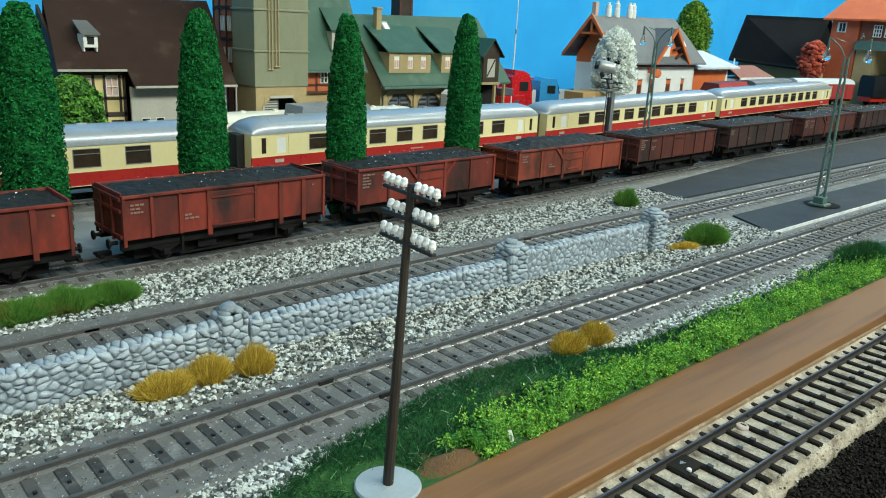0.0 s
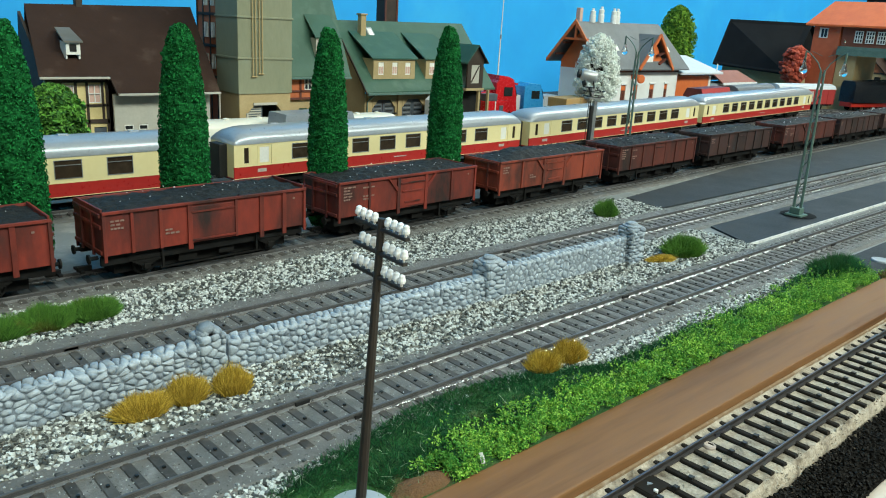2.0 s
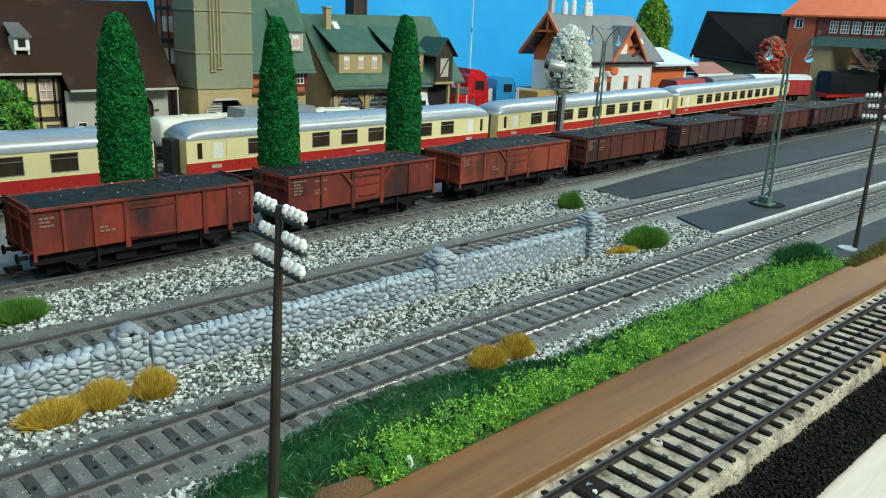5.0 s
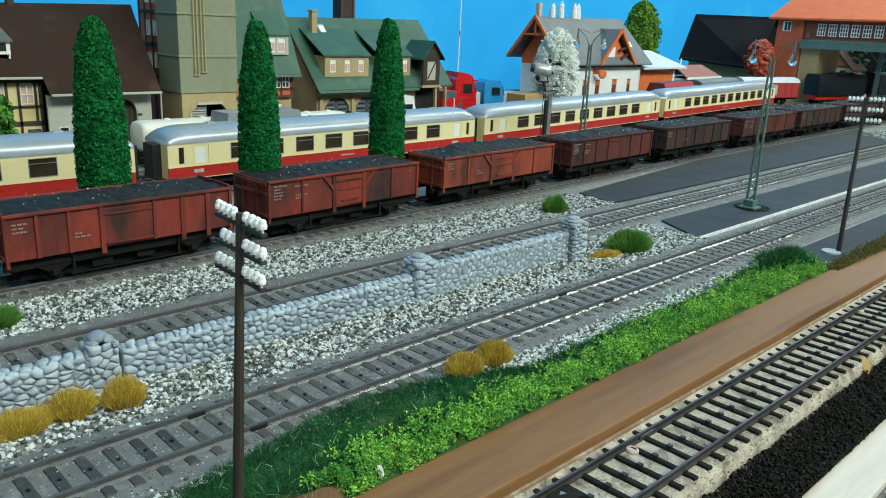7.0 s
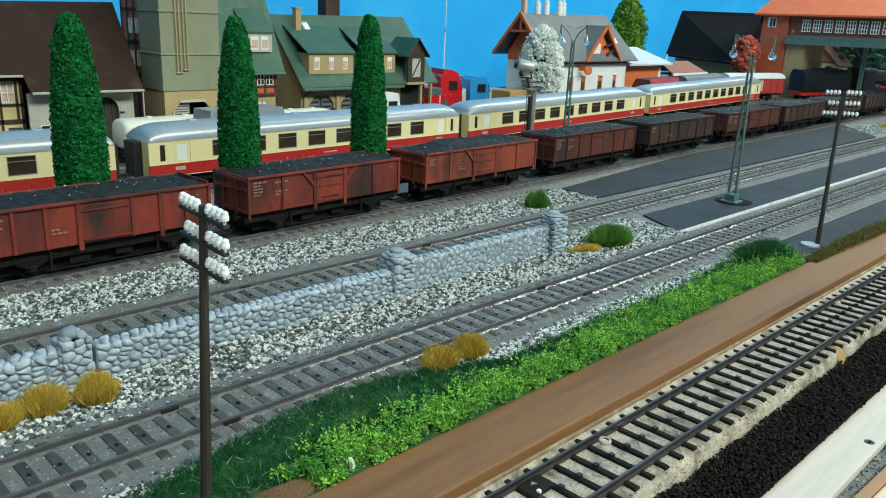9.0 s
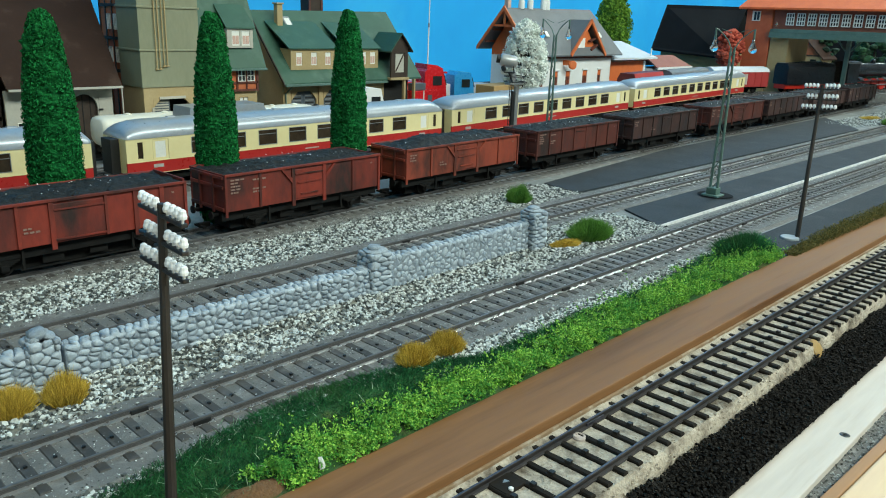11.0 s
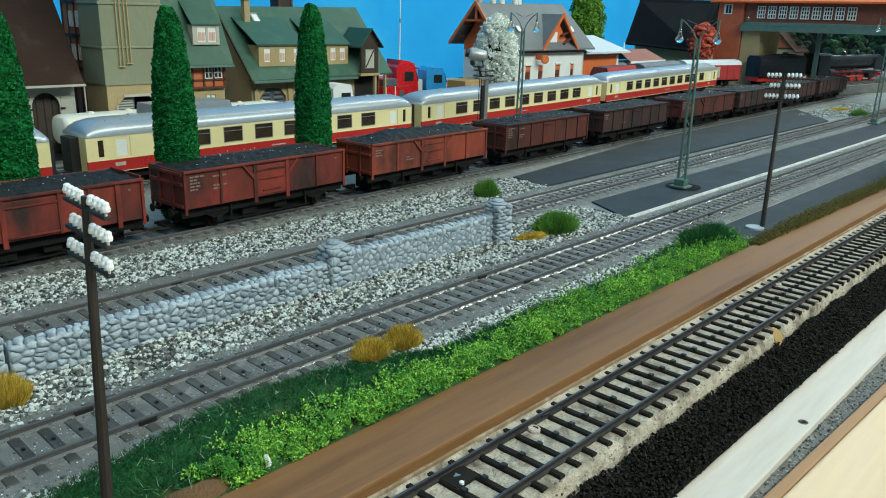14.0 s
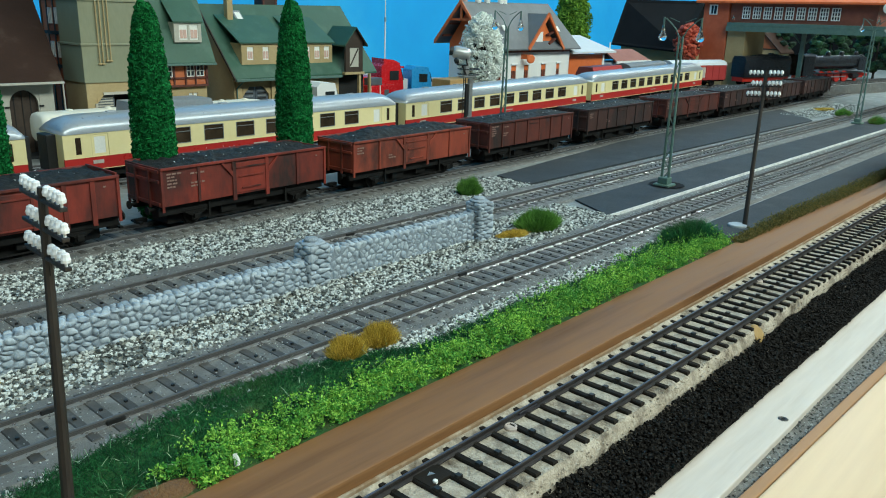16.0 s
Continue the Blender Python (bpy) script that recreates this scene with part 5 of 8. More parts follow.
def coal_wagon(x0, x1, label, paint, style, z=0.0, top=0.0222, seed=0):
    mid = (x0 + x1) / 2
    yaw = math.degrees(math.atan2(d_mid(x1) - d_mid(x0), x1 - x0))
    t = thing("coal_wagon", label, "coal wagon", (mid, (d_mid(x0) + d_mid(x1)) / 2, 0.0034 + z), yaw, group="coal train wagons")
    L, W, b0, b1 = x1 - x0, 0.0152, 0.0124, 0.0092 + top
    half = L / 2
    th = 0.0009
    for s, nm in ((-1, "side_wall"), (1, "side_wall")):
        part(nm, boxes((-half, half, s * W - (th if s > 0 else 0), s * W + (th if s < 0 else 0), b0, b1), bevel=0.0002), paint, t)
    for s in (-1, 1):
        part("end_wall", boxes((s * half - (th if s > 0 else 0), s * half + (th if s < 0 else 0), -W + th, W - th, b0, b1 + (0.0012 if style == "plain" else 0)), bevel=0.0002), paint, t)
    part("floor_frame", boxes((-half + 0.001, half - 0.001, -W + 0.0015, W - 0.0015, b0 - 0.0012, b0 + 0.001), (-half, half, -0.0122, -0.0105, b0 - 0.0050, b0 - 0.001), (-half, half, 0.0105, 0.0122, b0 - 0.0042, b0 - 0.001)), M["chassis"], t)
    # upright ribs, top rail and door
    stations = {"plain": (0, 0.125, 0.25, 0.385, 0.615, 0.75, 0.875, 1), "braced": (0, 0.2, 0.4, 0.6, 0.8, 1), "sheer": (0, 0.143, 0.286, 0.429, 0.571, 0.714, 0.857, 1)}[style]
    posts = {"plain": (0.385, 0.75, 0.875), "braced": (0.4, 0.6), "sheer": ()}[style]
    for u in stations:
        w = 0.0011 if u in posts else 0.0007
        x = min(max(-half + L * u, -half + w), half - w)
        long = u in posts or u in (0, 1)
        for s in (-1, 1):
            y = s * W
            part("rib", boxes((x - w, x + w, min(y, y + s * 0.0008), max(y, y + s * 0.0008), b0 - (0.0026 if long else 0.0), b1 - 0.0004), bevel=0.00018), paint, t)
    for s in (-1, 1):
        y = s * W
        part("top_rail", boxes((-half, half, min(y, y + s * 0.0012), max(y, y + s * 0.0012), b1 - 0.0010, b1 + 0.0003), bevel=0.0002), paint, t)
        dw = L * {"braced": 0.093, "plain": 0.107, "sheer": 0.068}[style]
        y1 = y + s * 0.0004
        door_ob = part("door", boxes((-dw, dw, min(y, y1), max(y, y1), b0 + 0.001, b1 - 0.0022), bevel=0.0002), paint, t)
        for zz, k in {"braced": ((0.22, 0.6), (0.55, 0.8), (0.80, 0.95)), "plain": ((0.12, 1.0), (0.80, 1.0)), "sheer": ((0.82, 0.8),)}[style]:
            z1 = b0 + (b1 - b0) * zz
            part("door_bar", boxes((-dw * k, dw * k, min(y, y + s * 0.0010), max(y, y + s * 0.0010), z1 - 0.0011, z1 - 0.0004)), paint, door_ob)
        if style == "braced":
            for sx in (-1, 1):
                xa, xb = sx * (L * 0.1 + 0.0010), sx * (L * 0.175)
                bm = bmesh.new()
                prism(bm, [(xa, b1 - 0.008 - 0.001), (xb, b1 - 0.0013), (xb - sx * 0.0014, b1 - 0.0013), (xa, b1 - 0.0063)], min(y, y + s * 0.001), max(y, y + s * 0.001), "y")
                part("brace", bm, paint, t)
    # end planks
    for s in (-1, 1):
        x = s * half
        for zz in (0.08, 0.66, 0.92):
            z1 = b0 + (b1 - b0) * zz
            part("end_rail", boxes((min(x, x + s * 0.0009), max(x, x + s * 0.0009), -W + 0.0005, W - 0.0005, z1 - 0.0008, z1 + 0.0008), bevel=0.0002), paint, t)
        for yy in (-0.006, 0.006):
            part("end_post", boxes((min(x, x + s * 0.0011), max(x, x + s * 0.0011), yy - 0.0007, yy + 0.0007, b0 - 0.001, b1 - 0.001), bevel=0.0002), paint, t)
        for yy in (-0.0085, 0.0085):
            buf = part("buffer", rods(((x, yy, b0 - 0.002), (x + s * 0.0035, yy, b0 - 0.002), 0.0009), ((x + s * 0.0035, yy, b0 - 0.002), (x + s * 0.0042, yy, b0 - 0.002), 0.0021), n=12), M["chassis"], t)
        part("coupling", boxes((min(x, x + s * 0.0062), max(x, x + s * 0.0062), -0.0012, 0.0012, 0.0028, 0.0052), (min(x + s * 0.0042, x + s * 0.006), max(x + s * 0.0042, x + s * 0.006), -0.0045, 0.0045, 0.003, 0.0042), bevel=0.0003), M["chassis"], t)
    part("coal_load", coal_heap(L - 2 * th - 0.0004, W - th - 0.0002, b1 - 0.0003, seed + 1.0, 0.0024 + 0.0016 * (seed == 3)), M["coal"], t, "dusty dark grey coal load", smooth=True)
    # near-white specks on the load: the coal's glints put in as colour
    sp = np.stack([rng.uniform(-half * 0.9, half * 0.9, 26), rng.uniform(-W * 0.8, W * 0.8, 26), np.full(26, b1 + 0.0019)], 1)
    sp[:, 2] += rng.uniform(0, 0.0004, 26)
    me = stones("coal_dust", sp, rng.uniform(0.0004, 0.0009, 26), M["glint"], "tiny near-white specks that paint glints on the coal", "coal")
    me.parent = t
    del me["category"]
    for x in (-half * 0.62, half * 0.62):
        wheelset(t, x)
        for s in (-1, 1):
            y = s * 0.0118
            part("axle_guard", boxes((x - 0.0075, x + 0.0075, y - 0.0006, y + 0.0006, 0.0078, 0.0094), (x - 0.0022, x + 0.0022, y - 0.0009, y + 0.0009, 0.0030, 0.0068), bevel=0.0002), M["chassis"], t)
    # solid black block added between the axles in place of deep shade
    part("brake_rigging", boxes((-half * 0.86, half * 0.86, -0.0072, 0.0072, 0.0014, b0 - 0.0014), (-half * 0.30, -half * 0.12, -0.0104, -0.0072, 0.0030, b0 - 0.0012), (half * 0.10, half * 0.26, -0.0104, -0.0072, 0.0036, b0 - 0.0012), bevel=0.0003), M["chassis"], t, "black block standing in for underframe shade, with two brake boxes")
    for x in (-half * 0.62, half * 0.62):
        part("leaf_spring", boxes(*[(x - 0.0062 + 0.0011 * q, x + 0.0062 - 0.0011 * q, -0.0134, -0.0122, 0.0071 - 0.0006 * q, 0.0076 - 0.0006 * q) for q in range(4)]), M["chassis"], t)
        part("axle_box", boxes((x - 0.0016, x + 0.0016, -0.0142, -0.0121, 0.0034, 0.0062), bevel=0.0004), M["chassis"], t)
    part("step_rail", boxes((-half * 0.5, half * 0.5, -0.0136, -0.0128, 0.0026, 0.0032), (-half * 0.48, -half * 0.46, -0.0134, -0.0126, 0.0032, b0), (half * 0.46, half * 0.48, -0.0134, -0.0126, 0.0032, b0)), M["chassis"], t)
    part("brake_gear", boxes((-half * 0.35, half * 0.35, -0.0006, 0.0006, 0.0036, 0.0044), (-0.004, 0.004, -0.005, 0.005, 0.0032, 0.0066), bevel=0.0002), M["chassis"], t)
    y = -W - 0.0003
    if seed % 2 == 0:
        bars(t, -half + 0.0035, b0 + 0.0155, ((0.0022, 3), (0.0018, 2), (0.0011, 4), (0.0024, 2), (0.0012, 3)), M["faint_print"], y)
        bars(t, -half + 0.0165, b0 + 0.0145, ((0.0022, 3),), M["faint_print"], y)
        bars(t, -half + 0.0165, b0 + 0.0098, ((0.0016, 4), (0.0024, 2)), M["faint_print"], y)
    else:
        bars(t, -half + 0.0035, b0 + 0.0145, ((0.0016, 3), (0.0018, 2), (0.0011, 4)), M["faint_print"], y)
        bars(t, -half + L * 0.27, b0 + 0.0075, ((0.0014, 2), (0.0018, 3)), M["faint_print"], y)
    bars(t, half - 0.0075, b0 + 0.0142, ((0.0012, 1),), M["faint_print"], y)
    return t


WAGONS = [
    (-0.024, 0.0900, "oxide-red coal wagon with a sooty coal load", "rust", "plain"),
    (0.1088, 0.2093, "long oxide-red open wagon heaped with coal", "rust", "plain"),
    (0.2297, 0.3350, "oxide-red coal wagon with braced doors and soot stains", "rust", "braced"),
    (0.3572, 0.4722, "bright oxide-red coal wagon with braced doors", "rust_bright", "braced"),
    (0.4950, 0.6140, "grimy red-brown coal wagon with plain ribs", "rust_mid", "sheer"),
    (0.6400, 0.7680, "sooty almost black coal wagon", "rust_dark", "sheer"),
    (0.8000, 0.9400, "grimy oxide-red coal wagon in the coal train", "rust_mid", "braced"),
    (0.9570, 1.0950, "sooty dark brown coal wagon", "rust_dark", "sheer"),
    (1.1120, 1.2500, "dark coal wagon near the signal bridge", "rust_dark", "sheer"),
    (1.2680, 1.4100, "dark brown coal wagon near the signal bridge", "rust_dark", "plain"),
]
for i, (a, b, label, paint, style) in enumerate(WAGONS):
    coal_wagon(a, b, label, M[paint], style, seed=i)

# ---------------------------------------------------------------- passenger coaches
def pierced(x0, x1, z0, z1, y0, y1, holes):
    """One panel with rectangular holes (x0, x1, z0, z1) through it."""
    xs = sorted({x0, x1, *[min(max(v, x0), x1) for h in holes for v in h[:2]]})
    zs = sorted({z0, z1, *[min(max(v, z0), z1) for h in holes for v in h[2:]]})
    full = {(i, j) for i in range(len(xs) - 1) for j in range(len(zs) - 1) if not any(h[0] < (xs[i] + xs[i + 1]) / 2 < h[1] and h[2] < (zs[j] + zs[j + 1]) / 2 < h[3] for h in holes)}
    bm, made = bmesh.new(), {}

    def v(i, j, y):
        if (i, j, y) not in made:
            made[i, j, y] = bm.verts.new((xs[i], (y0, y1)[y], zs[j]))
        return made[i, j, y]

    for i, j in full:
        bm.faces.new((v(i, j, 0), v(i + 1, j, 0), v(i + 1, j + 1, 0), v(i, j + 1, 0)))
        bm.faces.new((v(i, j, 1), v(i, j + 1, 1), v(i + 1, j + 1, 1), v(i + 1, j, 1)))
        for di, dj, p, q in ((-1, 0, (i, j), (i, j + 1)), (1, 0, (i + 1, j), (i + 1, j + 1)), (0, -1, (i, j), (i + 1, j)), (0, 1, (i, j + 1), (i + 1, j + 1))):
            if (i + di, j + dj) not in full:
                bm.faces.new((v(*p, 0), v(*q, 0), v(*q, 1), v(*p, 1)))
    return bm


def coach(x0, label, windows, L=0.2745):
    mid = x0 + L / 2
    yaw = math.degrees(math.atan2(e_mid(x0 + L) - e_mid(x0), L))
    rise = math.degrees(math.atan2(e_top(x0 + L) - e_top(x0), L))
    t = thing("passenger_coach", label, "passenger coach", group="passenger train coaches")
    t.matrix_basis = pose(mid, (e_mid(x0) + e_mid(x0 + L)) / 2, 0.0038 + (e_top(x0) + e_top(x0 + L)) / 2, 0, -rise, yaw) @ Matrix.Diagonal((L / 0.2745, 1, 1, 1))
    h, W = 0.2745 / 2, 0.0148
    part("lower_body", boxes((-h, h, -W, -W + 0.001, 0.0088, 0.0168), (-h, h, W - 0.001, W, 0.0088, 0.0168), (-h, h, -W + 0.001, W - 0.001, 0.0088, 0.0096), bevel=0.00015), M["crimson"], t, "crimson painted lower body")
    holes = []
    n = windows
    pitch = 0.200 / n
    ww = min(0.0150, pitch * 0.66)
    for i in range(n):
        c = -0.100 + pitch * (i + 0.5)
        holes.append((c - ww / 2, c + ww / 2, 0.0190, 0.0296))
    doors = [(s * 0.1155 - 0.0052, s * 0.1155 + 0.0052) for s in (-1, 1)]
    dh = [(a + 0.0018, b - 0.0018, 0.0186, 0.0288) for a, b in doors]
    small = [(s * 0.1285 - 0.0017, s * 0.1285 + 0.0017, 0.0188, 0.0290) for s in (-1, 1)]
    for s in (-1, 1):
        y0, y1 = (-W, -W + 0.001) if s < 0 else (W - 0.001, W)
        part("upper_body", pierced(-h, h, 0.0170, 0.0312, y0, y1, holes + small + [(a, b, 0.0172, 0.0302) for a, b in doors]), M["cream"], t, "cream painted window band")
        for a, b, c, d in holes + small:
            w = part("window", boxes((a, b, y0 + 0.0004, y1 - 0.0003, c, d)), M["coach_pane"], t)
            e = 0.0004
            yo = (y0 - 0.0002, y0 + 0.0002) if s < 0 else (y1 - 0.0002, y1 + 0.0002)
            if b - a > 0.005:
                part("window_frame", pierced(a, b, c, d, *yo, [(a + e, b - e, c + e, c + (d - c) * 0.7), (a + e, b - e, c + (d - c) * 0.7 + e, d - e)]), M["grey_metal"], w, "thin grey metal frame")
        for (a, b), q in zip(doors, dh):
            d = part("door", pierced(a + 0.0002, b - 0.0002, 0.0100, 0.0300, y0 + 0.0002 * (s < 0), y1 - 0.0002 * (s > 0), [q]), M["cream"], t)
            part("door_pane", boxes((q[0], q[1], y0 + 0.0004, y1 - 0.0003, q[2], q[3])), M["trim_white"], d, "pale door window")
        yy = (-W - 0.0002, -W) if s < 0 else (W, W + 0.0002)
        part("waist_line", boxes((-h, h, *yy, 0.0166, 0.0171), (-h, h, *yy, 0.0088, 0.0092)), M["cream"], t, "thin cream lining")
        for a, b, c, d in [(a, a + 0.0065, 0.0124, 0.0146) for a, b in doors] + [(-0.006, 0.006, 0.0128, 0.0136)]:
            part("class_plate", boxes((a, b, *yy, c, d)), M["chalk"], t, "small pale plate")
    for s in (-1, 1):
        part("end_wall", boxes((s * h - 0.001 * (s > 0), s * h + 0.001 * (s < 0), -W + 0.001, W - 0.001, 0.0097, 0.0312)), M["cream"], t)
        part("gangway", boxes((min(s * h, s * (h + 0.0055)), max(s * h, s * (h + 0.0055)), -0.0062, 0.0062, 0.0095, 0.031), bevel=0.0004), M["black"], t, "black folded gangway bellows")
    # roof: an arched shell with rounded ends
    bm = bmesh.new()
    rows = []
    for i, (x, k) in enumerate([(-h, 0.35), (-h + 0.002, 0.62), (-h + 0.005, 0.82), (-h + 0.011, 0.96), (-h + 0.018, 1.0), (h - 0.018, 1.0), (h - 0.011, 0.96), (h - 0.005, 0.82), (h - 0.002, 0.62), (h, 0.35)]):
        row = []
        for j in range(17):
            a = math.pi * j / 16
            row.append(bm.verts.new((x, -math.cos(a) * (W + 0.0004), 0.0312 + 0.0100 * k * math.sin(a) ** 0.75)))
        rows.append(row)
    for a, b in zip(rows, rows[1:]):
        for j in range(16):
            bm.faces.new((a[j], b[j], b[j + 1], a[j + 1]))
    bm.faces.new(rows[0]), bm.faces.new(rows[-1][::-1])
    roof = part("roof", bm, M["silver"], t, "satin silver arched roof", smooth=True)
    for x in np.linspace(-0.10, 0.10, 6):
        part("roof_vent", boxes((x - 0.003, x + 0.003, -0.0016, 0.0016, 0.0406, 0.0418), bevel=0.0004), M["silver"], roof)
    part("seat_row", boxes((-h + 0.03, h - 0.03, -0.012, 0.012, 0.0098, 0.0200)), M["seat"], t, "brown moulded seats")
    part("underframe", boxes((-h + 0.004, h - 0.004, -0.011, 0.011, 0.0066, 0.0088), (-0.045, -0.005, -0.0105, 0.0105, 0.0028, 0.0066), (0.012, 0.04, -0.0105, 0.0105, 0.003, 0.0066), bevel=0.0003), M["chassis"], t)
    for s in (-1, 1):
        b = part("bogie", boxes((s * 0.094 - 0.017, s * 0.094 + 0.017, -0.0115, -0.0098, 0.0035, 0.0066), (s * 0.094 - 0.017, s * 0.094 + 0.017, 0.0098, 0.0115, 0.0035, 0.0066), (s * 0.094 - 0.003, s * 0.094 + 0.003, -0.0098, 0.0098, 0.0035, 0.006), bevel=0.0003), M["chassis"], t)
        for dx in (-0.0125, 0.0125):
            for q in (-1, 1):
                part("wheel", turned([(0.0056, -0.0012), (0.005, -0.0004), (0.005, 0.001), (0.0012, 0.0012)], 16), M["chassis"], b, "", pose(s * 0.094 + dx, q * 0.0087, 0.005, 90 if q < 0 else -90, 0, 0))
    return t


for x, n, length in ((-0.0565, 7, 0.2735), (0.2370, 8, 0.2835), (0.5336, 9, 0.3145), (0.8612, 10, 0.3280)):
    coach(x, "crimson and cream express coach with a silver roof", n, length)

# ---------------------------------------------------------------- freight train on the rearmost track
def on_rear(x0, x1):
    yaw = math.degrees(math.atan2(f_mid(x1) - f_mid(x0), x1 - x0))
    rise = math.degrees(math.atan2(e_top(x1) - e_top(x0), x1 - x0))
    return pose((x0 + x1) / 2, (f_mid(x0) + f_mid(x1)) / 2, 0.0038 + (e_top(x0) + e_top(x1)) / 2, 0, -rise, yaw)


def van(x0, x1, paint, roof, label, panel=None):
    t = thing("goods_van", label, "goods wagon", group="freight train wagons")
    t.matrix_basis = on_rear(x0, x1)
    h, W = (x1 - x0) / 2, 0.0150
    part("body", boxes((-h, h, -W, W, 0.010, 0.033), bevel=0.0004), paint, t)
    for i in range(9):
        x = -h + 2 * h * i / 8
        part("rib", boxes((max(-h, x - 0.0006), min(h, x + 0.0006), -W - 0.0006, -W, 0.010, 0.033)), paint, t)
    part("roof", prisms(([(-W - 0.0006, 0.033), (W + 0.0006, 0.033), (W - 0.002, 0.0372), (W - 0.007, 0.0395), (0, 0.0408), (-W + 0.007, 0.0395), (-W + 0.002, 0.0372)], -h - 0.001, h + 0.001, "x")), roof, t)
    if panel:
        part("sign_panel", boxes((-h * 0.55, h * 0.2, -W - 0.0012, -W - 0.0006, 0.014, 0.030)), panel, t, "plain coloured advertising panel")
    part("underframe", boxes((-h, h, -0.012, 0.012, 0.0075, 0.010)), M["chassis"], t)
    for x in (-h * 0.6, h * 0.6):
        wheelset(t, x)
    return t


van(1.075, 1.190, M["wagon_white"], M["roof_grey"], "white refrigerator van with an orange panel", M["brick_orange"])
van(1.205, 1.315, M["wagon_red"], M["roof_pale"], "red goods van with a pale grey roof", M["chalk"])


def open_wagon(x0, x1, paint, label, height=0.0215):
    """A low open wagon with ribbed sides."""
    t = thing("open_wagon", label, "goods wagon", group="freight train wagons")
    t.matrix_basis = on_rear(x0, x1)
    h, W = (x1 - x0) / 2, 0.0146
    for q in (-1, 1):
        part("side_wall", boxes((-h, h, q * W - 0.0005, q * W + 0.0005, 0.0115, height), bevel=0.0002), paint, t)
        part("end_wall", boxes((q * h - 0.0005, q * h + 0.0005, -W + 0.0005, W - 0.0005, 0.0115, height - 0.0002)), paint, t)
        part("top_rail", boxes((-h, h, q * W - 0.0009, q * W + 0.0009, height - 0.0012, height + 0.0002), bevel=0.0002), paint, t)
    for i in range(9):
        x = -h + 0.001 + (2 * h - 0.002) * i / 8
        part("rib", boxes((x - 0.0006, x + 0.0006, -W - 0.0011, -W - 0.0005, 0.0105, height - 0.0012)), paint, t)
    part("floor_frame", boxes((-h + 0.001, h - 0.001, -W + 0.0006, W - 0.0006, 0.0098, 0.0120), (-h, h, -0.0115, -0.0098, 0.0070, 0.0098), (-h, h, 0.0098, 0.0115, 0.0070, 0.0098)), M["chassis"], t)
    for x in (-h * 0.62, h * 0.62):
        wheelset(t, x)
    return t


open_wagon(0.410, 0.589, M["wagon_brown"], "low black-brown open wagon of the freight train")
open_wagon(0.612, 0.771, M["wagon_grey"], "blue-grey open wagon carrying a wooden crate")
open_wagon(0.785, 0.945, M["wagon_brown"], "long low black-brown open wagon")
crate = thing("crate", "plywood crate strapped on the open wagon", "crate")
crate.matrix_basis = on_rear(0.665, 0.742)
part("box", boxes((-0.0365, 0.0365, -0.0125, 0.0125, 0.0122, 0.0395), bevel=0.0005), M["crate"], crate)
for z in (0.021, 0.030):
    part("batten", boxes((-0.0367, 0.0367, -0.0131, -0.0125, z, z + 0.0014)), M["crate"], crate)
for x in (-0.012, 0.012):
    part("strap", boxes((x - 0.0004, x + 0.0004, -0.0133, -0.0131, 0.0122, 0.0395)), M["beige"], crate)

hopper = thing("hopper_wagon", "dark red saddle-roof hopper wagon", "goods wagon", group="freight train wagons")
hopper.matrix_basis = on_rear(0.958, 1.062)
part("bunker", prisms(([(-0.0145, 0.020), (-0.0150, 0.030), (-0.0105, 0.0395), (0.0105, 0.0395), (0.0150, 0.030), (0.0145, 0.020), (0.006, 0.009), (-0.006, 0.009)], -0.040, 0.040, "x")), M["hopper_red"], hopper, "dark red bunker with sloped sides")
part("roof_flap", prisms(([(-0.0152, 0.0302), (-0.0108, 0.0398), (-0.0104, 0.0394), (-0.0148, 0.0298)], -0.041, 0.041, "x")), M["wagon_red"], hopper, "lighter red swivelling roof flap")
part("end_platform", boxes((-0.052, -0.040, -0.0125, 0.0125, 0.0098, 0.0115), (0.040, 0.052, -0.0125, 0.0125, 0.0098, 0.0115)), M["hopper_red"], hopper)
part("end_post", rods(((-0.050, -0.010, 0.0115), (-0.041, -0.010, 0.030), 0.0008), ((0.050, -0.010, 0.0115), (0.041, -0.010, 0.030), 0.0008), n=6), M["hopper_red"], hopper)
part("underframe", boxes((-0.052, 0.052, -0.0115, -0.0098, 0.0070, 0.0098), (-0.052, 0.052, 0.0098, 0.0115, 0.0070, 0.0098)), M["chassis"], hopper)
for x in (-0.034, 0.034):
    wheelset(hopper, x)

silo = thing("silo_wagon", "silver trapezoid silo body on a brown flat wagon", "goods wagon", group="freight train wagons")
silo.matrix_basis = on_rear(0.283, 0.397)
part("deck", boxes((-0.056, 0.056, -0.0145, 0.0145, 0.0105, 0.0145), bevel=0.0004), M["rust_mid"], silo, "brown deck")
part("silo_body", prisms(([(-0.030, 0.0145), (0.048, 0.0145), (0.037, 0.0400), (-0.026, 0.0400)], -0.0120, 0.0120, "y")), M["silver"], silo, "silver-grey sloped silo")
part("sign_panel", boxes((0.020, 0.030, -0.0124, -0.0120, 0.024, 0.031)), M["wagon_red"], silo, "plain dull red square panel")
part("underframe", boxes((-0.055, 0.055, -0.0115, -0.0098, 0.0066, 0.0105), (-0.055, 0.055, 0.0098, 0.0115, 0.0066, 0.0105)), M["chassis"], silo)
for x in (-0.036, 0.036):
    wheelset(silo, x)

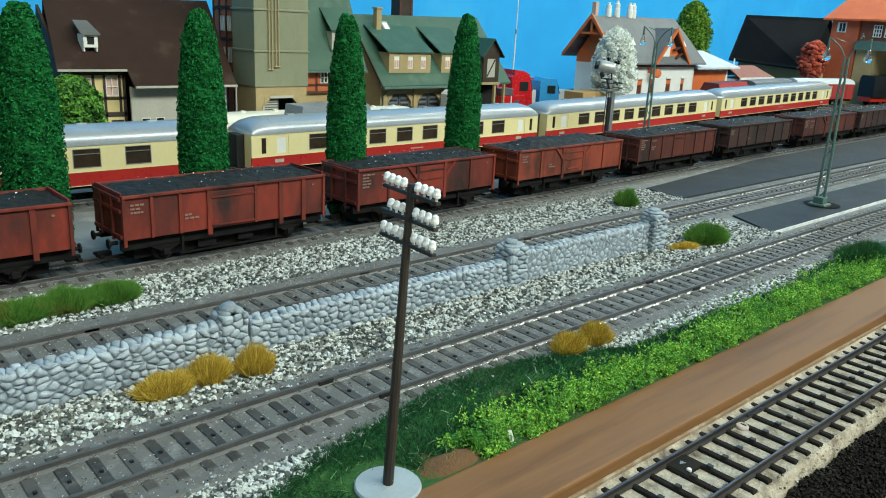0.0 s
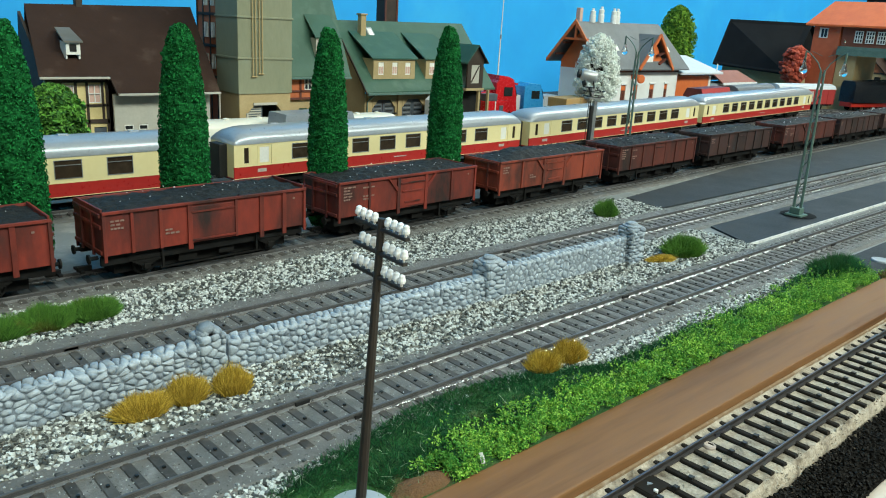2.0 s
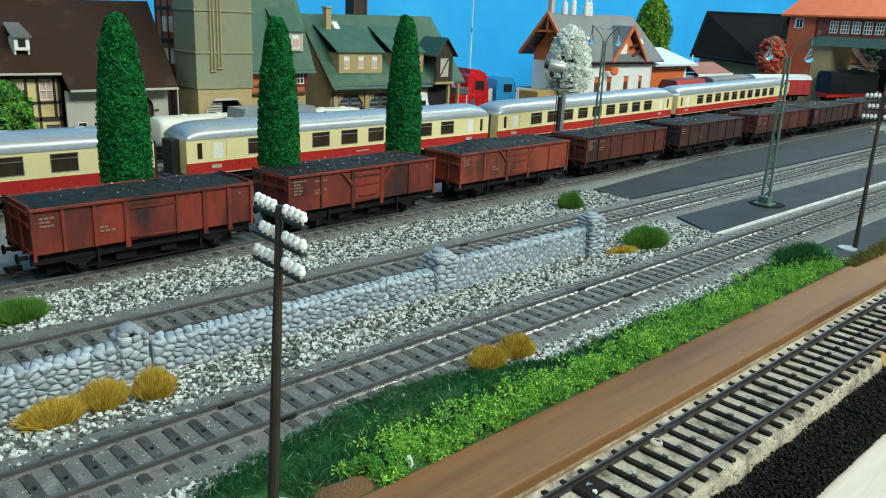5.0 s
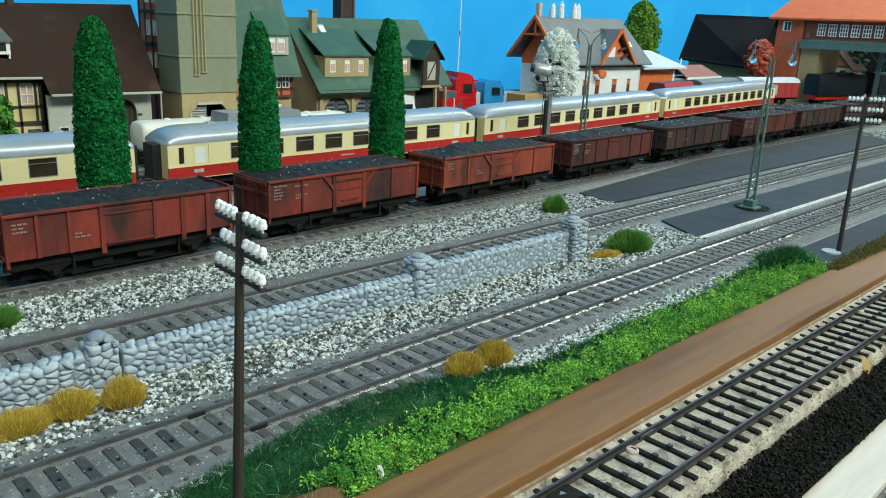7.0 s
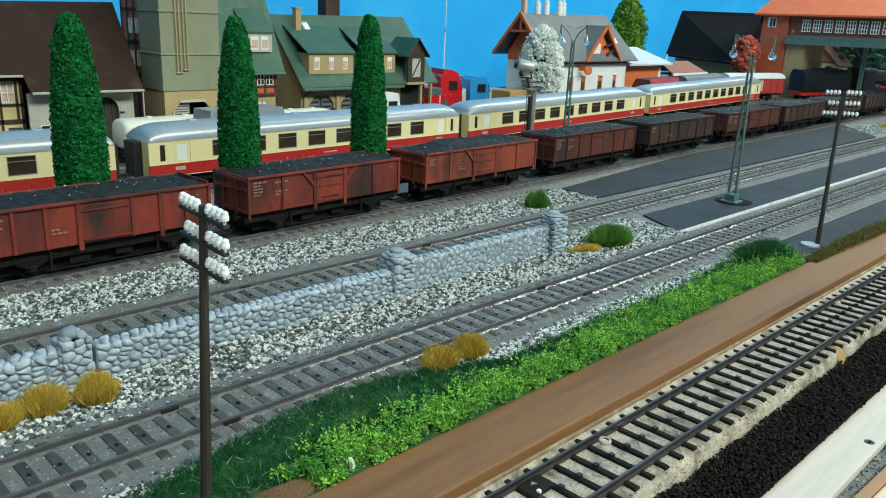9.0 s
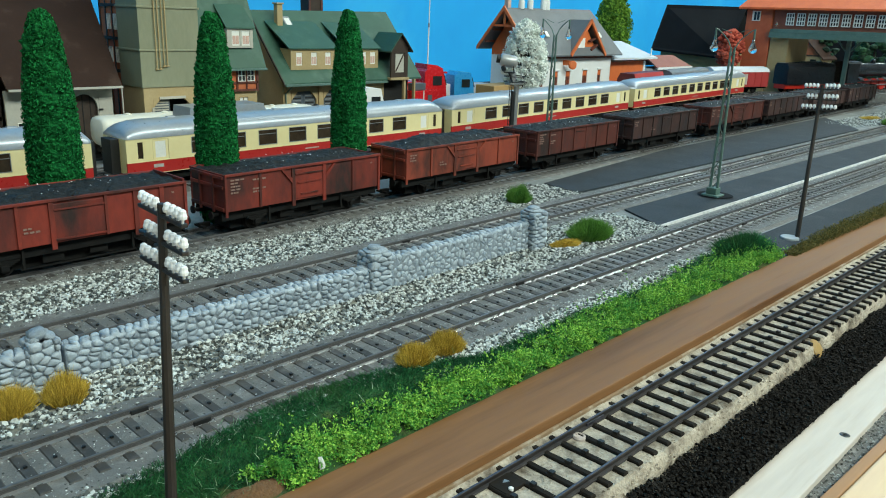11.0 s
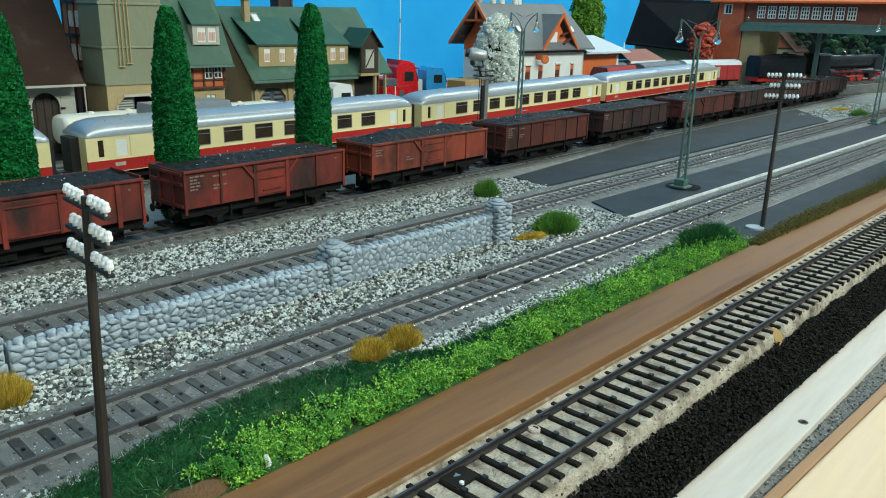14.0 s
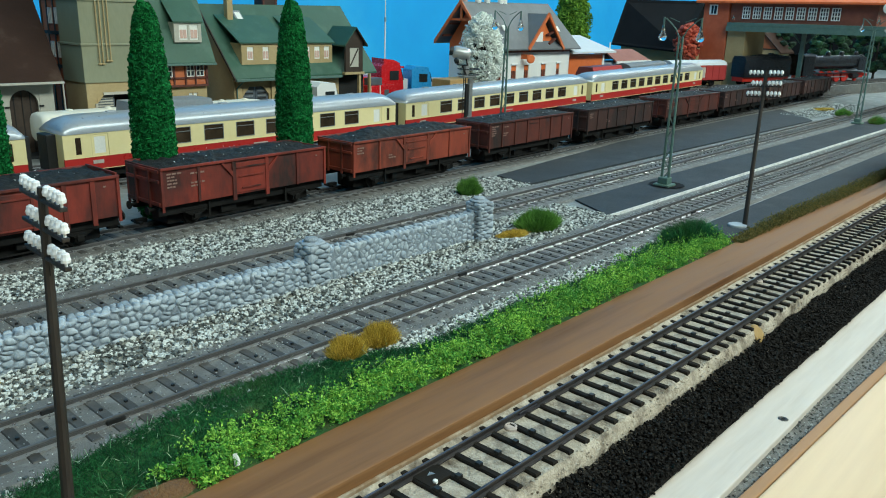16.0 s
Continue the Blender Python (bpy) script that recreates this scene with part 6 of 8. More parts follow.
loco = thing("steam_locomotive", "black steam locomotive with red wheels", "locomotive")
loco.matrix_basis = on_rear(1.455, 1.660)
part("boiler", rods(((-0.062, 0, 0.0335), (0.088, 0, 0.0335), 0.0118), ((0.088, 0, 0.0335), (0.0955, 0, 0.0335), 0.0126), ((0.0955, 0, 0.0335), (0.098, 0, 0.0335), 0.0095, 0.004), n=24), M["loco_black"], loco, smooth=False)
part("cab", boxes((-0.0925, -0.062, -0.0150, 0.0150, 0.013, 0.0455), bevel=0.0006), M["loco_black"], loco)
part("cab_roof", prisms(([(-0.016, 0.0455), (0.016, 0.0455), (0.012, 0.0485), (0, 0.0495), (-0.012, 0.0485)], -0.095, -0.058, "x")), M["loco_black"], loco)
part("running_board", boxes((-0.060, 0.096, -0.0150, 0.0150, 0.0150, 0.0165), bevel=0.0002), M["loco_black"], loco)
part("frame", boxes((-0.090, 0.098, -0.0075, 0.0075, 0.006, 0.0150)), M["wheel_red"], loco, "red painted frame")
for x, r in ((0.080, 0.0036), (0.035, 0.0042), (-0.005, 0.0042)):
    part("dome", turned([(r, 0.0), (r, 0.005), (r * 0.8, 0.007), (r * 0.3, 0.0078)], 14), M["loco_black"], loco, "", pose(x, 0, 0.0445))
for i, (x, r) in enumerate(((-0.055, 0.0055), (-0.028, 0.0092), (-0.006, 0.0092), (0.016, 0.0092), (0.038, 0.0092), (0.072, 0.005))):
    for s in (-1, 1):
        part("wheel", turned([(r + 0.0006, -0.0013), (r, -0.0006), (r, 0.0012), (r * 0.85, 0.0013), (r * 0.8, 0.0007), (0.0016, 0.0010)], 22), M["wheel_red"], loco, "red spoked wheel", pose(x, s * 0.0087, r, 90 if s < 0 else -90, 0, 0))
for s in (-1, 1):
    part("coupling_rod", boxes((-0.030, 0.040, s * 0.0112 - 0.0005, s * 0.0112 + 0.0005, 0.0082, 0.0100)), M["grey_metal"], loco)
    part("cylinder", rods(((0.054, s * 0.012, 0.0095), (0.072, s * 0.012, 0.0095), 0.0045), n=14), M["loco_black"], loco)
    part("smoke_deflector", boxes((0.070, 0.096, s * 0.0135 - 0.0004, s * 0.0135 + 0.0004, 0.019, 0.042)), M["loco_black"], loco)
part("buffer_beam", boxes((0.098, 0.100, -0.0145, 0.0145, 0.008, 0.013)), M["wheel_red"], loco)

tender = thing("tender", "black tender coupled behind the steam locomotive", "tender")
tender.matrix_basis = on_rear(1.335, 1.445)
part("tank", prisms(([(-0.0146, 0.013), (0.0146, 0.013), (0.0146, 0.041), (0.011, 0.0465), (-0.011, 0.0465), (-0.0146, 0.041)], -0.052, 0.052, "x")), M["loco_black"], tender)
part("coal_load", coal_heap(0.06, 0.0095, 0.0467, 77.0, 0.003), M["coal"], tender, "dark coal load", pose(0.010, 0, 0))
part("frame", boxes((-0.052, 0.052, -0.0115, 0.0115, 0.006, 0.013)), M["wheel_red"], tender, "red painted frame")
for x in (-0.038, -0.015, 0.012, 0.035):
    wheelset(tender, x)

# red locomotive nose on the front track
nose = thing("rail_locomotive", "red locomotive waiting on the front track", "locomotive")
nose.matrix_basis = pose(0.685, -0.0915, -0.0012, 0, 0, 0)
part("body", boxes((-0.012, 0.12, -0.0145, 0.0145, 0.016, 0.048), bevel=0.0012), M["truck_red"], nose, "glossy red body")
part("bumper_front", boxes((-0.016, -0.010, -0.014, 0.014, 0.005, 0.016), bevel=0.0006), M["chassis"], nose)
part("frame", boxes((-0.010, 0.12, -0.012, 0.012, 0.0045, 0.015)), M["chassis"], nose)
for y in (-0.0085, 0.0085):
    part("buffer", rods(((-0.016, y, 0.0125), (-0.021, y, 0.0125), 0.0011), ((-0.021, y, 0.0125), (-0.022, y, 0.0125), 0.0026), n=14), M["grey_metal"], nose)
part("cab_window", boxes((-0.0126, -0.012, -0.0115, 0.0115, 0.034, 0.044)), M["pane"], nose)
for x in (0.008, 0.04, 0.085):
    wheelset(nose, x)

# ---------------------------------------------------------------- town buildings
def wall_part(parent, name, x0, x1, z0, z1, y0, y1, holes, material, label=""):
    return part(name, pierced(x0, x1, z0, z1, y0, y1, holes), material, parent, label)


def casement(parent, x0, x1, z0, z1, y, material, cols=2, rows=2, pane=None, e=0.0006, label="", m=None):
    """A small window with frame, glazing bars and pane, its face at y towards -y."""
    w = part("window", boxes((x0, x1, y + 0.0009, y + 0.0012, z0, z1)), pane or M["pane"], parent, label, m)
    gx_, gz_ = (x1 - x0 - e) / cols, (z1 - z0 - e) / rows
    gaps = [(x0 + e + gx_ * i, x0 + gx_ * (i + 1), z0 + e + gz_ * j, z0 + gz_ * (j + 1)) for i in range(cols) for j in range(rows)]
    part("window_frame", pierced(x0, x1, z0, z1, y, y + 0.0009, gaps), material, w)
    return w


def roof_slab(parent, name, outline, th, material, label="", m=None):
    """A sloping roof sheet from four corners (x, y, z), with thickness downwards."""
    bm = bmesh.new()
    up = [bm.verts.new(p) for p in outline]
    lo = [bm.verts.new((p[0], p[1], p[2] - th)) for p in outline]
    n = len(outline)
    bm.faces.new(up), bm.faces.new(lo[::-1])
    for i in range(n):
        bm.faces.new((up[i], lo[i], lo[(i + 1) % n], up[(i + 1) % n]))
    return part(name, bm, material, parent, label, m)


def beams(parent, rows, y0, y1, material, name="timber"):
    for r in rows:
        part(name, boxes((r[0], r[1], y0, y1, r[2], r[3])), material, parent)


def slant(parent, xa, za, xb, zb, w, y0, y1, material, name="timber"):
    d = Vector((xb - xa, zb - za)).normalized() * w / 2
    part(name, prisms(([(xa - d.y, za + d.x), (xb - d.y, zb + d.x), (xb + d.y, zb - d.x), (xa + d.y, za - d.x)], y0, y1, "y")), material, parent)


# -- farmhouse with the wide brown roof
H = thing("farmhouse", "half-timbered farmhouse with a steep dark brown roof", "house", (0.168, 0.405, 0))
gx1 = 0.127
wall_part(H, "wall", 0.004, 0.0475, 0, 0.062, 0.0195, 0.0215, [(0.0155, 0.0235, 0.0465, 0.0585), (0.0335, 0.0425, 0.0455, 0.0590), (0.036, 0.0455, 0.004, 0.0275)], M["yellow"], "yellow plastered infill wall")
for a, b, c, d in ((0.0155, 0.0235, 0.0465, 0.0585), (0.0335, 0.0425, 0.0455, 0.0590)):
    casement(H, a, b, c, d, 0.0192, M["trim_white"], 2, 2, M["curtain"])
part("door", boxes((0.036, 0.0455, 0.0205, 0.0212, 0.004, 0.0275), bevel=0.0002), M["shutter"], H, "dark blue-grey plank door")
beams(H, [(0.004, 0.0475, 0.0605, 0.0625), (0.004, 0.0475, 0.0430, 0.0447), (0.004, 0.0475, 0.0305, 0.0335), (0.004, 0.0057, 0, 0.0605), (0.0135, 0.0152, 0.0, 0.0605), (0.0238, 0.0255, 0.0335, 0.0605), (0.0317, 0.0333, 0, 0.0605), (0.0427, 0.0443, 0.0335, 0.0605), (0.0458, 0.0477, 0, 0.0625)], 0.0185, 0.0195, M["timber"])
wall_part(H, "wall", 0.0477, gx1 - 0.003, 0, 0.0525, 0.009, 0.0112, [(0.0545, 0.0615, 0.0255, 0.0292), (0.0655, 0.0725, 0.0262, 0.03), (0.0915, 0.1135, 0, 0.0495)], M["beige_grey"], "pale plastered barn wall")
for a, b in ((0.0545, 0.0615), (0.0655, 0.0725)):
    casement(H, a, b, 0.0256, 0.0296, 0.0086, M["trim_white"], 1, 1)
arch = [(0.1025 + 0.0100 * math.cos(q), 0.0375 + 0.0105 * math.sin(q)) for q in np.linspace(0, math.pi, 13)]
part("arch_wall", prisms(([(0.0915, 0.0)] + [(0.0925, 0.0)] + arch[::-1] + [(0.1125, 0.0), (0.1135, 0.0), (0.1135, 0.0495), (0.0915, 0.0495)], 0.0094, 0.0112, "y")), M["beige_grey"], H, "rounded plaster arch")
part("barn_gate", boxes((0.0915, 0.1135, 0.0125, 0.0135, 0, 0.0495)), M["timber"], H, "dark brown arched barn gate")
for q in (0.0965, 0.1022, 0.1080):
    part("gate_board", boxes((q - 0.0003, q + 0.0003, 0.0121, 0.0125, 0, 0.048)), M["interior"], H)
for q in (0.0905, 0.1145):
    part("hinge", boxes((q - 0.0016, q + 0.0016, 0.0082, 0.0090, 0.0355, 0.0368)), M["black"], H, "black iron hinge")
part("gable_wall", prisms(([(0.0215, 0), (0.082, 0), (0.082, 0.056), (0.07, 0.108), (0.0215, 0.066)], 0.004, 0.006, "x")), M["timber"], H)
part("gable_wall", prisms(([(0.0112, 0), (0.082, 0), (0.082, 0.056), (0.07, 0.108), (0.0112, 0.052)], gx1 - 0.0055, gx1 - 0.003, "x")), M["timber_red"], H)
part("back_wall", boxes((0.006, gx1 - 0.006, 0.080, 0.082, 0, 0.056)), M["beige_grey"], H)
roof_slab(H, "roof", [(-0.001, 0.0135, 0.0655), (0.0475, 0.0135, 0.0655), (0.0475, 0.0, 0.0545), (gx1 + 0.0015, 0.0, 0.0545), (gx1 + 0.0115, 0.070, 0.1178), (0.009, 0.070, 0.1137)], 0.0018, M["roof_brown"], "dark brown matt roof")
roof_slab(H, "roof", [(0.009, 0.070, 0.1137), (gx1 + 0.0115, 0.070, 0.1178), (gx1 + 0.0135, 0.086, 0.0545), (0.009, 0.086, 0.0545)], 0.0018, M["roof_brown"])
part("gutter", boxes((-0.001, 0.0472, 0.0112, 0.0132, 0.0636, 0.0652), bevel=0.0003), M["beige_grey"], H)
part("gutter", boxes((0.048, gx1 + 0.0015, -0.0022, -0.0002, 0.0525, 0.0542), bevel=0.0003), M["beige_grey"], H)
part("downpipe", rods(((gx1 + 0.0005, -0.0012, 0.0), (gx1 + 0.0005, -0.0012, 0.053), 0.0006)), M["beige_grey"], H)
dm = part("roof_dormer", pierced(0.0215, 0.0315, 0.080, 0.0895, 0.0235, 0.0245, [(0.0240, 0.0290, 0.0820, 0.0875)]), M["trim_white"], H, "small white-framed dormer")
part("dormer_pane", boxes((0.0240, 0.0290, 0.0240, 0.0245, 0.0820, 0.0875)), M["interior"], dm)
roof_slab(dm, "dormer_roof", [(0.0195, 0.0215, 0.0898), (0.0330, 0.0215, 0.0898), (0.0315, 0.044, 0.0985), (0.0210, 0.044, 0.0985)], 0.0012, M["dormer_grey"])
for a in (0.0215, 0.0305):
    part("dormer_cheek", boxes((a, a + 0.001, 0.0245, 0.036, 0.077, 0.0892)), M["trim_white"], dm)
part("chimney", boxes((0.045, 0.050, 0.068, 0.074, 0.105, 0.135), bevel=0.0003), M["timber"], H)

# -- tall half-timbered house behind the tower
R = thing("timber_house", "tall red-brown half-timbered house behind the tower", "house", (0.3185, 0.4375, 0))
part("wall", boxes((0.0, 0.036, 0.0, 0.05, 0, 0.152)), M["orange_infill"], R)
wf = Matrix.Translation((0, 0, 0)) @ pose(0, 0, 0, 0, 0, -90)


def west(parent, rows, material, name, out=0.0008):
    for y0, y1, z0, z1 in rows:
        part(name, boxes((-out, 0.0, y0, y1, z0, z1)), material, parent)


west(R, [(0.0, 0.05, 0.138, 0.1405), (0.0, 0.05, 0.112, 0.1145), (0.0, 0.05, 0.086, 0.0885), (0.0, 0.05, 0.060, 0.0625), (0.0, 0.0017, 0, 0.152), (0.0125, 0.0142, 0, 0.152), (0.0245, 0.0262, 0, 0.152), (0.037, 0.0387, 0, 0.152), (0.0482, 0.05, 0, 0.152)], M["timber"], "timber")
for y in (0.0045, 0.0165, 0.0290):
    for z in (0.068, 0.094, 0.120):
        w = part("window", boxes((-0.0006, 0.0, y, y + 0.0062, z, z + 0.0125)), M["beige_grey"], R)
        part("window_frame", boxes((-0.0011, -0.0006, y, y + 0.001, z, z + 0.0125), (-0.0011, -0.0006, y + 0.0052, y + 0.0062, z, z + 0.0125), (-0.0011, -0.0006, y, y + 0.0062, z + 0.0115, z + 0.0125), (-0.0011, -0.0006, y + 0.0028, y + 0.0034, z, z + 0.0125)), M["trim_white"], w)
roof_slab(R, "roof", [(-0.001, -0.004, 0.150), (0.037, -0.004, 0.150), (0.037, 0.025, 0.198), (-0.001, 0.025, 0.198)], 0.0018, M["roof_brown"])
roof_slab(R, "roof", [(-0.001, 0.025, 0.198), (0.037, 0.025, 0.198), (0.037, 0.054, 0.150), (-0.001, 0.054, 0.150)], 0.0018, M["roof_brown"])
part("gable_wall", prisms(([(0.0, 0.152), (0.05, 0.152), (0.025, 0.193)], 0.0, 0.002, "x")), M["timber_red"], R)

# -- hose tower with its green-roofed engine house
T = thing("hose_tower", "grey-green clad fire-brigade tower on a beige arched base", "tower", (0.3095, 0.3985, 0))
w, d = 0.0495, 0.037
part("base", pierced(0.001, w - 0.001, 0, 0.0525, 0.001, 0.0030, [(0.0085, 0.0405, 0, 0.0435)]), M["beige"], T, "beige stucco base with an arched gate")
part("base_side", boxes((0.001, 0.003, 0.003, d, 0, 0.0525), (w - 0.003, w - 0.001, 0.003, d, 0, 0.0525), (0.003, w - 0.003, d - 0.002, d, 0, 0.0525)), M["beige"], T)
part("arch_corner", prisms(([(0.0085, 0.0435), (0.0085, 0.037), (0.0145, 0.0435)], 0.0008, 0.0030, "y"), ([(0.0405, 0.0435), (0.0345, 0.0435), (0.0405, 0.037)], 0.0008, 0.0030, "y")), M["beige"], T)
part("arch_trim", boxes((0.0135, 0.0355, 0.0, 0.0012, 0.0432, 0.0452), (0.0068, 0.0085, 0.0, 0.0012, 0, 0.037), (0.0405, 0.0422, 0.0, 0.0012, 0, 0.037)), M["beige_grey"], T)
gate = part("gate", boxes((0.0085, 0.0235, 0.0042, 0.005, 0, 0.0435)), M["shutter"], T, "half-open grey louvred gate")
for i in range(10):
    part("slat", boxes((0.0098, 0.0222, 0.0036, 0.0042, 0.022 + 0.002 * i, 0.0231 + 0.002 * i)), M["beige_grey"], gate)
# near-black sheet behind the gate gives the room its darkness
part("gate_dark", boxes((0.003, w - 0.003, 0.02, 0.0215, 0, 0.05)), M["interior"], T, "dark sheet standing in for the unlit engine room")
for z0, z1 in ((0.0525, 0.0805), (0.0812, 0.1125), (0.1132, 0.1445), (0.1452, 0.176)):
    part("cladding", boxes((0, w, 0, d, z0, z1), bevel=0.0003), M["slate_green"], T, "grey-green panel cladding")
for z in (0.0808, 0.1128, 0.1448):
    part("moulding", boxes((-0.0009, w + 0.0009, -0.0009, d + 0.0009, z - 0.0008, z + 0.0008), bevel=0.0003), M["slate_green"], T)
roof_slab(T, "roof", [(-0.004, -0.004, 0.175), (w + 0.004, -0.004, 0.175), (w / 2, d / 2, 0.21)], 0.002, M["roof_green"])
roof_slab(T, "roof", [(-0.004, d + 0.004, 0.175), (-0.004, -0.004, 0.175), (w / 2, d / 2, 0.21)], 0.002, M["roof_green"])
roof_slab(T, "roof", [(w + 0.004, -0.004, 0.175), (w + 0.004, d + 0.004, 0.175), (w / 2, d / 2, 0.21)], 0.002, M["roof_green"])
roof_slab(T, "roof", [(w + 0.004, d + 0.004, 0.175), (-0.004, d + 0.004, 0.175), (w / 2, d / 2, 0.21)], 0.002, M["roof_green"])
for i, x in enumerate((0.0125, 0.0152, 0.0185, 0.0212)):
    part("pipe", rods(((x, -0.0012, 0.0665 + 0.0022 * (i > 1)), (x, -0.0012, 0.172), 0.0005), ((x - 0.0012, -0.0012, 0.0665 + 0.0022 * (i > 1)), (x + 0.0012, -0.0012, 0.0665 + 0.0022 * (i > 1)), 0.0006)), M["beige"], T, "thin brass-coloured pipe")

E_ = thing("engine_house", "steep green-roofed house beside the tower, orange half-timbered", "house", (0.3605, 0.418, 0))
ex = 0.0735
wall_part(E_, "wall", 0, ex - 0.006, 0, 0.0445, 0.007, 0.009, [(0.022, 0.031, 0.004, 0.036), (0.049, 0.0585, 0.026, 0.039)], M["beige"], "beige ground floor")
part("door", boxes((0.022, 0.031, 0.0078, 0.0086, 0.004, 0.036)), M["roof_green"], E_, "dark green door")
casement(E_, 0.049, 0.0585, 0.026, 0.039, 0.0068, M["beige"], 2, 2, M["trim_white"])
wall_part(E_, "wall", 0, ex - 0.006, 0.0445, 0.0635, 0.005, 0.008, [(0.0265, 0.0345, 0.0525, 0.0625), (0.0475, 0.0550, 0.0525, 0.0625), (0.0565, 0.0640, 0.0525, 0.0625)], M["orange_infill"], "orange half-timbered upper wall")
for a in (0.0265, 0.0475, 0.0565):
    casement(E_, a, a + 0.0077, 0.0525, 0.0625, 0.0046, M["trim_white"], 2, 2)
beams(E_, [(0, ex - 0.006, 0.0440, 0.0458), (0, ex - 0.006, 0.0508, 0.0522), (0.0, 0.0015, 0.0458, 0.0635), (0.0215, 0.023, 0.0458, 0.0635), (0.0348, 0.0362, 0.0458, 0.0635), (0.0455, 0.0470, 0.0458, 0.0635), (0.0550, 0.0563, 0.0458, 0.0635), (0.0655, 0.0675, 0.0458, 0.0635)], 0.0038, 0.005, M["timber_red"])
part("side_wall", boxes((ex - 0.008, ex - 0.006, 0.009, 0.075, 0, 0.0635)), M["beige"], E_)
roof_slab(E_, "roof", [(-0.002, 0.0, 0.0645), (ex, 0.0, 0.0645), (ex - 0.002, 0.042, 0.158), (-0.002, 0.042, 0.158)], 0.0018, M["roof_green"], "dusty dark green roof")
roof_slab(E_, "roof", [(-0.002, 0.042, 0.158), (ex - 0.002, 0.042, 0.158), (ex, 0.082, 0.0645), (-0.002, 0.082, 0.0645)], 0.0018, M["roof_green"])
part("gable_wall", prisms(([(0.009, 0.0635), (0.075, 0.0635), (0.042, 0.148)], ex - 0.008, ex - 0.006, "x")), M["beige"], E_)
part("gutter", boxes((-0.002, ex, -0.0022, -0.0002, 0.0622, 0.0640), bevel=0.0003), M["mast"], E_)
for a in (0.0385,):
    dz = part("dormer", pierced(a, a + 0.0255, 0.0812, 0.0975, 0.0052, 0.0065, [(a + 0.0045, a + 0.0125, 0.0832, 0.0955), (a + 0.0145, a + 0.0225, 0.0832, 0.0955)]), M["beige_grey"], E_, "dormer with two white windows")
    for b in (a + 0.0045, a + 0.0145):
        part("dormer_window", boxes((b, b + 0.008, 0.0058, 0.0062, 0.0832, 0.0955)), M["trim_white"], dz)
        part("dormer_pane", boxes((b + 0.001, b + 0.0037, 0.0054, 0.0058, 0.0845, 0.0915), (b + 0.0043, b + 0.007, 0.0054, 0.0058, 0.0845, 0.0915)), M["curtain"], dz)
    for q in (a, a + 0.0245):
        part("dormer_cheek", prisms(([(0.0065, 0.0805), (0.0145, 0.0975), (0.0065, 0.0975)], q, q + 0.001, "x")), M["beige_grey"], dz)
    roof_slab(dz, "dormer_roof", [(a - 0.0015, 0.0038, 0.0985), (a + 0.027, 0.0038, 0.0985), (a + 0.027, 0.0235, 0.1175), (a - 0.0015, 0.0235, 0.1175)], 0.0012, M["roof_green"])

# -- long green-roofed depot
G = thing("depot_house", "beige depot house with a dusty green roof and dormers", "house", (0.452, 0.416, 0))
gx = 0.173
holes = [(0.013 + 0.0375 * i, 0.042 + 0.0375 * i, 0, 0.041) for i in range(3)]
wall_part(G, "wall", 0.004, 0.128, 0, 0.0475, 0.009, 0.0112, holes, M["beige"], "beige stucco wall with wide gateways")
for i in range(3):
    a, b = 0.013 + 0.0375 * i, 0.042 + 0.0375 * i
    part("arch_corner", prisms(([(a, 0.041), (a, 0.033), (a + 0.007, 0.041)], 0.0086, 0.0112, "y"), ([(b, 0.041), (b - 0.007, 0.041), (b, 0.033)], 0.0086, 0.0112, "y")), M["beige"], G)
    for k in (0, 1):
        g = part("gate", boxes((a + 0.0145 * k + 0.0004, a + 0.0145 * (k + 1) - 0.0004, 0.0108, 0.0116, 0, 0.041)), M["shutter"], G, "blue-grey louvred gate leaf")
        for j in range(9):
            part("slat", boxes((a + 0.0145 * k + 0.0025, a + 0.0145 * (k + 1) - 0.0025, 0.0103, 0.0108, 0.018 + 0.0023 * j, 0.0191 + 0.0023 * j)), M["interior"] if j % 2 else M["grey_metal"], g)
    part("pilaster", boxes((a - 0.0066, a - 0.0022, 0.0072, 0.0092, 0, 0.047), bevel=0.0004), M["beige"], G)
    part("gate_strap", boxes((b - 0.004, b + 0.001, 0.0078, 0.0086, 0.027, 0.0285)), M["black"], G)
part("gable_wall", prisms(([(0.0112, 0), (0.115, 0), (0.115, 0.05), (0.0575, 0.109), (0.0112, 0.0505)], 0.004, 0.006, "x")), M["beige"], G)
part("gable_wall", prisms(([(0.0112, 0), (0.115, 0), (0.115, 0.05), (0.0575, 0.109), (0.0112, 0.0505)], 0.162, 0.164, "x")), M["beige"], G)
roof_slab(G, "roof", [(0.0, 0.0, 0.0495), (gx, 0.0, 0.0515), (gx - 0.001, 0.0575, 0.1165), (0.0, 0.0575, 0.1135)], 0.0018, M["roof_green"], "dusty dark green roof")
roof_slab(G, "roof", [(0.0, 0.0575, 0.1135), (gx - 0.001, 0.0575, 0.1165), (gx, 0.117, 0.05), (0.0, 0.117, 0.05)], 0.0018, M["roof_green"])
part("verge_board", prisms(([(-0.001, 0.047), (-0.001, 0.0495), (0.0575, 0.1135), (0.0575, 0.110)], -0.0012, -0.0002, "x")), M["timber"], G)
part("gutter", boxes((0, 0.124, -0.0024, -0.0002, 0.0468, 0.0490), bevel=0.0003), M["mast"], G)
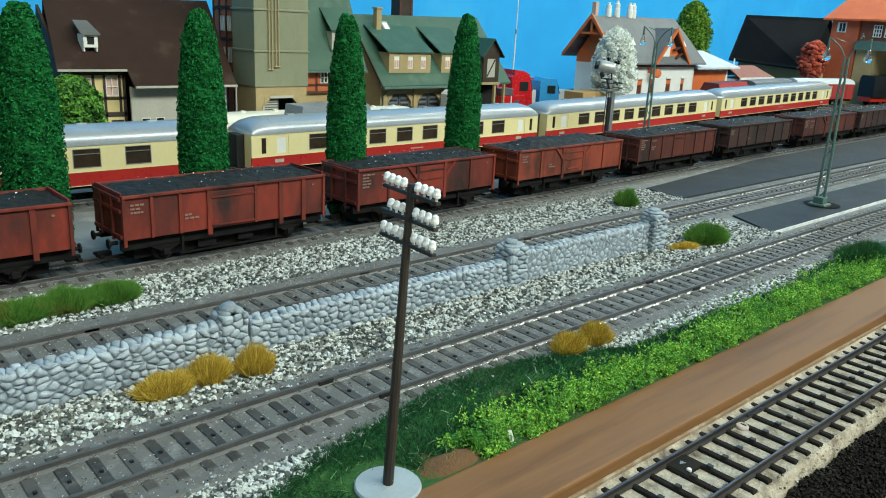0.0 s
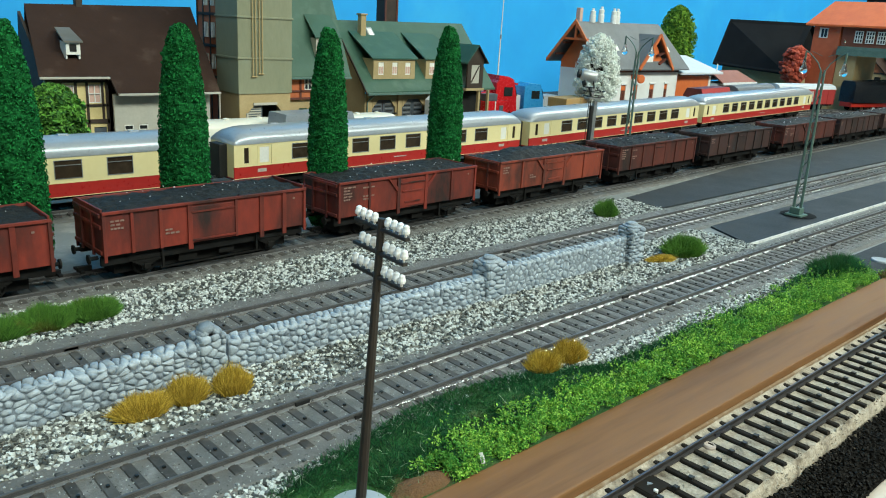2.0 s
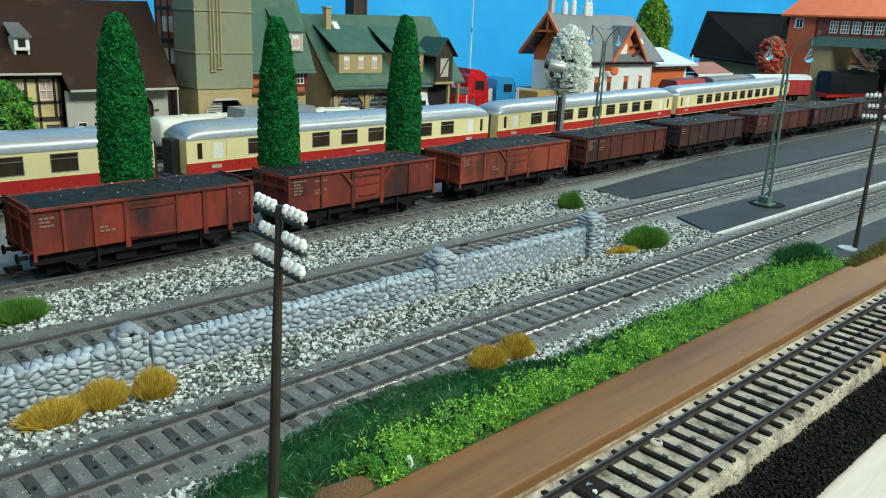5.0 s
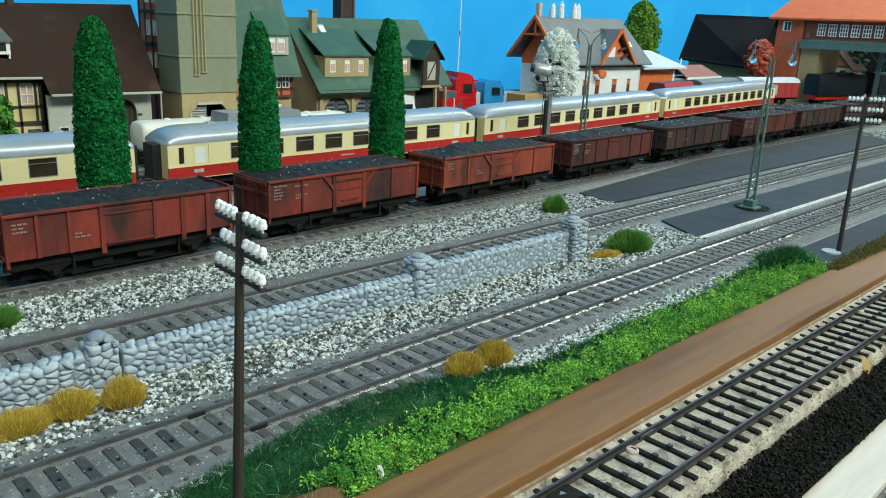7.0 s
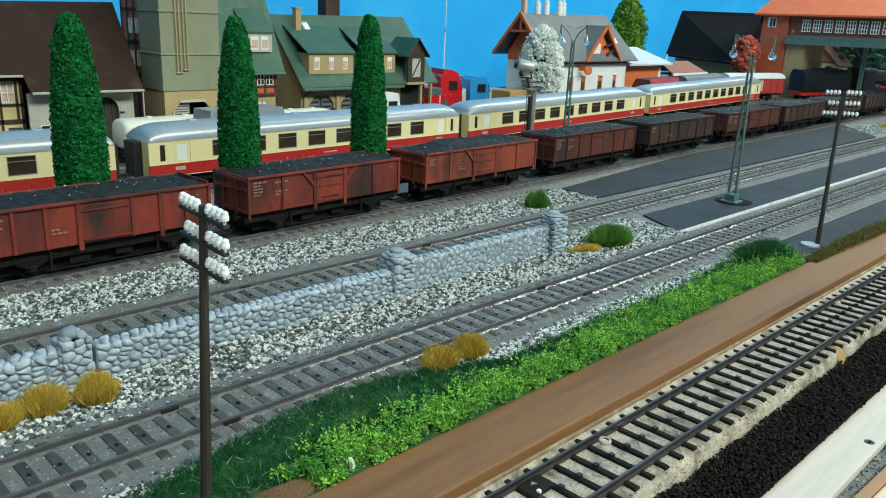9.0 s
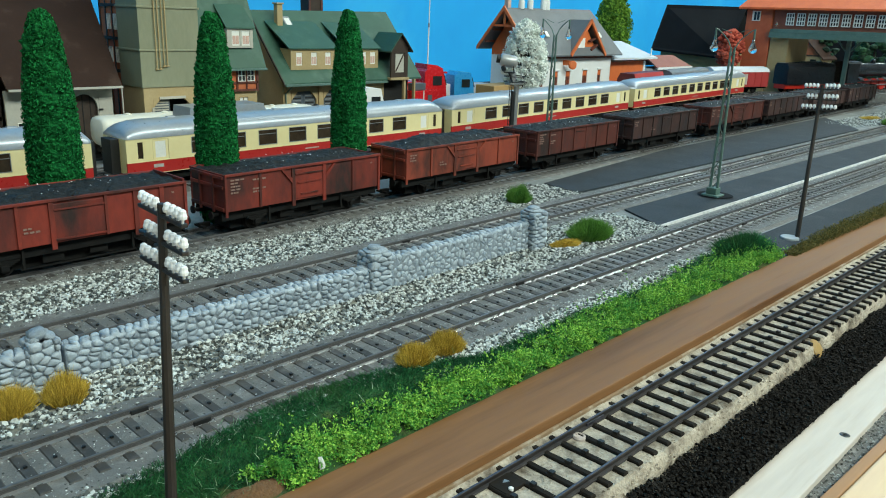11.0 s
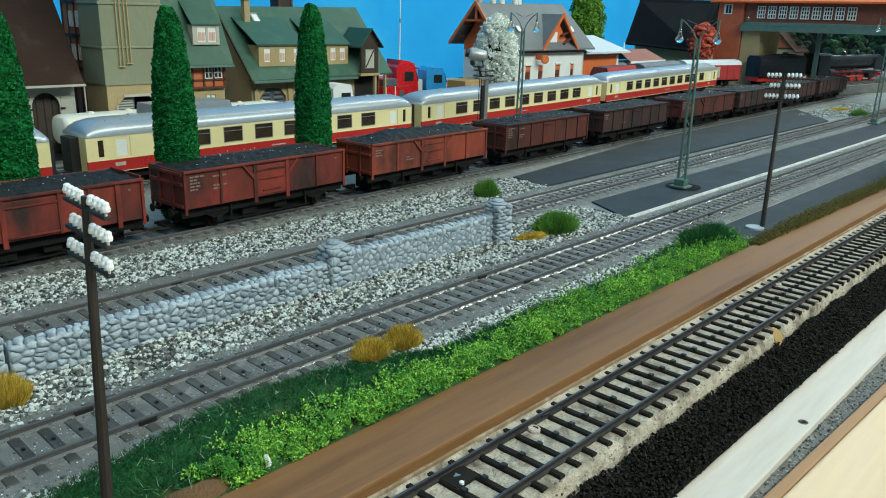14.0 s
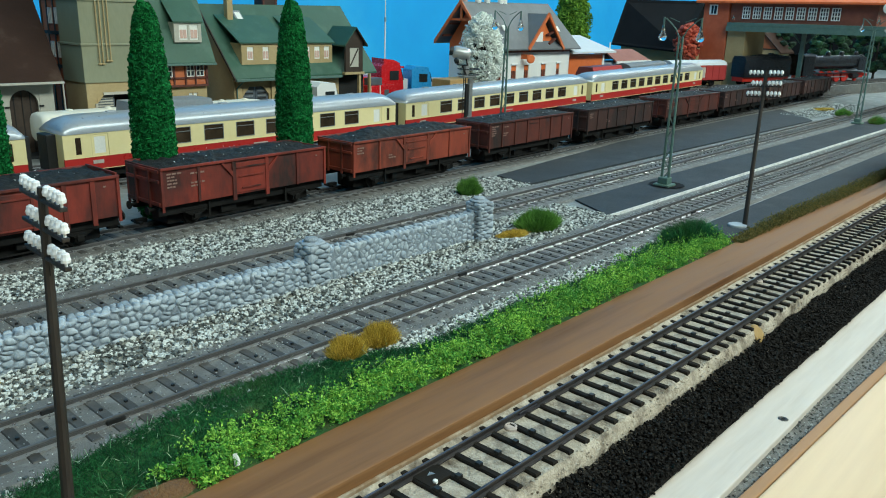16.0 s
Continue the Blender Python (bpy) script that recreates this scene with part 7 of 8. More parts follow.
part("downpipe", rods(((0.0085, -0.001, 0.0475), (0.006, 0.0075, 0.040), 0.0006), ((0.006, 0.0075, 0.040), (0.006, 0.0075, 0), 0.0006)), M["mast"], G)


def long_dormer(a, b, win):
    z0, z1, yf = 0.0610, 0.0800, 0.0092
    dz = part("dormer", pierced(a, b, z0, z1, yf, yf + 0.0014, [(c, c + 0.0068, z0 + 0.004, z0 + 0.0158) for c in win]), M["beige"], G, "long beige dormer")
    for c in win:
        part("dormer_window", boxes((c, c + 0.0068, yf + 0.0006, yf + 0.0010, z0 + 0.004, z0 + 0.0158)), M["trim_white"], dz)
        part("dormer_pane", boxes((c + 0.0009, c + 0.003, yf + 0.0002, yf + 0.0006, z0 + 0.0052, z0 + 0.0118), (c + 0.0038, c + 0.0059, yf + 0.0002, yf + 0.0006, z0 + 0.0052, z0 + 0.0118)), M["curtain"], dz)
    ck = [(yf + 0.0014, z0 - 0.002), (yf + 0.0215, z1), (yf + 0.0014, z1)]
    for q in (a, b - 0.0012):
        part("dormer_cheek", prisms((ck, q, q + 0.0012, "x")), M["beige"], dz)
    roof_slab(dz, "dormer_roof", [(a - 0.003, yf - 0.002, z1 + 0.001), (b + 0.002, yf - 0.002, z1 + 0.001), (b + 0.002, yf + 0.0385, z1 + 0.0245), (a - 0.003, yf + 0.0385, z1 + 0.0245)], 0.0012, M["roof_green"])


long_dormer(0.0135, 0.0655, (0.0195, 0.0365, 0.0530))
long_dormer(0.0800, 0.1200, (0.0850, 0.0975, 0.1095))
part("chimney", boxes((0.0205, 0.0265, 0.040, 0.046, 0.085, 0.1195), (0.0195, 0.0275, 0.039, 0.047, 0.1195, 0.121), bevel=0.0003), M["beige"], G)
sk = part("skylight", boxes((0, 0.0085, 0, 0.013, 0, 0.0012), bevel=0.0002), M["grey_metal"], G, "grey tilted skylight", pose(0.031, 0.041, 0.0985, 45, 0, 0))
part("skylight_pane", boxes((0.0015, 0.007, 0.002, 0.0105, 0.0012, 0.0015)), M["trim_white"], sk)
# hoist gable at the far end
hg = part("hoist_gable", pierced(0.1270, 0.1500, 0.052, 0.080, -0.0035, -0.0015, [(0.1325, 0.1450, 0.0570, 0.0760)]), M["timber"], G, "dark boarded hoist gable")
part("hoist_door", boxes((0.1325, 0.1450, -0.0028, -0.0022, 0.057, 0.076)), M["beige_grey"], hg)
slant(hg, 0.1335, 0.058, 0.1440, 0.075, 0.0012, -0.0034, -0.0028, M["timber"], "brace")
part("gable_board", prisms(([(0.1255, 0.080), (0.1515, 0.080), (0.1385, 0.0945)], -0.0035, -0.0015, "y")), M["timber"], hg)
roof_slab(hg, "hoist_roof", [(0.1230, -0.007, 0.0785), (0.1385, -0.007, 0.0965), (0.1385, 0.030, 0.0965), (0.1230, 0.030, 0.0785)], 0.0014, M["roof_green"])
roof_slab(hg, "hoist_roof", [(0.1385, -0.007, 0.0965), (0.1540, -0.007, 0.0785), (0.1540, 0.030, 0.0785), (0.1385, 0.030, 0.0965)], 0.0014, M["timber"])
part("hoist_floor", boxes((0.1255, 0.1515, -0.0045, 0.012, 0.0495, 0.0520)), M["beige"], hg)
part("porch_post", boxes((0.1455, 0.1480, -0.003, 0.0, 0, 0.0495)), M["beige"], G)
part("porch_post", boxes((0.160, 0.162, -0.003, 0.0, 0, 0.0495)), M["beige"], G)
# near-black sheet across the bay in place of its shade
part("porch_dark", boxes((0.128, 0.162, 0.0092, 0.0112, 0, 0.0495)), M["interior"], G, "dark sheet standing in for shade in the open bay")

# -- factory chimney and antenna behind
ch = thing("factory_chimney", "dark brown square chimney behind the depot", "chimney", (0.617, 0.60, 0))
part("shaft", boxes((-0.009, 0.009, -0.009, 0.009, 0, 0.21), bevel=0.001), M["timber"], ch)
part("corner_strip", boxes((-0.010, -0.0075, -0.010, -0.0075, 0, 0.21), (0.0075, 0.010, -0.010, -0.0075, 0, 0.21)), M["timber_red"], ch)
an = thing("antenna_pole", "thin pale pole standing before the backdrop", "pole", (0.716, 0.50, 0))
part("pole", rods(((0, 0, 0), (0.001, 0, 0.105), 0.0009, 0.0008), ((0.001, 0, 0.105), (0.002, 0, 0.20), 0.0006, 0.0005)), M["trim_white"], an)
part("joint", rods(((0.001, 0, 0.101), (0.001, 0, 0.106), 0.0011)), M["grey_metal"], an)

# ---------------------------------------------------------------- station
S = thing("station_building", "white station with orange gables and grey slate roof", "station", (0.80, 0.404, 0), 2.0)
sx = 0.182
sw = [(0.045, 0.056), (0.0735, 0.0835), (0.113, 0.124), (0.150, 0.158), (0.014, 0.024)]
wall_part(S, "wall", 0, sx, 0, 0.071, 0.0, 0.002, [(a, b, 0.0, 0.053) for a, b in sw], M["wall_white"], "white rendered wall")
for a, b in sw:
    dd = part("door", boxes((a, b, 0.0008, 0.0016, 0.0, 0.053)), M["brick_orange"], S, "orange-brown panelled door")
    part("door_panel", boxes((a + 0.001, (a + b) / 2 - 0.0005, 0.0003, 0.0008, 0.012, 0.046), ((a + b) / 2 + 0.0005, b - 0.001, 0.0003, 0.0008, 0.012, 0.046)), M["timber_red"], dd)
    part("hood_mould", boxes((a - 0.0016, b + 0.0016, -0.0014, 0.0, 0.053, 0.0552), bevel=0.0003), M["wall_white"], S)
part("gable_wall", prisms(([(0.0, 0), (0.064, 0), (0.064, 0.071), (0.0, 0.071)], 0.0, 0.002, "x")), M["wall_white"], S)
part("gable_board", prisms(([(0.0, 0.071), (0.064, 0.071), (0.064, 0.080), (0.033, 0.123), (0.0, 0.076)], 0.0, 0.002, "x")), M["brick_orange"], S, "orange boarded gable")
part("gable_wall", prisms(([(0.0, 0), (0.064, 0), (0.064, 0.078), (0.033, 0.123), (0.0, 0.074)], sx - 0.002, sx, "x")), M["wall_white"], S)
part("back_wall", boxes((0.002, sx - 0.002, 0.062, 0.064, 0, 0.078)), M["wall_white"], S)
part("frieze", boxes((0, sx, -0.0008, 0.0, 0.0685, 0.0735)), M["timber_red"], S)
roof_slab(S, "roof", [(-0.018, -0.010, 0.0735), (sx + 0.012, -0.010, 0.0735), (sx - 0.012, 0.033, 0.130), (-0.018, 0.033, 0.127)], 0.0018, M["roof_grey"], "grey slate roof")
roof_slab(S, "roof", [(-0.018, 0.033, 0.127), (sx - 0.012, 0.033, 0.130), (sx + 0.012, 0.072, 0.079), (-0.018, 0.072, 0.079)], 0.0018, M["roof_grey"])
roof_slab(S, "roof_hip", [(sx + 0.012, -0.010, 0.0735), (sx + 0.012, 0.072, 0.079), (sx - 0.012, 0.033, 0.130)], 0.0018, M["roof_grey"])
part("barge_board", prisms(([(-0.011, 0.0715), (-0.011, 0.0755), (0.033, 0.1295), (0.033, 0.1240)], -0.020, -0.018, "x")), M["brick_orange"], S)
part("barge_board", prisms(([(0.073, 0.0770), (0.073, 0.0810), (0.033, 0.1295), (0.033, 0.1240)], -0.020, -0.018, "x")), M["brick_orange"], S)
for y, z in ((0.004, 0.083), (0.016, 0.098), (0.050, 0.100), (0.061, 0.086)):
    part("bracket", boxes((-0.017, 0.0, y - 0.0012, y + 0.0012, z, z + 0.0024)), M["timber_red"], S)
part("gable_truss", boxes((-0.0175, -0.016, 0.014, 0.052, 0.105, 0.1075), (-0.0175, -0.016, 0.0315, 0.0345, 0.105, 0.124)), M["brick_orange"], S)
cg = part("cross_gable", prisms(([(0.074, 0.072), (0.142, 0.072), (0.108, 0.108)], -0.003, -0.001, "y")), M["brick_orange"], S, "orange cross gable over the entrance")
part("gable_panel", prisms(([(0.089, 0.079), (0.107, 0.079), (0.107, 0.094), (0.099, 0.094)], -0.0038, -0.003, "y")), M["wall_white"], cg)
slant(cg, 0.067, 0.0725, 0.109, 0.1165, 0.0034, -0.0115, -0.0090, M["brick_orange"], "barge_board")
slant(cg, 0.149, 0.0725, 0.107, 0.1165, 0.0034, -0.0115, -0.0090, M["brick_orange"], "barge_board")
slant(cg, 0.118, 0.079, 0.132, 0.086, 0.0018, -0.0085, -0.004, M["timber_red"], "bracket")
slant(cg, 0.113, 0.090, 0.126, 0.094, 0.0018, -0.0085, -0.004, M["timber_red"], "bracket")
roof_slab(cg, "cross_roof", [(0.067, -0.009, 0.0735), (0.108, -0.009, 0.1165), (0.108, 0.024, 0.1165), (0.067, 0.008, 0.0735)], 0.0014, M["roof_grey"])
roof_slab(cg, "cross_roof", [(0.108, -0.009, 0.1165), (0.149, -0.009, 0.0735), (0.149, 0.008, 0.0735), (0.108, 0.024, 0.1165)], 0.0014, M["roof_grey"])
for x in (0.030, 0.152):
    part("roof_light", boxes((0, 0.0065, 0, 0.008, 0, 0.001), bevel=0.0002), M["trim_white"], S, "small white roof light", pose(x, 0.0035, 0.0945, 52, 0, 0))
for x, hh in ((0.016, 0.017), (0.034, 0.020), (0.062, 0.019), (0.070, 0.019)):
    part("chimney", turned([(0.0040, 0.0), (0.0040, hh * 0.5), (0.0034, hh * 0.55), (0.0036, hh * 0.8), (0.0018, hh * 0.85), (0.0018, hh)], 10), M["wall_white"], S, "white chimney pot", pose(x, 0.034, 0.1265))
part("chimney", boxes((-0.008, -0.002, 0.036, 0.042, 0.118, 0.143), bevel=0.0005), M["curtain"], S)
part("clock", turned([(0.0055, 0), (0.0055, 0.002), (0.0045, 0.0026)], 18), M["brick_orange"], S, "round orange sign on a bracket", pose(0.0715, -0.010, 0.061, 90, 0, -25))
part("clock_bracket", boxes((0.0655, 0.067, -0.0095, 0.0, 0.0605, 0.0665)), M["brick_orange"], S)
part("downpipe", rods(((0.010, -0.009, 0.0725), (0.004, -0.0015, 0.064), 0.0008), ((0.004, -0.0015, 0.064), (0.004, -0.0015, 0), 0.0008)), M["trim_white"], S)
# goods annexe and the little red-roofed shed
A_ = thing("goods_annexe", "orange annexe with a pale flat-pitched roof", "annexe", (0.985, 0.418, 0), 2.0)
part("wall", boxes((0.0, 0.105, 0.0, 0.050, 0, 0.062)), M["brick_orange"], A_, "orange boarded wall")
part("end_wall", boxes((0.105, 0.107, 0.0, 0.050, 0, 0.062)), M["wall_white"], A_)
for a in (-0.001, 0.102):
    part("corner_post", boxes((a, a + 0.005, -0.0012, 0.0, 0, 0.062)), M["wall_white"], A_)
roof_slab(A_, "roof", [(-0.002, -0.012, 0.0675), (0.122, -0.012, 0.0675), (0.122, 0.052, 0.088), (-0.002, 0.052, 0.088)], 0.0024, M["roof_pale"], "pale grey-white roof")
part("roof_pipe", rods(((0.112, -0.006, 0.069), (0.112, -0.006, 0.080), 0.0010)), M["trim_white"], A_)
B_ = thing("shed", "small white shed with a faded red roof", "shed", (1.115, 0.420, 0), 2.0)
part("wall", boxes((0.0, 0.10, 0.0, 0.040, 0, 0.050)), M["wall_white"], B_)
roof_slab(B_, "roof", [(-0.006, -0.010, 0.0525), (0.108, -0.010, 0.0525), (0.098, 0.020, 0.0685), (0.006, 0.020, 0.0685)], 0.002, M["roof_red"])
roof_slab(B_, "roof", [(0.006, 0.020, 0.0685), (0.098, 0.020, 0.0685), (0.108, 0.050, 0.0525), (-0.006, 0.050, 0.0525)], 0.002, M["roof_red"])
part("fascia", boxes((-0.006, 0.108, -0.0115, -0.010, 0.0490, 0.0526)), M["wall_white"], B_)

# ---------------------------------------------------------------- black-roofed hall
K = thing("engine_hall", "hall with a plain black board roof", "hall")
part("wall", boxes((1.432, 1.60, 0.462, 0.588, 0.040, 0.066)), M["beige"], K)
part("wall_base", boxes((1.434, 1.60, 0.464, 0.586, 0.0, 0.034)), M["tarp"], K, "black boarded lower wall")
part("green_board", boxes((1.428, 1.60, 0.460, 0.590, 0.034, 0.040), bevel=0.0005), M["shrub"], K, "bright green edge board")
roof_slab(K, "roof", [(1.412, 0.598, 0.070), (1.410, 0.448, 0.062), (1.515, 0.466, 0.1515), (1.462, 0.602, 0.1523)], 0.003, M["tarp"], "plain black roof board")
roof_slab(K, "roof", [(1.462, 0.602, 0.1523), (1.515, 0.466, 0.1515), (1.62, 0.45, 0.064), (1.62, 0.60, 0.064)], 0.003, M["tarp"])
part("gable_wall", prisms(([(1.432, 0.066), (1.60, 0.066), (1.515, 0.142)], 0.470, 0.472, "y")), M["tarp"], K)


def foam_tree(name, label, x, y, r, z0, z1, material, count=150):
    t = thing(name, label, "tree", (x, y, 0))
    part("trunk", rods(((0, 0, -0.001), (0, 0, z1 * 0.8), 0.003, 0.0015), ((0, 0, z0), (r * 0.5, 0, z0 + 0.02), 0.0015, 0.0008), n=7), M["bark"], t)
    bm = bmesh.new()
    for i in range(count):
        a, k = rng.uniform(0, 2 * math.pi), rng.uniform(0, 1)
        rr = globe(k, r) * rng.uniform(0.5, 0.98)
        s = rng.uniform(0.004, 0.0085) * r / 0.034
        m = Matrix.Translation((rr * math.cos(a), rr * math.sin(a), z0 + (z1 - z0) * k)) @ Matrix.Diagonal((s, s, s * 0.75, 1))
        bmesh.ops.create_icosphere(bm, subdivisions=1, radius=1.0, matrix=m)
    for v in bm.verts:
        v.co += noise.noise_vector(v.co * 160) * 0.0022
    part("crown", bm, material, t)
    return t


foam_tree("red_tree", "red foam tree standing beside the signal bridge", 1.335, 0.4065, 0.0225, 0.050, 0.109, M["autumn"], 420)

# ---------------------------------------------------------------- signal-box bridge over the tracks
Q = thing("bridge_signal_box", "red-brick signal box on a bridge over the tracks", "signal box", (1.36, -0.006, 0))
part("pier", boxes((0.0, 0.09, 0.3585, 0.402, 0.028, 0.150), bevel=0.0008), M["brick_red"], Q, "orange-red brick stair tower")
part("pier_base", boxes((-0.002, 0.092, 0.357, 0.404, 0, 0.028), bevel=0.0008), M["beige"], Q, "beige stone base")
part("inner_pier", boxes((0.002, 0.088, 0.327, 0.357, 0, 0.107)), M["beige"], Q, "pale beige plastered pier")
pw = part("pier_window", boxes((-0.0012, 0.0, 0.378, 0.392, 0.126, 0.142)), M["trim_white"], Q, "white gridded window")
part("pane", boxes((-0.0016, -0.0012, 0.3795, 0.3835, 0.1275, 0.1405), (-0.0016, -0.0012, 0.3848, 0.3885, 0.1275, 0.1405)), M["pane"], pw)
part("deck", boxes((-0.006, 0.096, 0.060, 0.357, 0.1085, 0.1145), bevel=0.0006), M["mast"], Q, "dark green steel deck")
part("girder", boxes((-0.008, -0.004, 0.060, 0.357, 0.1005, 0.1085), (0.094, 0.098, 0.060, 0.357, 0.1005, 0.1085)), M["mast"], Q)
part("cabin_wall", boxes((0.004, 0.086, 0.135, 0.357, 0.1145, 0.150)), M["brick_brown"], Q, "red-brown brick cabin wall")
for i in range(9):
    y = 0.3365 - 0.0172 * i
    w = part("window", boxes((0.0026, 0.004, y - 0.0130, y, 0.1205, 0.1395)), M["pane"], Q)
    gaps = [(0.0014 + 0.0039 * i, 0.0039 * (i + 1), 0.1219 + 0.0059 * j, 0.1205 + 0.0059 * (j + 1)) for i in range(3) for j in range(3)]
    part("window_grid", pierced(0, 0.0130, 0.1205, 0.1395, -0.001, 0, gaps), M["trim_white"], w, "white window grid", pose(0.0026, y, 0, 0, 0, -90))
roof_slab(Q, "roof", [(-0.012, 0.116, 0.1475), (-0.012, 0.412, 0.1475), (0.045, 0.395, 0.186), (0.045, 0.140, 0.186)], 0.003, M["roof_orange"], "orange-red roof")
roof_slab(Q, "roof", [(0.045, 0.140, 0.186), (0.045, 0.395, 0.186), (0.102, 0.412, 0.1475), (0.102, 0.116, 0.1475)], 0.003, M["roof_orange"])
roof_slab(Q, "roof_hip", [(-0.012, 0.116, 0.1475), (0.045, 0.140, 0.186), (0.102, 0.116, 0.1475)], 0.003, M["roof_orange"])
roof_slab(Q, "roof_hip", [(-0.012, 0.412, 0.1475), (0.102, 0.412, 0.1475), (0.045, 0.395, 0.186)], 0.003, M["roof_orange"])
for y in (0.244, 0.066):
    part("column", boxes((0.03, 0.036, y - 0.003, y + 0.003, 0.0, 0.1085), (0.024, 0.042, y - 0.009, y + 0.009, 0.0, 0.006)), M["mast"], Q, "green steel column")
    part("strut", rods(((0.033, y - 0.004, 0.085), (0.033, y - 0.022, 0.106), 0.0016), ((0.033, y + 0.004, 0.085), (0.033, y + 0.022, 0.106), 0.0016)), M["mast"], Q)
for y in (0.345, 0.128):
    part("deck_lamp", turned([(0.001, 0.010), (0.0012, 0.006), (0.0028, 0.003), (0.0026, 0.001), (0.001, 0)], 12), M["bulb"], Q, "glass deck lamp", pose(-0.012, y, 0.117))
part("clock", turned([(0.008, 0), (0.008, 0.002), (0.007, 0.0024)], 20), M["trim_white"], Q, "round white station clock", pose(-0.010, 0.118, 0.140, 90, 0, -90))

# ---------------------------------------------------------------- road vehicles
slab("raised_yard", M["roof_grey"], 0.630, 0.795, 0.425, 0.60, 0.0, 0.008, label="raised grey loading yard beside the station", category="yard", bevel=0.0008)
part("yard_edge", boxes((0.700, 0.792, 0.590, 0.5985, 0.008, 0.036), bevel=0.0006), M["roof_pale"], bpy.data.objects["raised_yard"], "pale grey low parapet")


def lorry(x, y, rz, paint, label, box_paint, z=0.0082):
    t = thing("lorry", label, "lorry", (x, y, z), rz)
    part("cab", prisms(([(0.0, 0.006), (0.027, 0.006), (0.027, 0.040), (0.022, 0.044), (0.006, 0.043), (0.0015, 0.026)], -0.0135, 0.0135, "y")), paint, t, "glossy painted cab")
    part("windscreen", prisms(([(-0.0006, 0.0262), (0.0016, 0.0262), (0.0052, 0.0375), (0.0030, 0.0375)], -0.0118, 0.0118, "y")), M["pane"], t)
    for s in (-1, 1):
        part("side_window", boxes((0.007, 0.0175, s * 0.0137 - 0.0003, s * 0.0137 + 0.0003, 0.0262, 0.0355)), M["pane"], t)
        part("headlight", boxes((-0.0008, 0.0, s * 0.0095 - 0.0025, s * 0.0095 + 0.0025, 0.011, 0.0135)), M["trim_white"], t, "clear headlight")
    part("bumper", boxes((-0.0015, 0.006, -0.0138, 0.0138, 0.0045, 0.0105), bevel=0.0005), paint, t)
    part("grille", boxes((-0.0006, 0.001, -0.009, 0.009, 0.0135, 0.0235)), M["black"], t)
    part("chassis", boxes((0.02, 0.085, -0.008, 0.008, 0.0055, 0.0105)), M["chassis"], t)
    if box_paint:
        part("load_box", boxes((0.032, 0.085, -0.0135, 0.0135, 0.0115, 0.030), bevel=0.0006), box_paint, t)
    for wx in (0.012, 0.055, 0.070):
        for s in (-1, 1):
            wl = part("wheel", turned([(0.0055, -0.0022), (0.006, -0.0016), (0.006, 0.0016), (0.0055, 0.0022)], 16), M["black"], t, "", pose(wx, s * 0.0115, 0.006, 90, 0, 0))
            part("hub", turned([(0.003, -0.0026), (0.003, 0.0026)], 10), M["grey_metal"], wl)
    return t


red_lorry = lorry(0.7015, 0.462, 166, M["truck_red"], "shiny red lorry with a tall cab", M["truck_red"])
red_lorry.matrix_basis = red_lorry.matrix_basis @ Matrix.Scale(1.12, 4)
part("roof_spoiler", prisms(([(0.004, 0.0425), (0.024, 0.0425), (0.024, 0.0475), (0.012, 0.0462)], -0.0125, 0.0125, "y")), M["truck_red"], red_lorry, "sloped red roof spoiler")
part("sun_visor", boxes((-0.0004, 0.003, -0.0122, 0.0122, 0.0380, 0.0398), bevel=0.0003), M["truck_red"], red_lorry)
lorry(0.7425, 0.452, 158, M["truck_blue"], "bright blue lorry with a pale grey box body", M["roof_pale"])
lorry(0.5490, 0.3985, 176, M["wall_white"], "white lorry parked before the depot gates", None, z=0.0016)

container = thing("container", "pale grey box container beside the blue lorry", "container", (0.760, 0.464, 0.0081), 4)
part("body", boxes((0, 0.036, 0, 0.018, 0.0, 0.0270), bevel=0.0006), M["roof_pale"], container)
for x in (0.008, 0.018, 0.028):
    part("rib", boxes((x - 0.0004, x + 0.0004, -0.0005, 0.0, 0.001, 0.026)), M["roof_pale"], container)

trailer = thing("fire_trailer", "red box trailer standing beside the red lorry", "trailer", (0.634, 0.4355, 0.0081), 3)
part("body", boxes((0, 0.040, 0, 0.0155, 0.004, 0.026), bevel=0.0008), M["truck_red"], trailer)
part("edge_strip", boxes((-0.0006, 0.0008, -0.0006, 0.0008, 0.004, 0.026), (0.0145, 0.0158, -0.0006, 0.0006, 0.004, 0.026)), M["trim_white"], trailer, "white corner strip")
part("hatch", boxes((0.022, 0.029, -0.0005, 0.0, 0.014, 0.021), bevel=0.0002), M["shutter"], trailer, "small grey hatch")
part("roof_load", boxes((0.003, 0.022, 0.003, 0.013, 0.026, 0.034), bevel=0.001), M["shutter"], trailer, "dark blue load on the roof")
for wx in (0.010, 0.031):
    for wy in (0.0005, 0.015):
        part("wheel", turned([(0.0045, -0.0018), (0.005, 0), (0.0045, 0.0018)], 14), M["black"], trailer, "", pose(wx, wy, 0.005, 90, 0, 0))


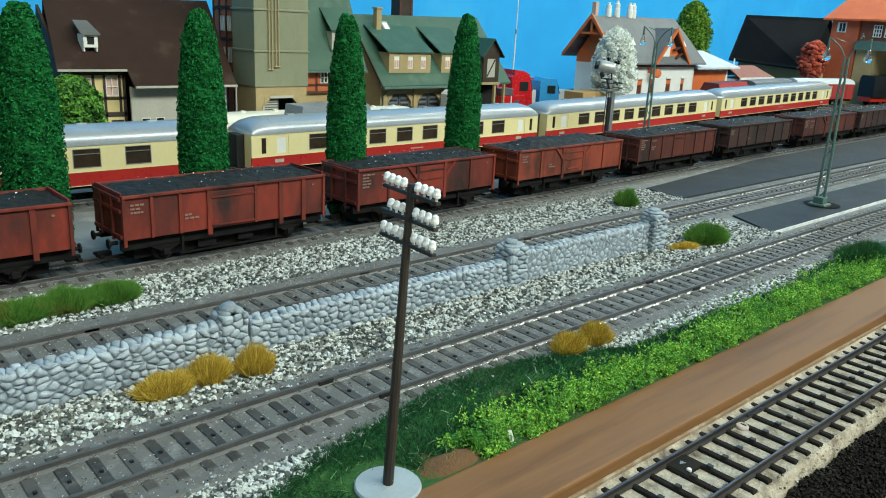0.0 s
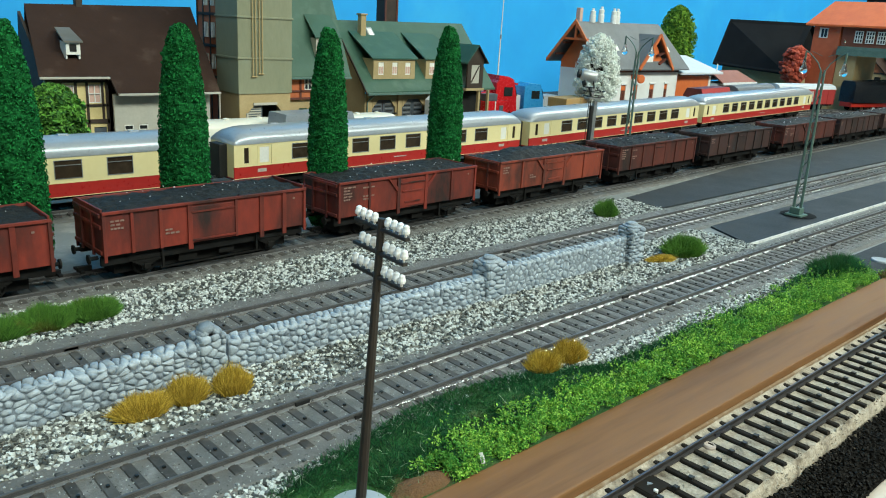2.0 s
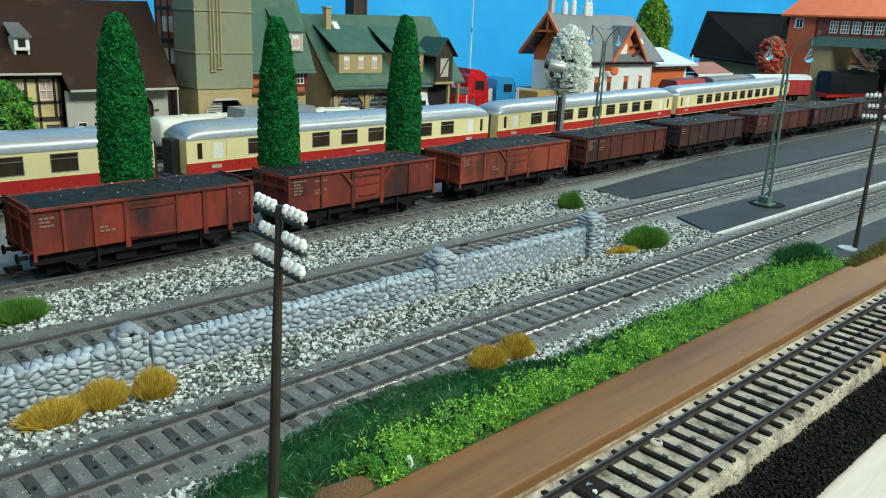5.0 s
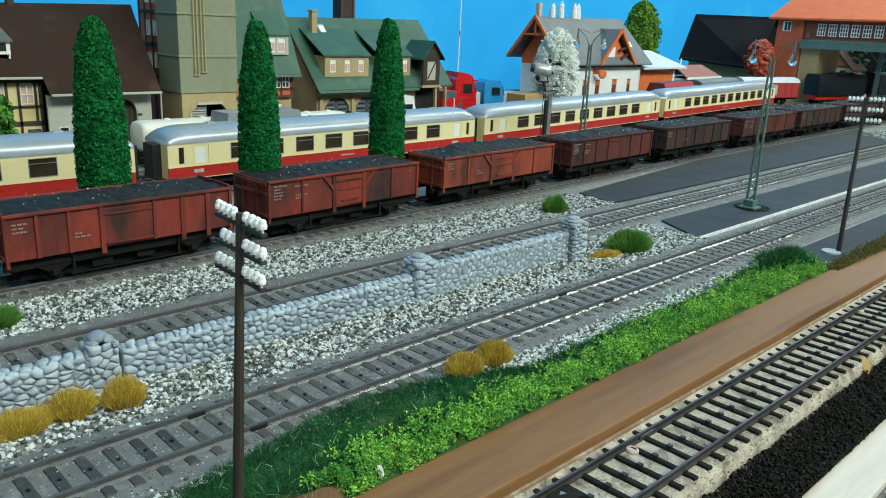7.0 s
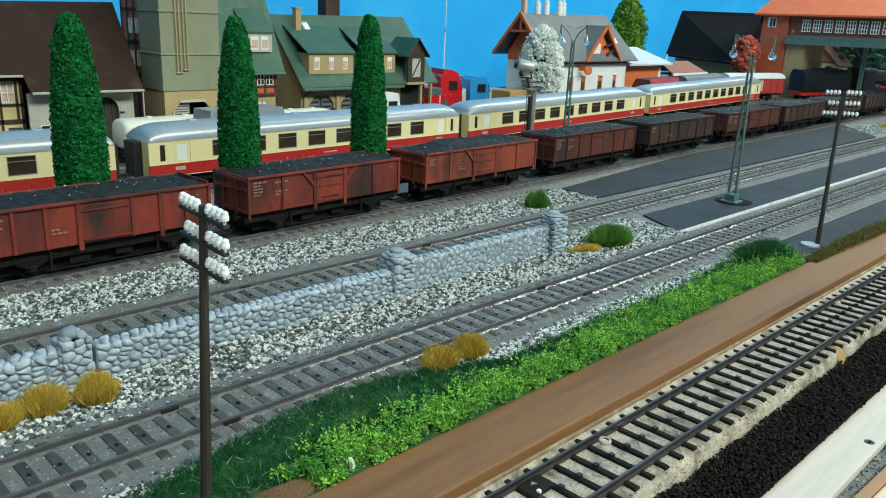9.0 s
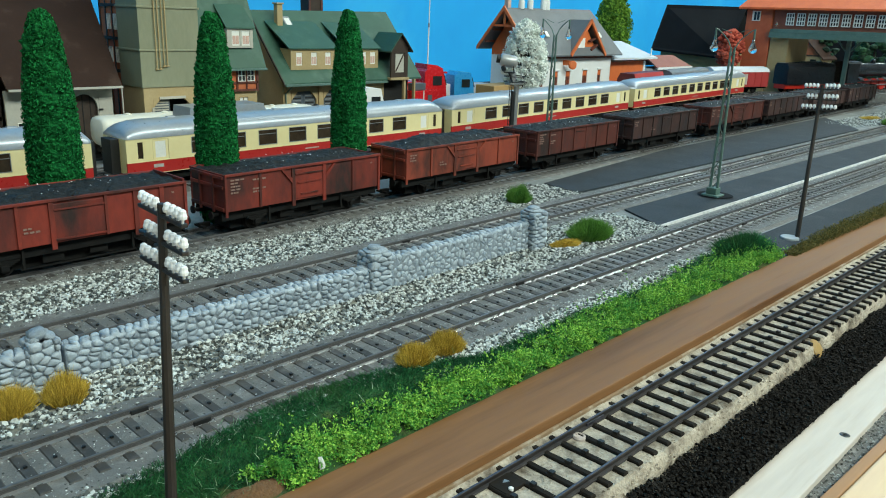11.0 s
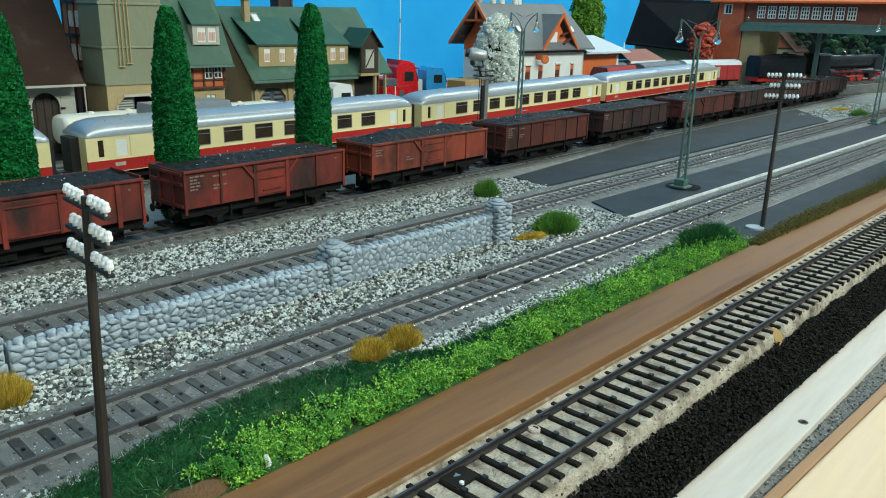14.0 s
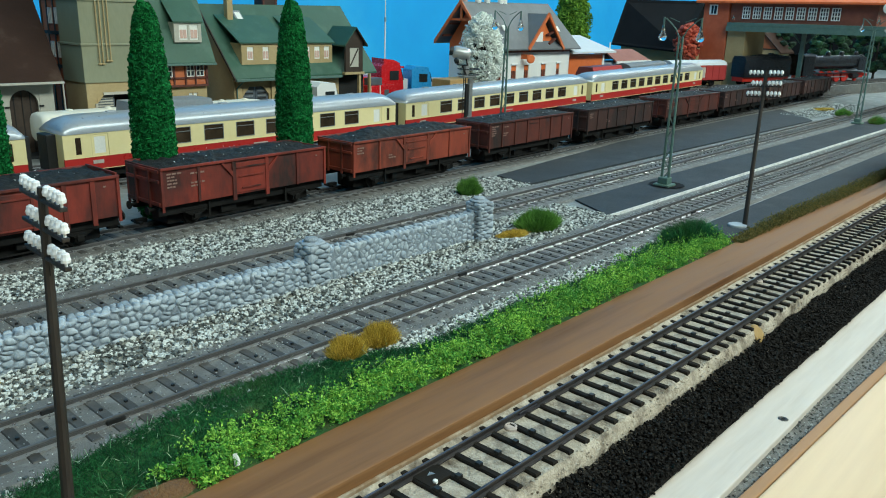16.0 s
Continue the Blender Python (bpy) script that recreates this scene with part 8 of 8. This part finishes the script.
def tank_trailer(x, y, length, rz, label):
    """A long white tank body with rounded ends on blue saddles."""
    t = thing("tank_trailer", label, "trailer", (x, y, 0.0016), rz, group="white tank trailers")
    bm = bmesh.new()
    rows = []
    for u, k in ((0.0, 0.80), (0.0012, 0.93), (0.004, 1.0), (length - 0.012, 1.0), (length - 0.005, 0.95), (length - 0.0015, 0.80), (length, 0.55)):
        ring = []
        for i in range(20):
            a = 2 * math.pi * i / 20
            c, d = math.cos(a), math.sin(a)
            ring.append(bm.verts.new((u, 0.0132 * k * math.copysign(abs(c) ** 0.55, c), 0.0232 + 0.0108 * k * math.copysign(abs(d) ** 0.6, d))))
        rows.append(ring)
    for a, b in zip(rows, rows[1:]):
        for i in range(20):
            bm.faces.new((a[i], a[(i + 1) % 20], b[(i + 1) % 20], b[i]))
    bm.faces.new(rows[0][::-1]), bm.faces.new(rows[-1])
    tank = part("tank", bm, M["tank_cream"], t, "cream-white rounded tank", smooth=True)
    for u in (0.25, 0.55, 0.8):
        part("manhole", turned([(0.0026, 0.0), (0.0026, 0.0009), (0.001, 0.0014)], 12), M["tank_cream"], tank, "", pose(length * u, 0, 0.0338))
    for u in (0.22, 0.76):
        part("saddle", boxes((length * u - 0.008, length * u + 0.008, -0.0136, 0.0136, 0.0095, 0.0150), (length * u - 0.002, length * u + 0.004, -0.0138, 0.0138, 0.015, 0.0185), bevel=0.0008), M["truck_blue"], t, "bright blue saddle")
    part("frame", boxes((0.002, length - 0.004, -0.006, 0.006, 0.0078, 0.0105)), M["chassis"], t)
    for u in (0.16, 0.28, 0.72):
        for q in (-1, 1):
            part("wheel", turned([(0.0046, -0.0018), (0.005, 0), (0.0046, 0.0018)], 14), M["black"], t, "", pose(length * u, q * 0.011, 0.005, 90, 0, 0))
    return t


tank_trailer(0.2640, 0.3795, 0.0960, 0, "cream-white tank trailer on blue saddles before the tower")
tank_trailer(0.3640, 0.3795, 0.0900, 0, "second cream-white tank trailer on blue saddles")


def car(x, y, rz, paint, label):
    t = thing("car", label, "car", (x, y, 0.0016), rz)
    part("body", prisms(([(0, 0.003), (0.046, 0.003), (0.0465, 0.009), (0.037, 0.0105), (0.032, 0.0155), (0.015, 0.0155), (0.008, 0.0105), (0.0, 0.0095)], -0.0095, 0.0095, "y")), paint, t)
    part("windows", boxes((0.0125, 0.0335, -0.0097, 0.0097, 0.0108, 0.0145)), M["pane"], t)
    for wx in (0.009, 0.037):
        for s in (-1, 1):
            part("wheel", turned([(0.0032, -0.0014), (0.0035, 0), (0.0032, 0.0014)], 14), M["black"], t, "", pose(wx, s * 0.0085, 0.0035, 90, 0, 0))
    return t


car(1.205, 0.402, 8, M["car_yellow"], "small yellow car parked by the signal bridge")
car(1.10, 0.398, 8, M["wall_white"], "small white car parked by the annexe")

# ---------------------------------------------------------------- greenery beyond the bridge
for x, y, r, z1, mat in ((1.85, 0.44, 0.04, 0.12, "cypress"), (1.95, 0.36, 0.05, 0.12, "cypress"), (2.1, 0.30, 0.06, 0.14, "cypress"), (2.35, 0.22, 0.06, 0.13, "cypress"), (2.45, 0.05, 0.07, 0.13, "cypress")):
    foam_tree("foam_tree", "dark green foam tree beyond the bridge", x, y, r, 0.02, z1, M["dark_foam"], 110)
C_ = thing("cottage", "orange and beige cottage beyond the bridge", "house", (1.78, 0.440, 0))
part("wall", boxes((0, 0.07, -0.03, 0.06, 0, 0.062)), M["beige"], C_)
part("gable_wall", prisms(([(-0.03, 0.062), (0.06, 0.062), (0.015, 0.105)], 0.0, 0.07, "x")), M["orange_infill"], C_, "orange half-timbered gable")
for zz in (0.03, 0.062):
    part("timber", boxes((-0.0015, 0.0, -0.03, 0.06, zz, zz + 0.003)), M["timber"], C_)
for yy in (-0.02, 0.012, 0.04):
    part("window", boxes((-0.001, 0.0, yy, yy + 0.012, 0.040, 0.056)), M["pane"], C_)
for a, b in (((-0.036, 0.058), (0.015, 0.107)), ((0.066, 0.058), (0.015, 0.107))):
    roof_slab(C_, "roof", [(-0.006, a[0], a[1]), (0.076, a[0], a[1]), (0.076, b[0], b[1]), (-0.006, b[0], b[1])], 0.003, M["roof_brown"])
W_ = thing("tank_wagon", "black tank wagon standing beyond the bridge", "tank wagon", (1.70, 0.420, 0.002), 100)
part("tank", turned([(0.002, -0.055), (0.010, -0.053), (0.0145, -0.048), (0.0148, 0.0), (0.0145, 0.048), (0.010, 0.053), (0.002, 0.055)], 20), M["loco_black"], W_, "", pose(0, 0, 0.026, 0, 90, 0), smooth=True)
part("dome", turned([(0.005, 0.038), (0.005, 0.045), (0.003, 0.047)], 14), M["loco_black"], W_)
part("frame", boxes((-0.06, 0.06, -0.011, 0.011, 0.0085, 0.0115)), M["chassis"], W_)
for x in (-0.038, 0.038):
    wheelset(W_, x)
part("backdrop_end", boxes((2.6, 2.62, -0.053, 0.78, 0.0, 0.5)), M["tarp"], None)
tagged(bpy.data.objects["backdrop_end"], "dark board closing the layout's far end", "board", kind="structure")
tuft("shrub", 1.10, 0.043, 0.014, 0.009, 0.012, 1500, M["shrub"], "small green shrub at the platform's far end", "shrub")
tuft("shrub", 1.16, 0.098, 0.016, 0.009, 0.012, 1500, M["shrub"], "small green shrub beside the gravel patch", "shrub")

tagged(tuft("grass_tuft", 1.215, 0.138, 0.022, 0.010, 0.0035, 1500, M["ochre"], "low ochre grass patch at the platform's far end", "grass tuft"), group="ochre grass tufts")
